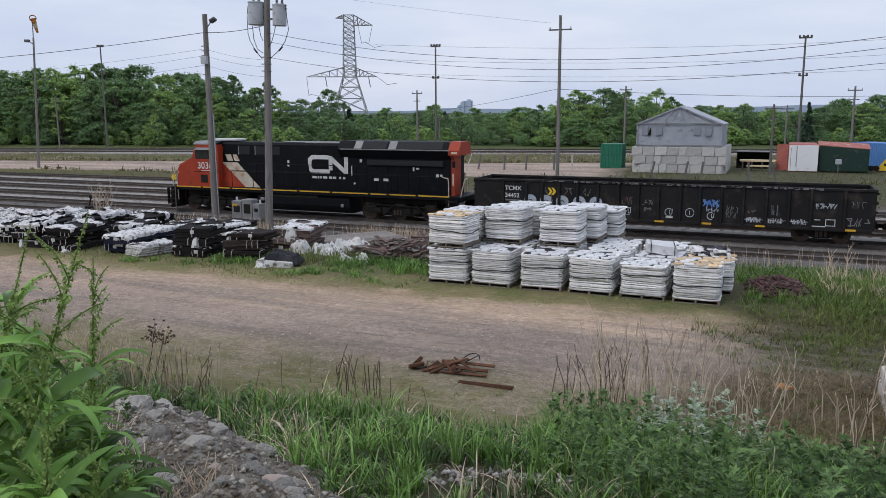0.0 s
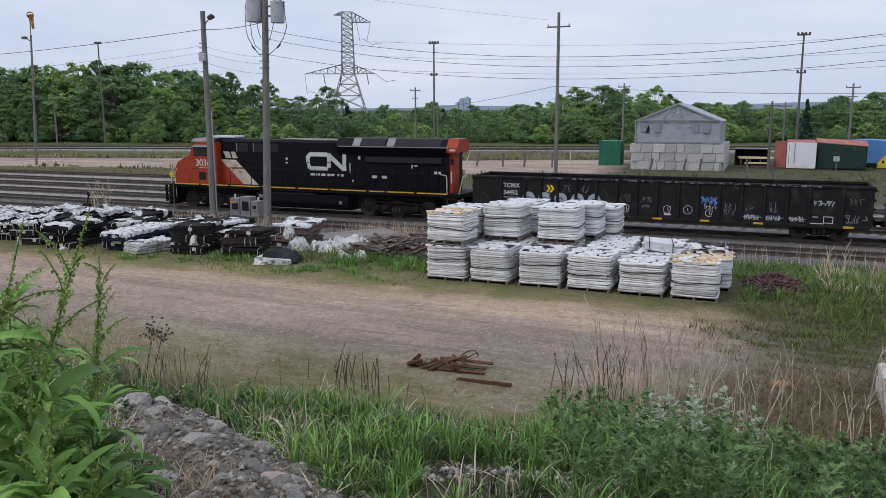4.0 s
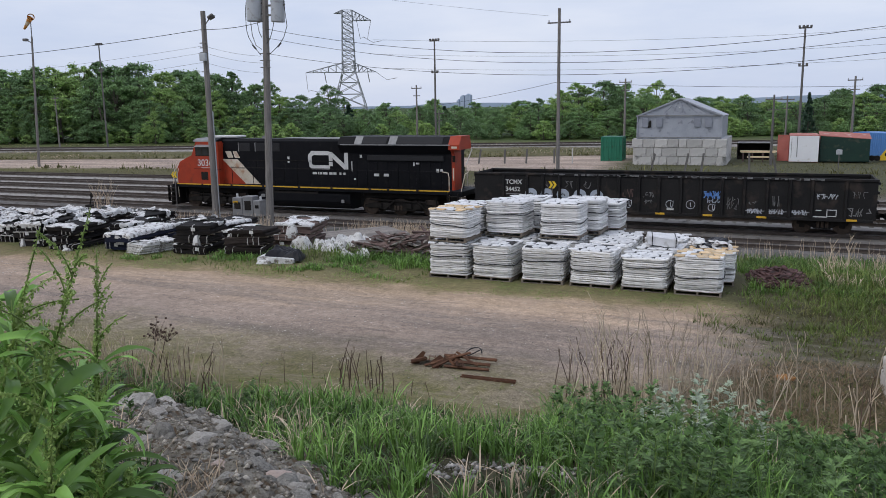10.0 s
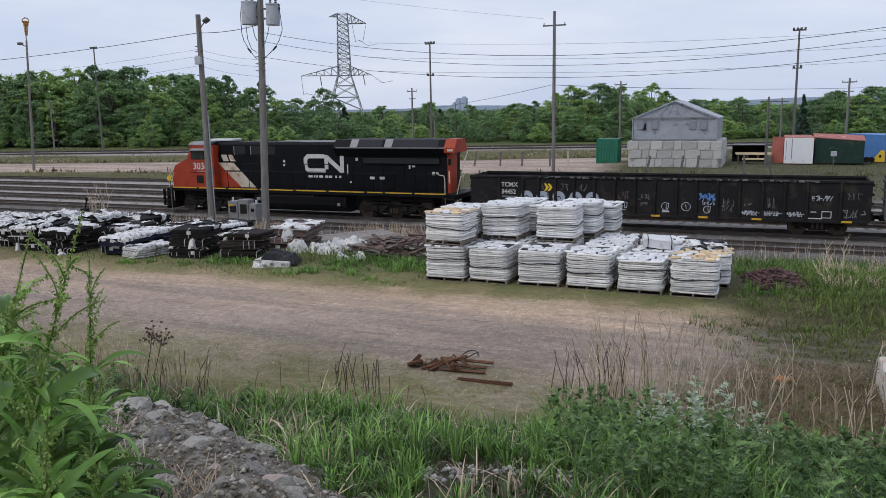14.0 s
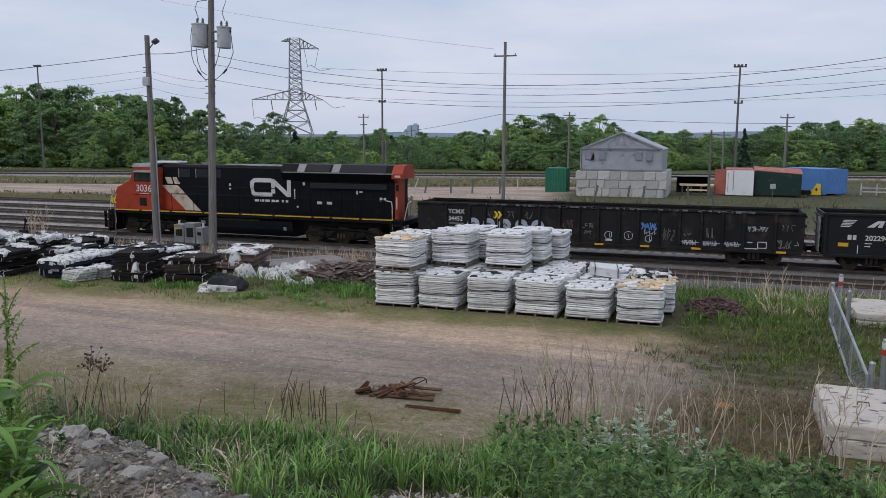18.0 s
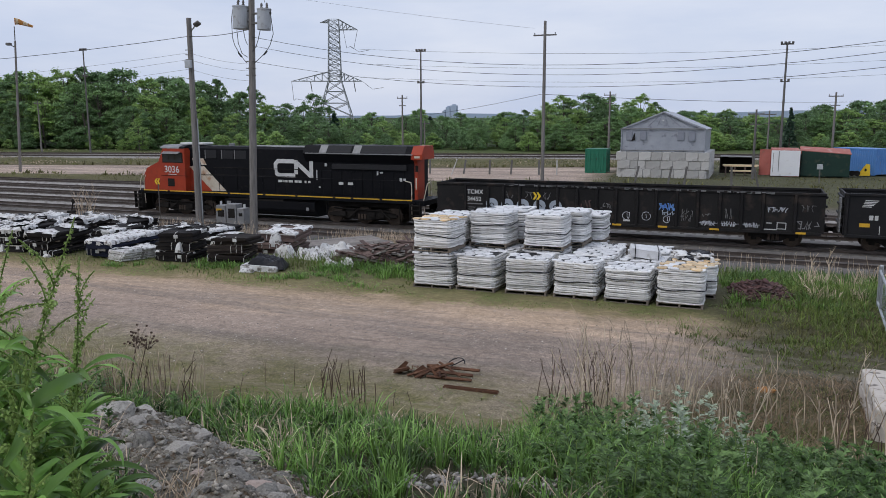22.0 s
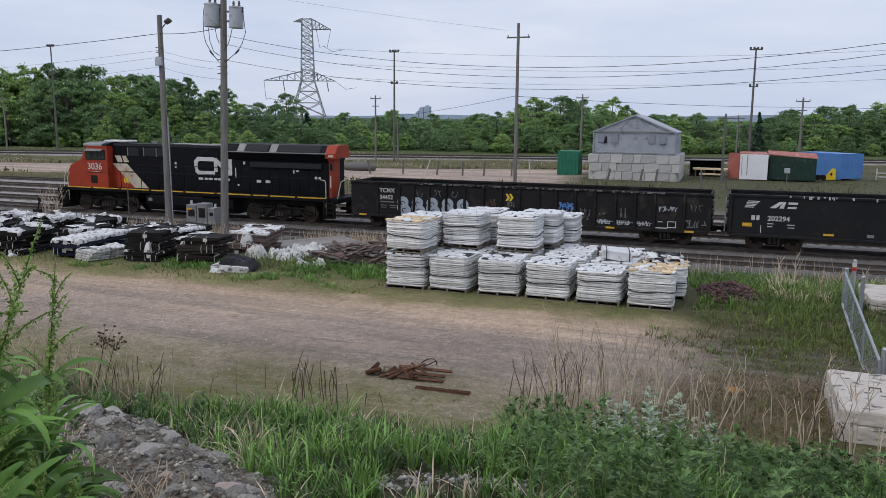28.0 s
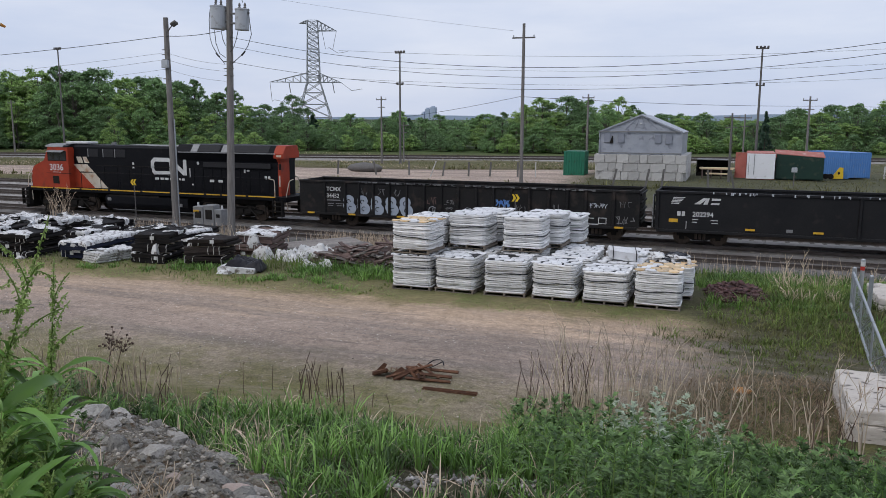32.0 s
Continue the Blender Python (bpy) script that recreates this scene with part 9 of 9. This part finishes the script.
# large docks close to the camera
def dock(x, y, h, seed, label, tall=True, lean=(0, 0), leaf=0.30, count=18):
    """A stem with long arching leaves and, if tall, branched spikes of whorled seeds."""
    t = thing("dock_plant", pose(x, y, gz(x, y) - 0.02, lean[0], lean[1], 0), label, "weed", "dock plants")
    r = np.random.default_rng(seed)
    pts = [(0.05 * math.sin(2.2 * f + seed) - 0.05 * math.sin(seed), 0.05 * math.cos(1.7 * f + seed) - 0.05 * math.cos(seed), h * f) for f in np.linspace(0, 1, 11)]
    st = Mesh()
    for k, (a, b) in enumerate(zip(pts, pts[1:])):
        st.tube(a, b, 0.0095 * (1 - 0.075 * k), 0.0095 * (1 - 0.075 * (k + 1)), 7)
    part("stem", st, M_SEED, t, "pale green stem", smooth=True)

    def on_stem(f):
        k = min(9, int(f * 10))
        return Vector(pts[k]).lerp(Vector(pts[k + 1]), f * 10 - k)

    for q in range(count):
        f = r.uniform(0.08, 0.72) if tall else r.uniform(0.1, 0.98)
        L = leaf * r.uniform(0.7, 1.3) * (1.2 - 0.55 * f)
        W = L * r.uniform(0.11, 0.18)
        tilt, bend = radians(r.uniform(25, 75)), radians(r.uniform(55, 150))
        n, px_, pz_, vs = 10, 0.0, 0.0, []
        for i in range(n + 1):
            u = i / n
            th = tilt - bend * u ** 1.3
            wd = W * (0.12 + 0.88 * math.sin(math.pi * min(1, max(0, (u - 0.08) / 0.92)) ** 0.8) ** 0.9) * (1 - 0.92 * max(0, u - 0.9) / 0.1)
            wav = 0.07 * wd * math.sin(u * 19 + q)
            for c in (-0.5, -0.25, 0, 0.25, 0.5):
                up = abs(c) * wd * 0.45 + (wav if c < 0 else -wav) * abs(c) * 2
                vs.append((px_ - up * math.sin(th), c * wd, pz_ + up * math.cos(th)))
            px_ += L / n * math.cos(th)
            pz_ += L / n * math.sin(th)
        fs = [(i * 5 + j, i * 5 + j + 1, i * 5 + j + 6, i * 5 + j + 5) for i in range(n) for j in range(4)]
        part("leaf", Mesh().put(vs, fs), M_DOCK, t, smooth=True, at=Matrix.Translation(on_stem(f)) @ pose(0, 0, 0, r.uniform(-25, 25), 0, math.degrees(r.uniform(0, 6.28))))
    if tall:
        spikes, sv = Mesh(), []
        lines = [[on_stem(f) for f in np.linspace(0.62, 0.999, 12)]]
        for q in range(13):
            f, a = r.uniform(0.45, 0.97), r.uniform(0, 6.28)
            L, th, p = h * r.uniform(0.14, 0.30) * (1.3 - f), radians(r.uniform(50, 75)), on_stem(f)
            line = [p]
            for i in range(9):
                p = p + Vector((math.cos(a) * math.cos(th), math.sin(a) * math.cos(th), math.sin(th))) * (L / 9)
                th -= radians(r.uniform(0, 9))
                line.append(p)
            lines.append(line)
            spikes.pipe([tuple(v) for v in line], 0.0035, 4)
        for line in lines:
            total = sum((b - a).length for a, b in zip(line, line[1:]))
            count_w = max(4, int(total / 0.026))
            for w in range(count_w):
                g = w / count_w * (len(line) - 1)
                k = int(g)
                c = np.array(line[k].lerp(line[k + 1], g - k))
                big = 1.15 - 0.55 * w / count_w
                for _ in range(8):
                    d = r.normal(0, 1, 3)
                    d = d / np.linalg.norm(d)
                    o = c + d * 0.013 * big + np.array([0, 0, -0.004])
                    e = np.cross(d, r.normal(0, 1, 3))
                    e = e / np.linalg.norm(e) * 0.0062 * big
                    g2 = d * 0.0085 * big + np.array([0, 0, -0.003])
                    sv += [o - e, o - g2, o + e, o + g2]
        part("spike_branch", spikes, M_SEED, t)
        sv = np.array(sv)
        seeds = part("seed_spike", soup("seed_spike", sv, np.arange(len(sv)).reshape(-1, 4), M_SEED), M_SEED, t, "yellow-green seed spikes")
        tagged(seeds, kind="stuff")
    return t


dock_swaying = [dock(-3.05, 2.65, 1.8, 17, "tall seeding dock plant swaying on the bank", True, (0, 2), 0.35, 30), dock(-3.16, 2.2, 2.08, 3, "tall seeding dock plant leaning over the bank", True, (0, 21), 0.36, 22), dock(-3.4, 2.2, 1.98, 41, "tall seeding dock plant leaning over the bank", True, (0, 19), 0.36, 24)]
for k, (dx, dy, dh, tl, le) in enumerate(((-3.0, 2.4, 1.45, True, -3), (-3.35, 2.9, 1.2, True, 2), (-2.75, 2.35, 1.0, True, 6), (-3.55, 3.0, 1.1, False, 0), (-4.2, 3.5, 1.05, True, 0), (-3.9, 2.95, 1.4, False, -3), (-2.55, 2.0, 1.15, True, 0), (-2.95, 2.25, 1.35, False, 2), (-4.6, 3.9, 0.9, False, 0), (-3.4, 2.6, 1.45, False, 4), (-3.1, 2.55, 0.95, True, 8), (-3.75, 3.2, 0.8, True, 4), (-2.72, 2.5, 0.8, True, 5), (-3.3, 3.05, 0.7, True, 4), (-3.25, 2.4, 1.55, False, 2), (-3.65, 2.65, 1.5, False, 0), (-3.15, 2.62, 1.25, True, 3))):
    grown = dock(dx, dy, dh, 4 + k, "tall leafy dock plant close by" if tl else "leafy dock plant close by", tl, (0, le), 0.34, 38 if tl else 54)
    if tl and dh > 1.0:
        dock_swaying.append(grown)
made = 0
while made < 14:
    x, y = rs.uniform(-5.2, -1.7), rs.uniform(1.4, 4.0)
    if x > -1.12 * y - 0.15 or ridge_distance(np.array(x), np.array(y)) < 0.8:
        continue
    dock(x, y, rs.uniform(0.45, 0.75), 60 + made, "low leafy dock plant close by", False, (0, rs.uniform(-6, 6)), 0.27, 44)
    made += 1

# ---- what moves ----
TRAIN_SHIFT = [(0, 0), (14.5, 0), (16.4, 0), (17, -0.03), (17.5, -0.1), (18, -0.19), (18.5, -0.3), (19, -0.41), (20, -0.69), (21, -0.99), (22, -1.37), (23, -1.85), (24, -2.35), (25, -2.96), (25.5, -3.29), (27.5, -4.73), (28, -5.13), (29, -5.97), (30, -6.9), (31, -7.92), (32, -9.02)]


def motions():
    for ob in (locomotive_ob, wagon_a, wagon_b):
        home = ob.matrix_world.copy()
        x, y, z = ob.location
        slack = 1.02 if ob == locomotive_ob else 1.0
        walk(ob, [(t, pose(x + d * slack, y, z)) for t, d in TRAIN_SHIFT])

    # every wheelset rolls under its truck
    times = [t for t, d in TRAIN_SHIFT if t <= 17] + [17 + 0.25 * i for i in range(1, 61)]
    shift = np.interp(times, [t for t, d in TRAIN_SHIFT], [d for t, d in TRAIN_SHIFT])
    for ob, x, r in WHEELSETS:
        walk(ob, [(t, pose(x, 0, r, 0, math.degrees(d / r), 0)) for t, d in zip(times, shift)])
    # tall docks nod in the wind
    for k, ob in enumerate(dock_swaying):
        home = ob.matrix_world.copy()
        gust = [float(np.interp(t, (0, 8, 12, 15, 17.5, 20, 25, 28.5, 31, 32), (0, 0.5, 1.5, 0, -3, 0, 1, 4, 1.5, 1.5))) for t in range(33)]
        walk(ob, [(t, home @ pose(0, 0, 0, 0.5 * math.sin(1.1 * t + k), gust[t] + 0.9 * math.sin(1.7 * t + 1.3 * k) + 0.6 * math.sin(0.6 * t + k), 0)) for t in range(33)])
    # the sock turns with the wind, its limp tail swings on it
    x, y, z = sock.location
    walk(sock, [(t, pose(x, y, z, 0, 0, a)) for t, a in ((0, 138), (3, 136), (6, 146), (9, 142), (13, 144), (14.5, 130), (18, 85), (21, 50), (23, 55), (27, 62), (32, 56))])
    walk(sock_tail, [(t, pose(0.42, 0, 0, 0, down, side) @ pose(0, 0, 0, 0, 90, 0)) for t, down, side in ((0, 72, -45), (1.5, 74, -35), (3, 70, -50), (6, 40, 60), (7, 42, 62), (8, 62, 40), (9, 55, 45), (10, 52, 50), (11, 60, 45), (12, 28, 40), (13, 22, 60), (14, 76, 15), (17, 45, 5), (19.5, 20, 0), (21, 5, 0), (22, 18, 2), (23, 34, 4), (25, 22, -4), (28, 30, 5), (30, 16, -3), (32, 26, 0))])


motions()
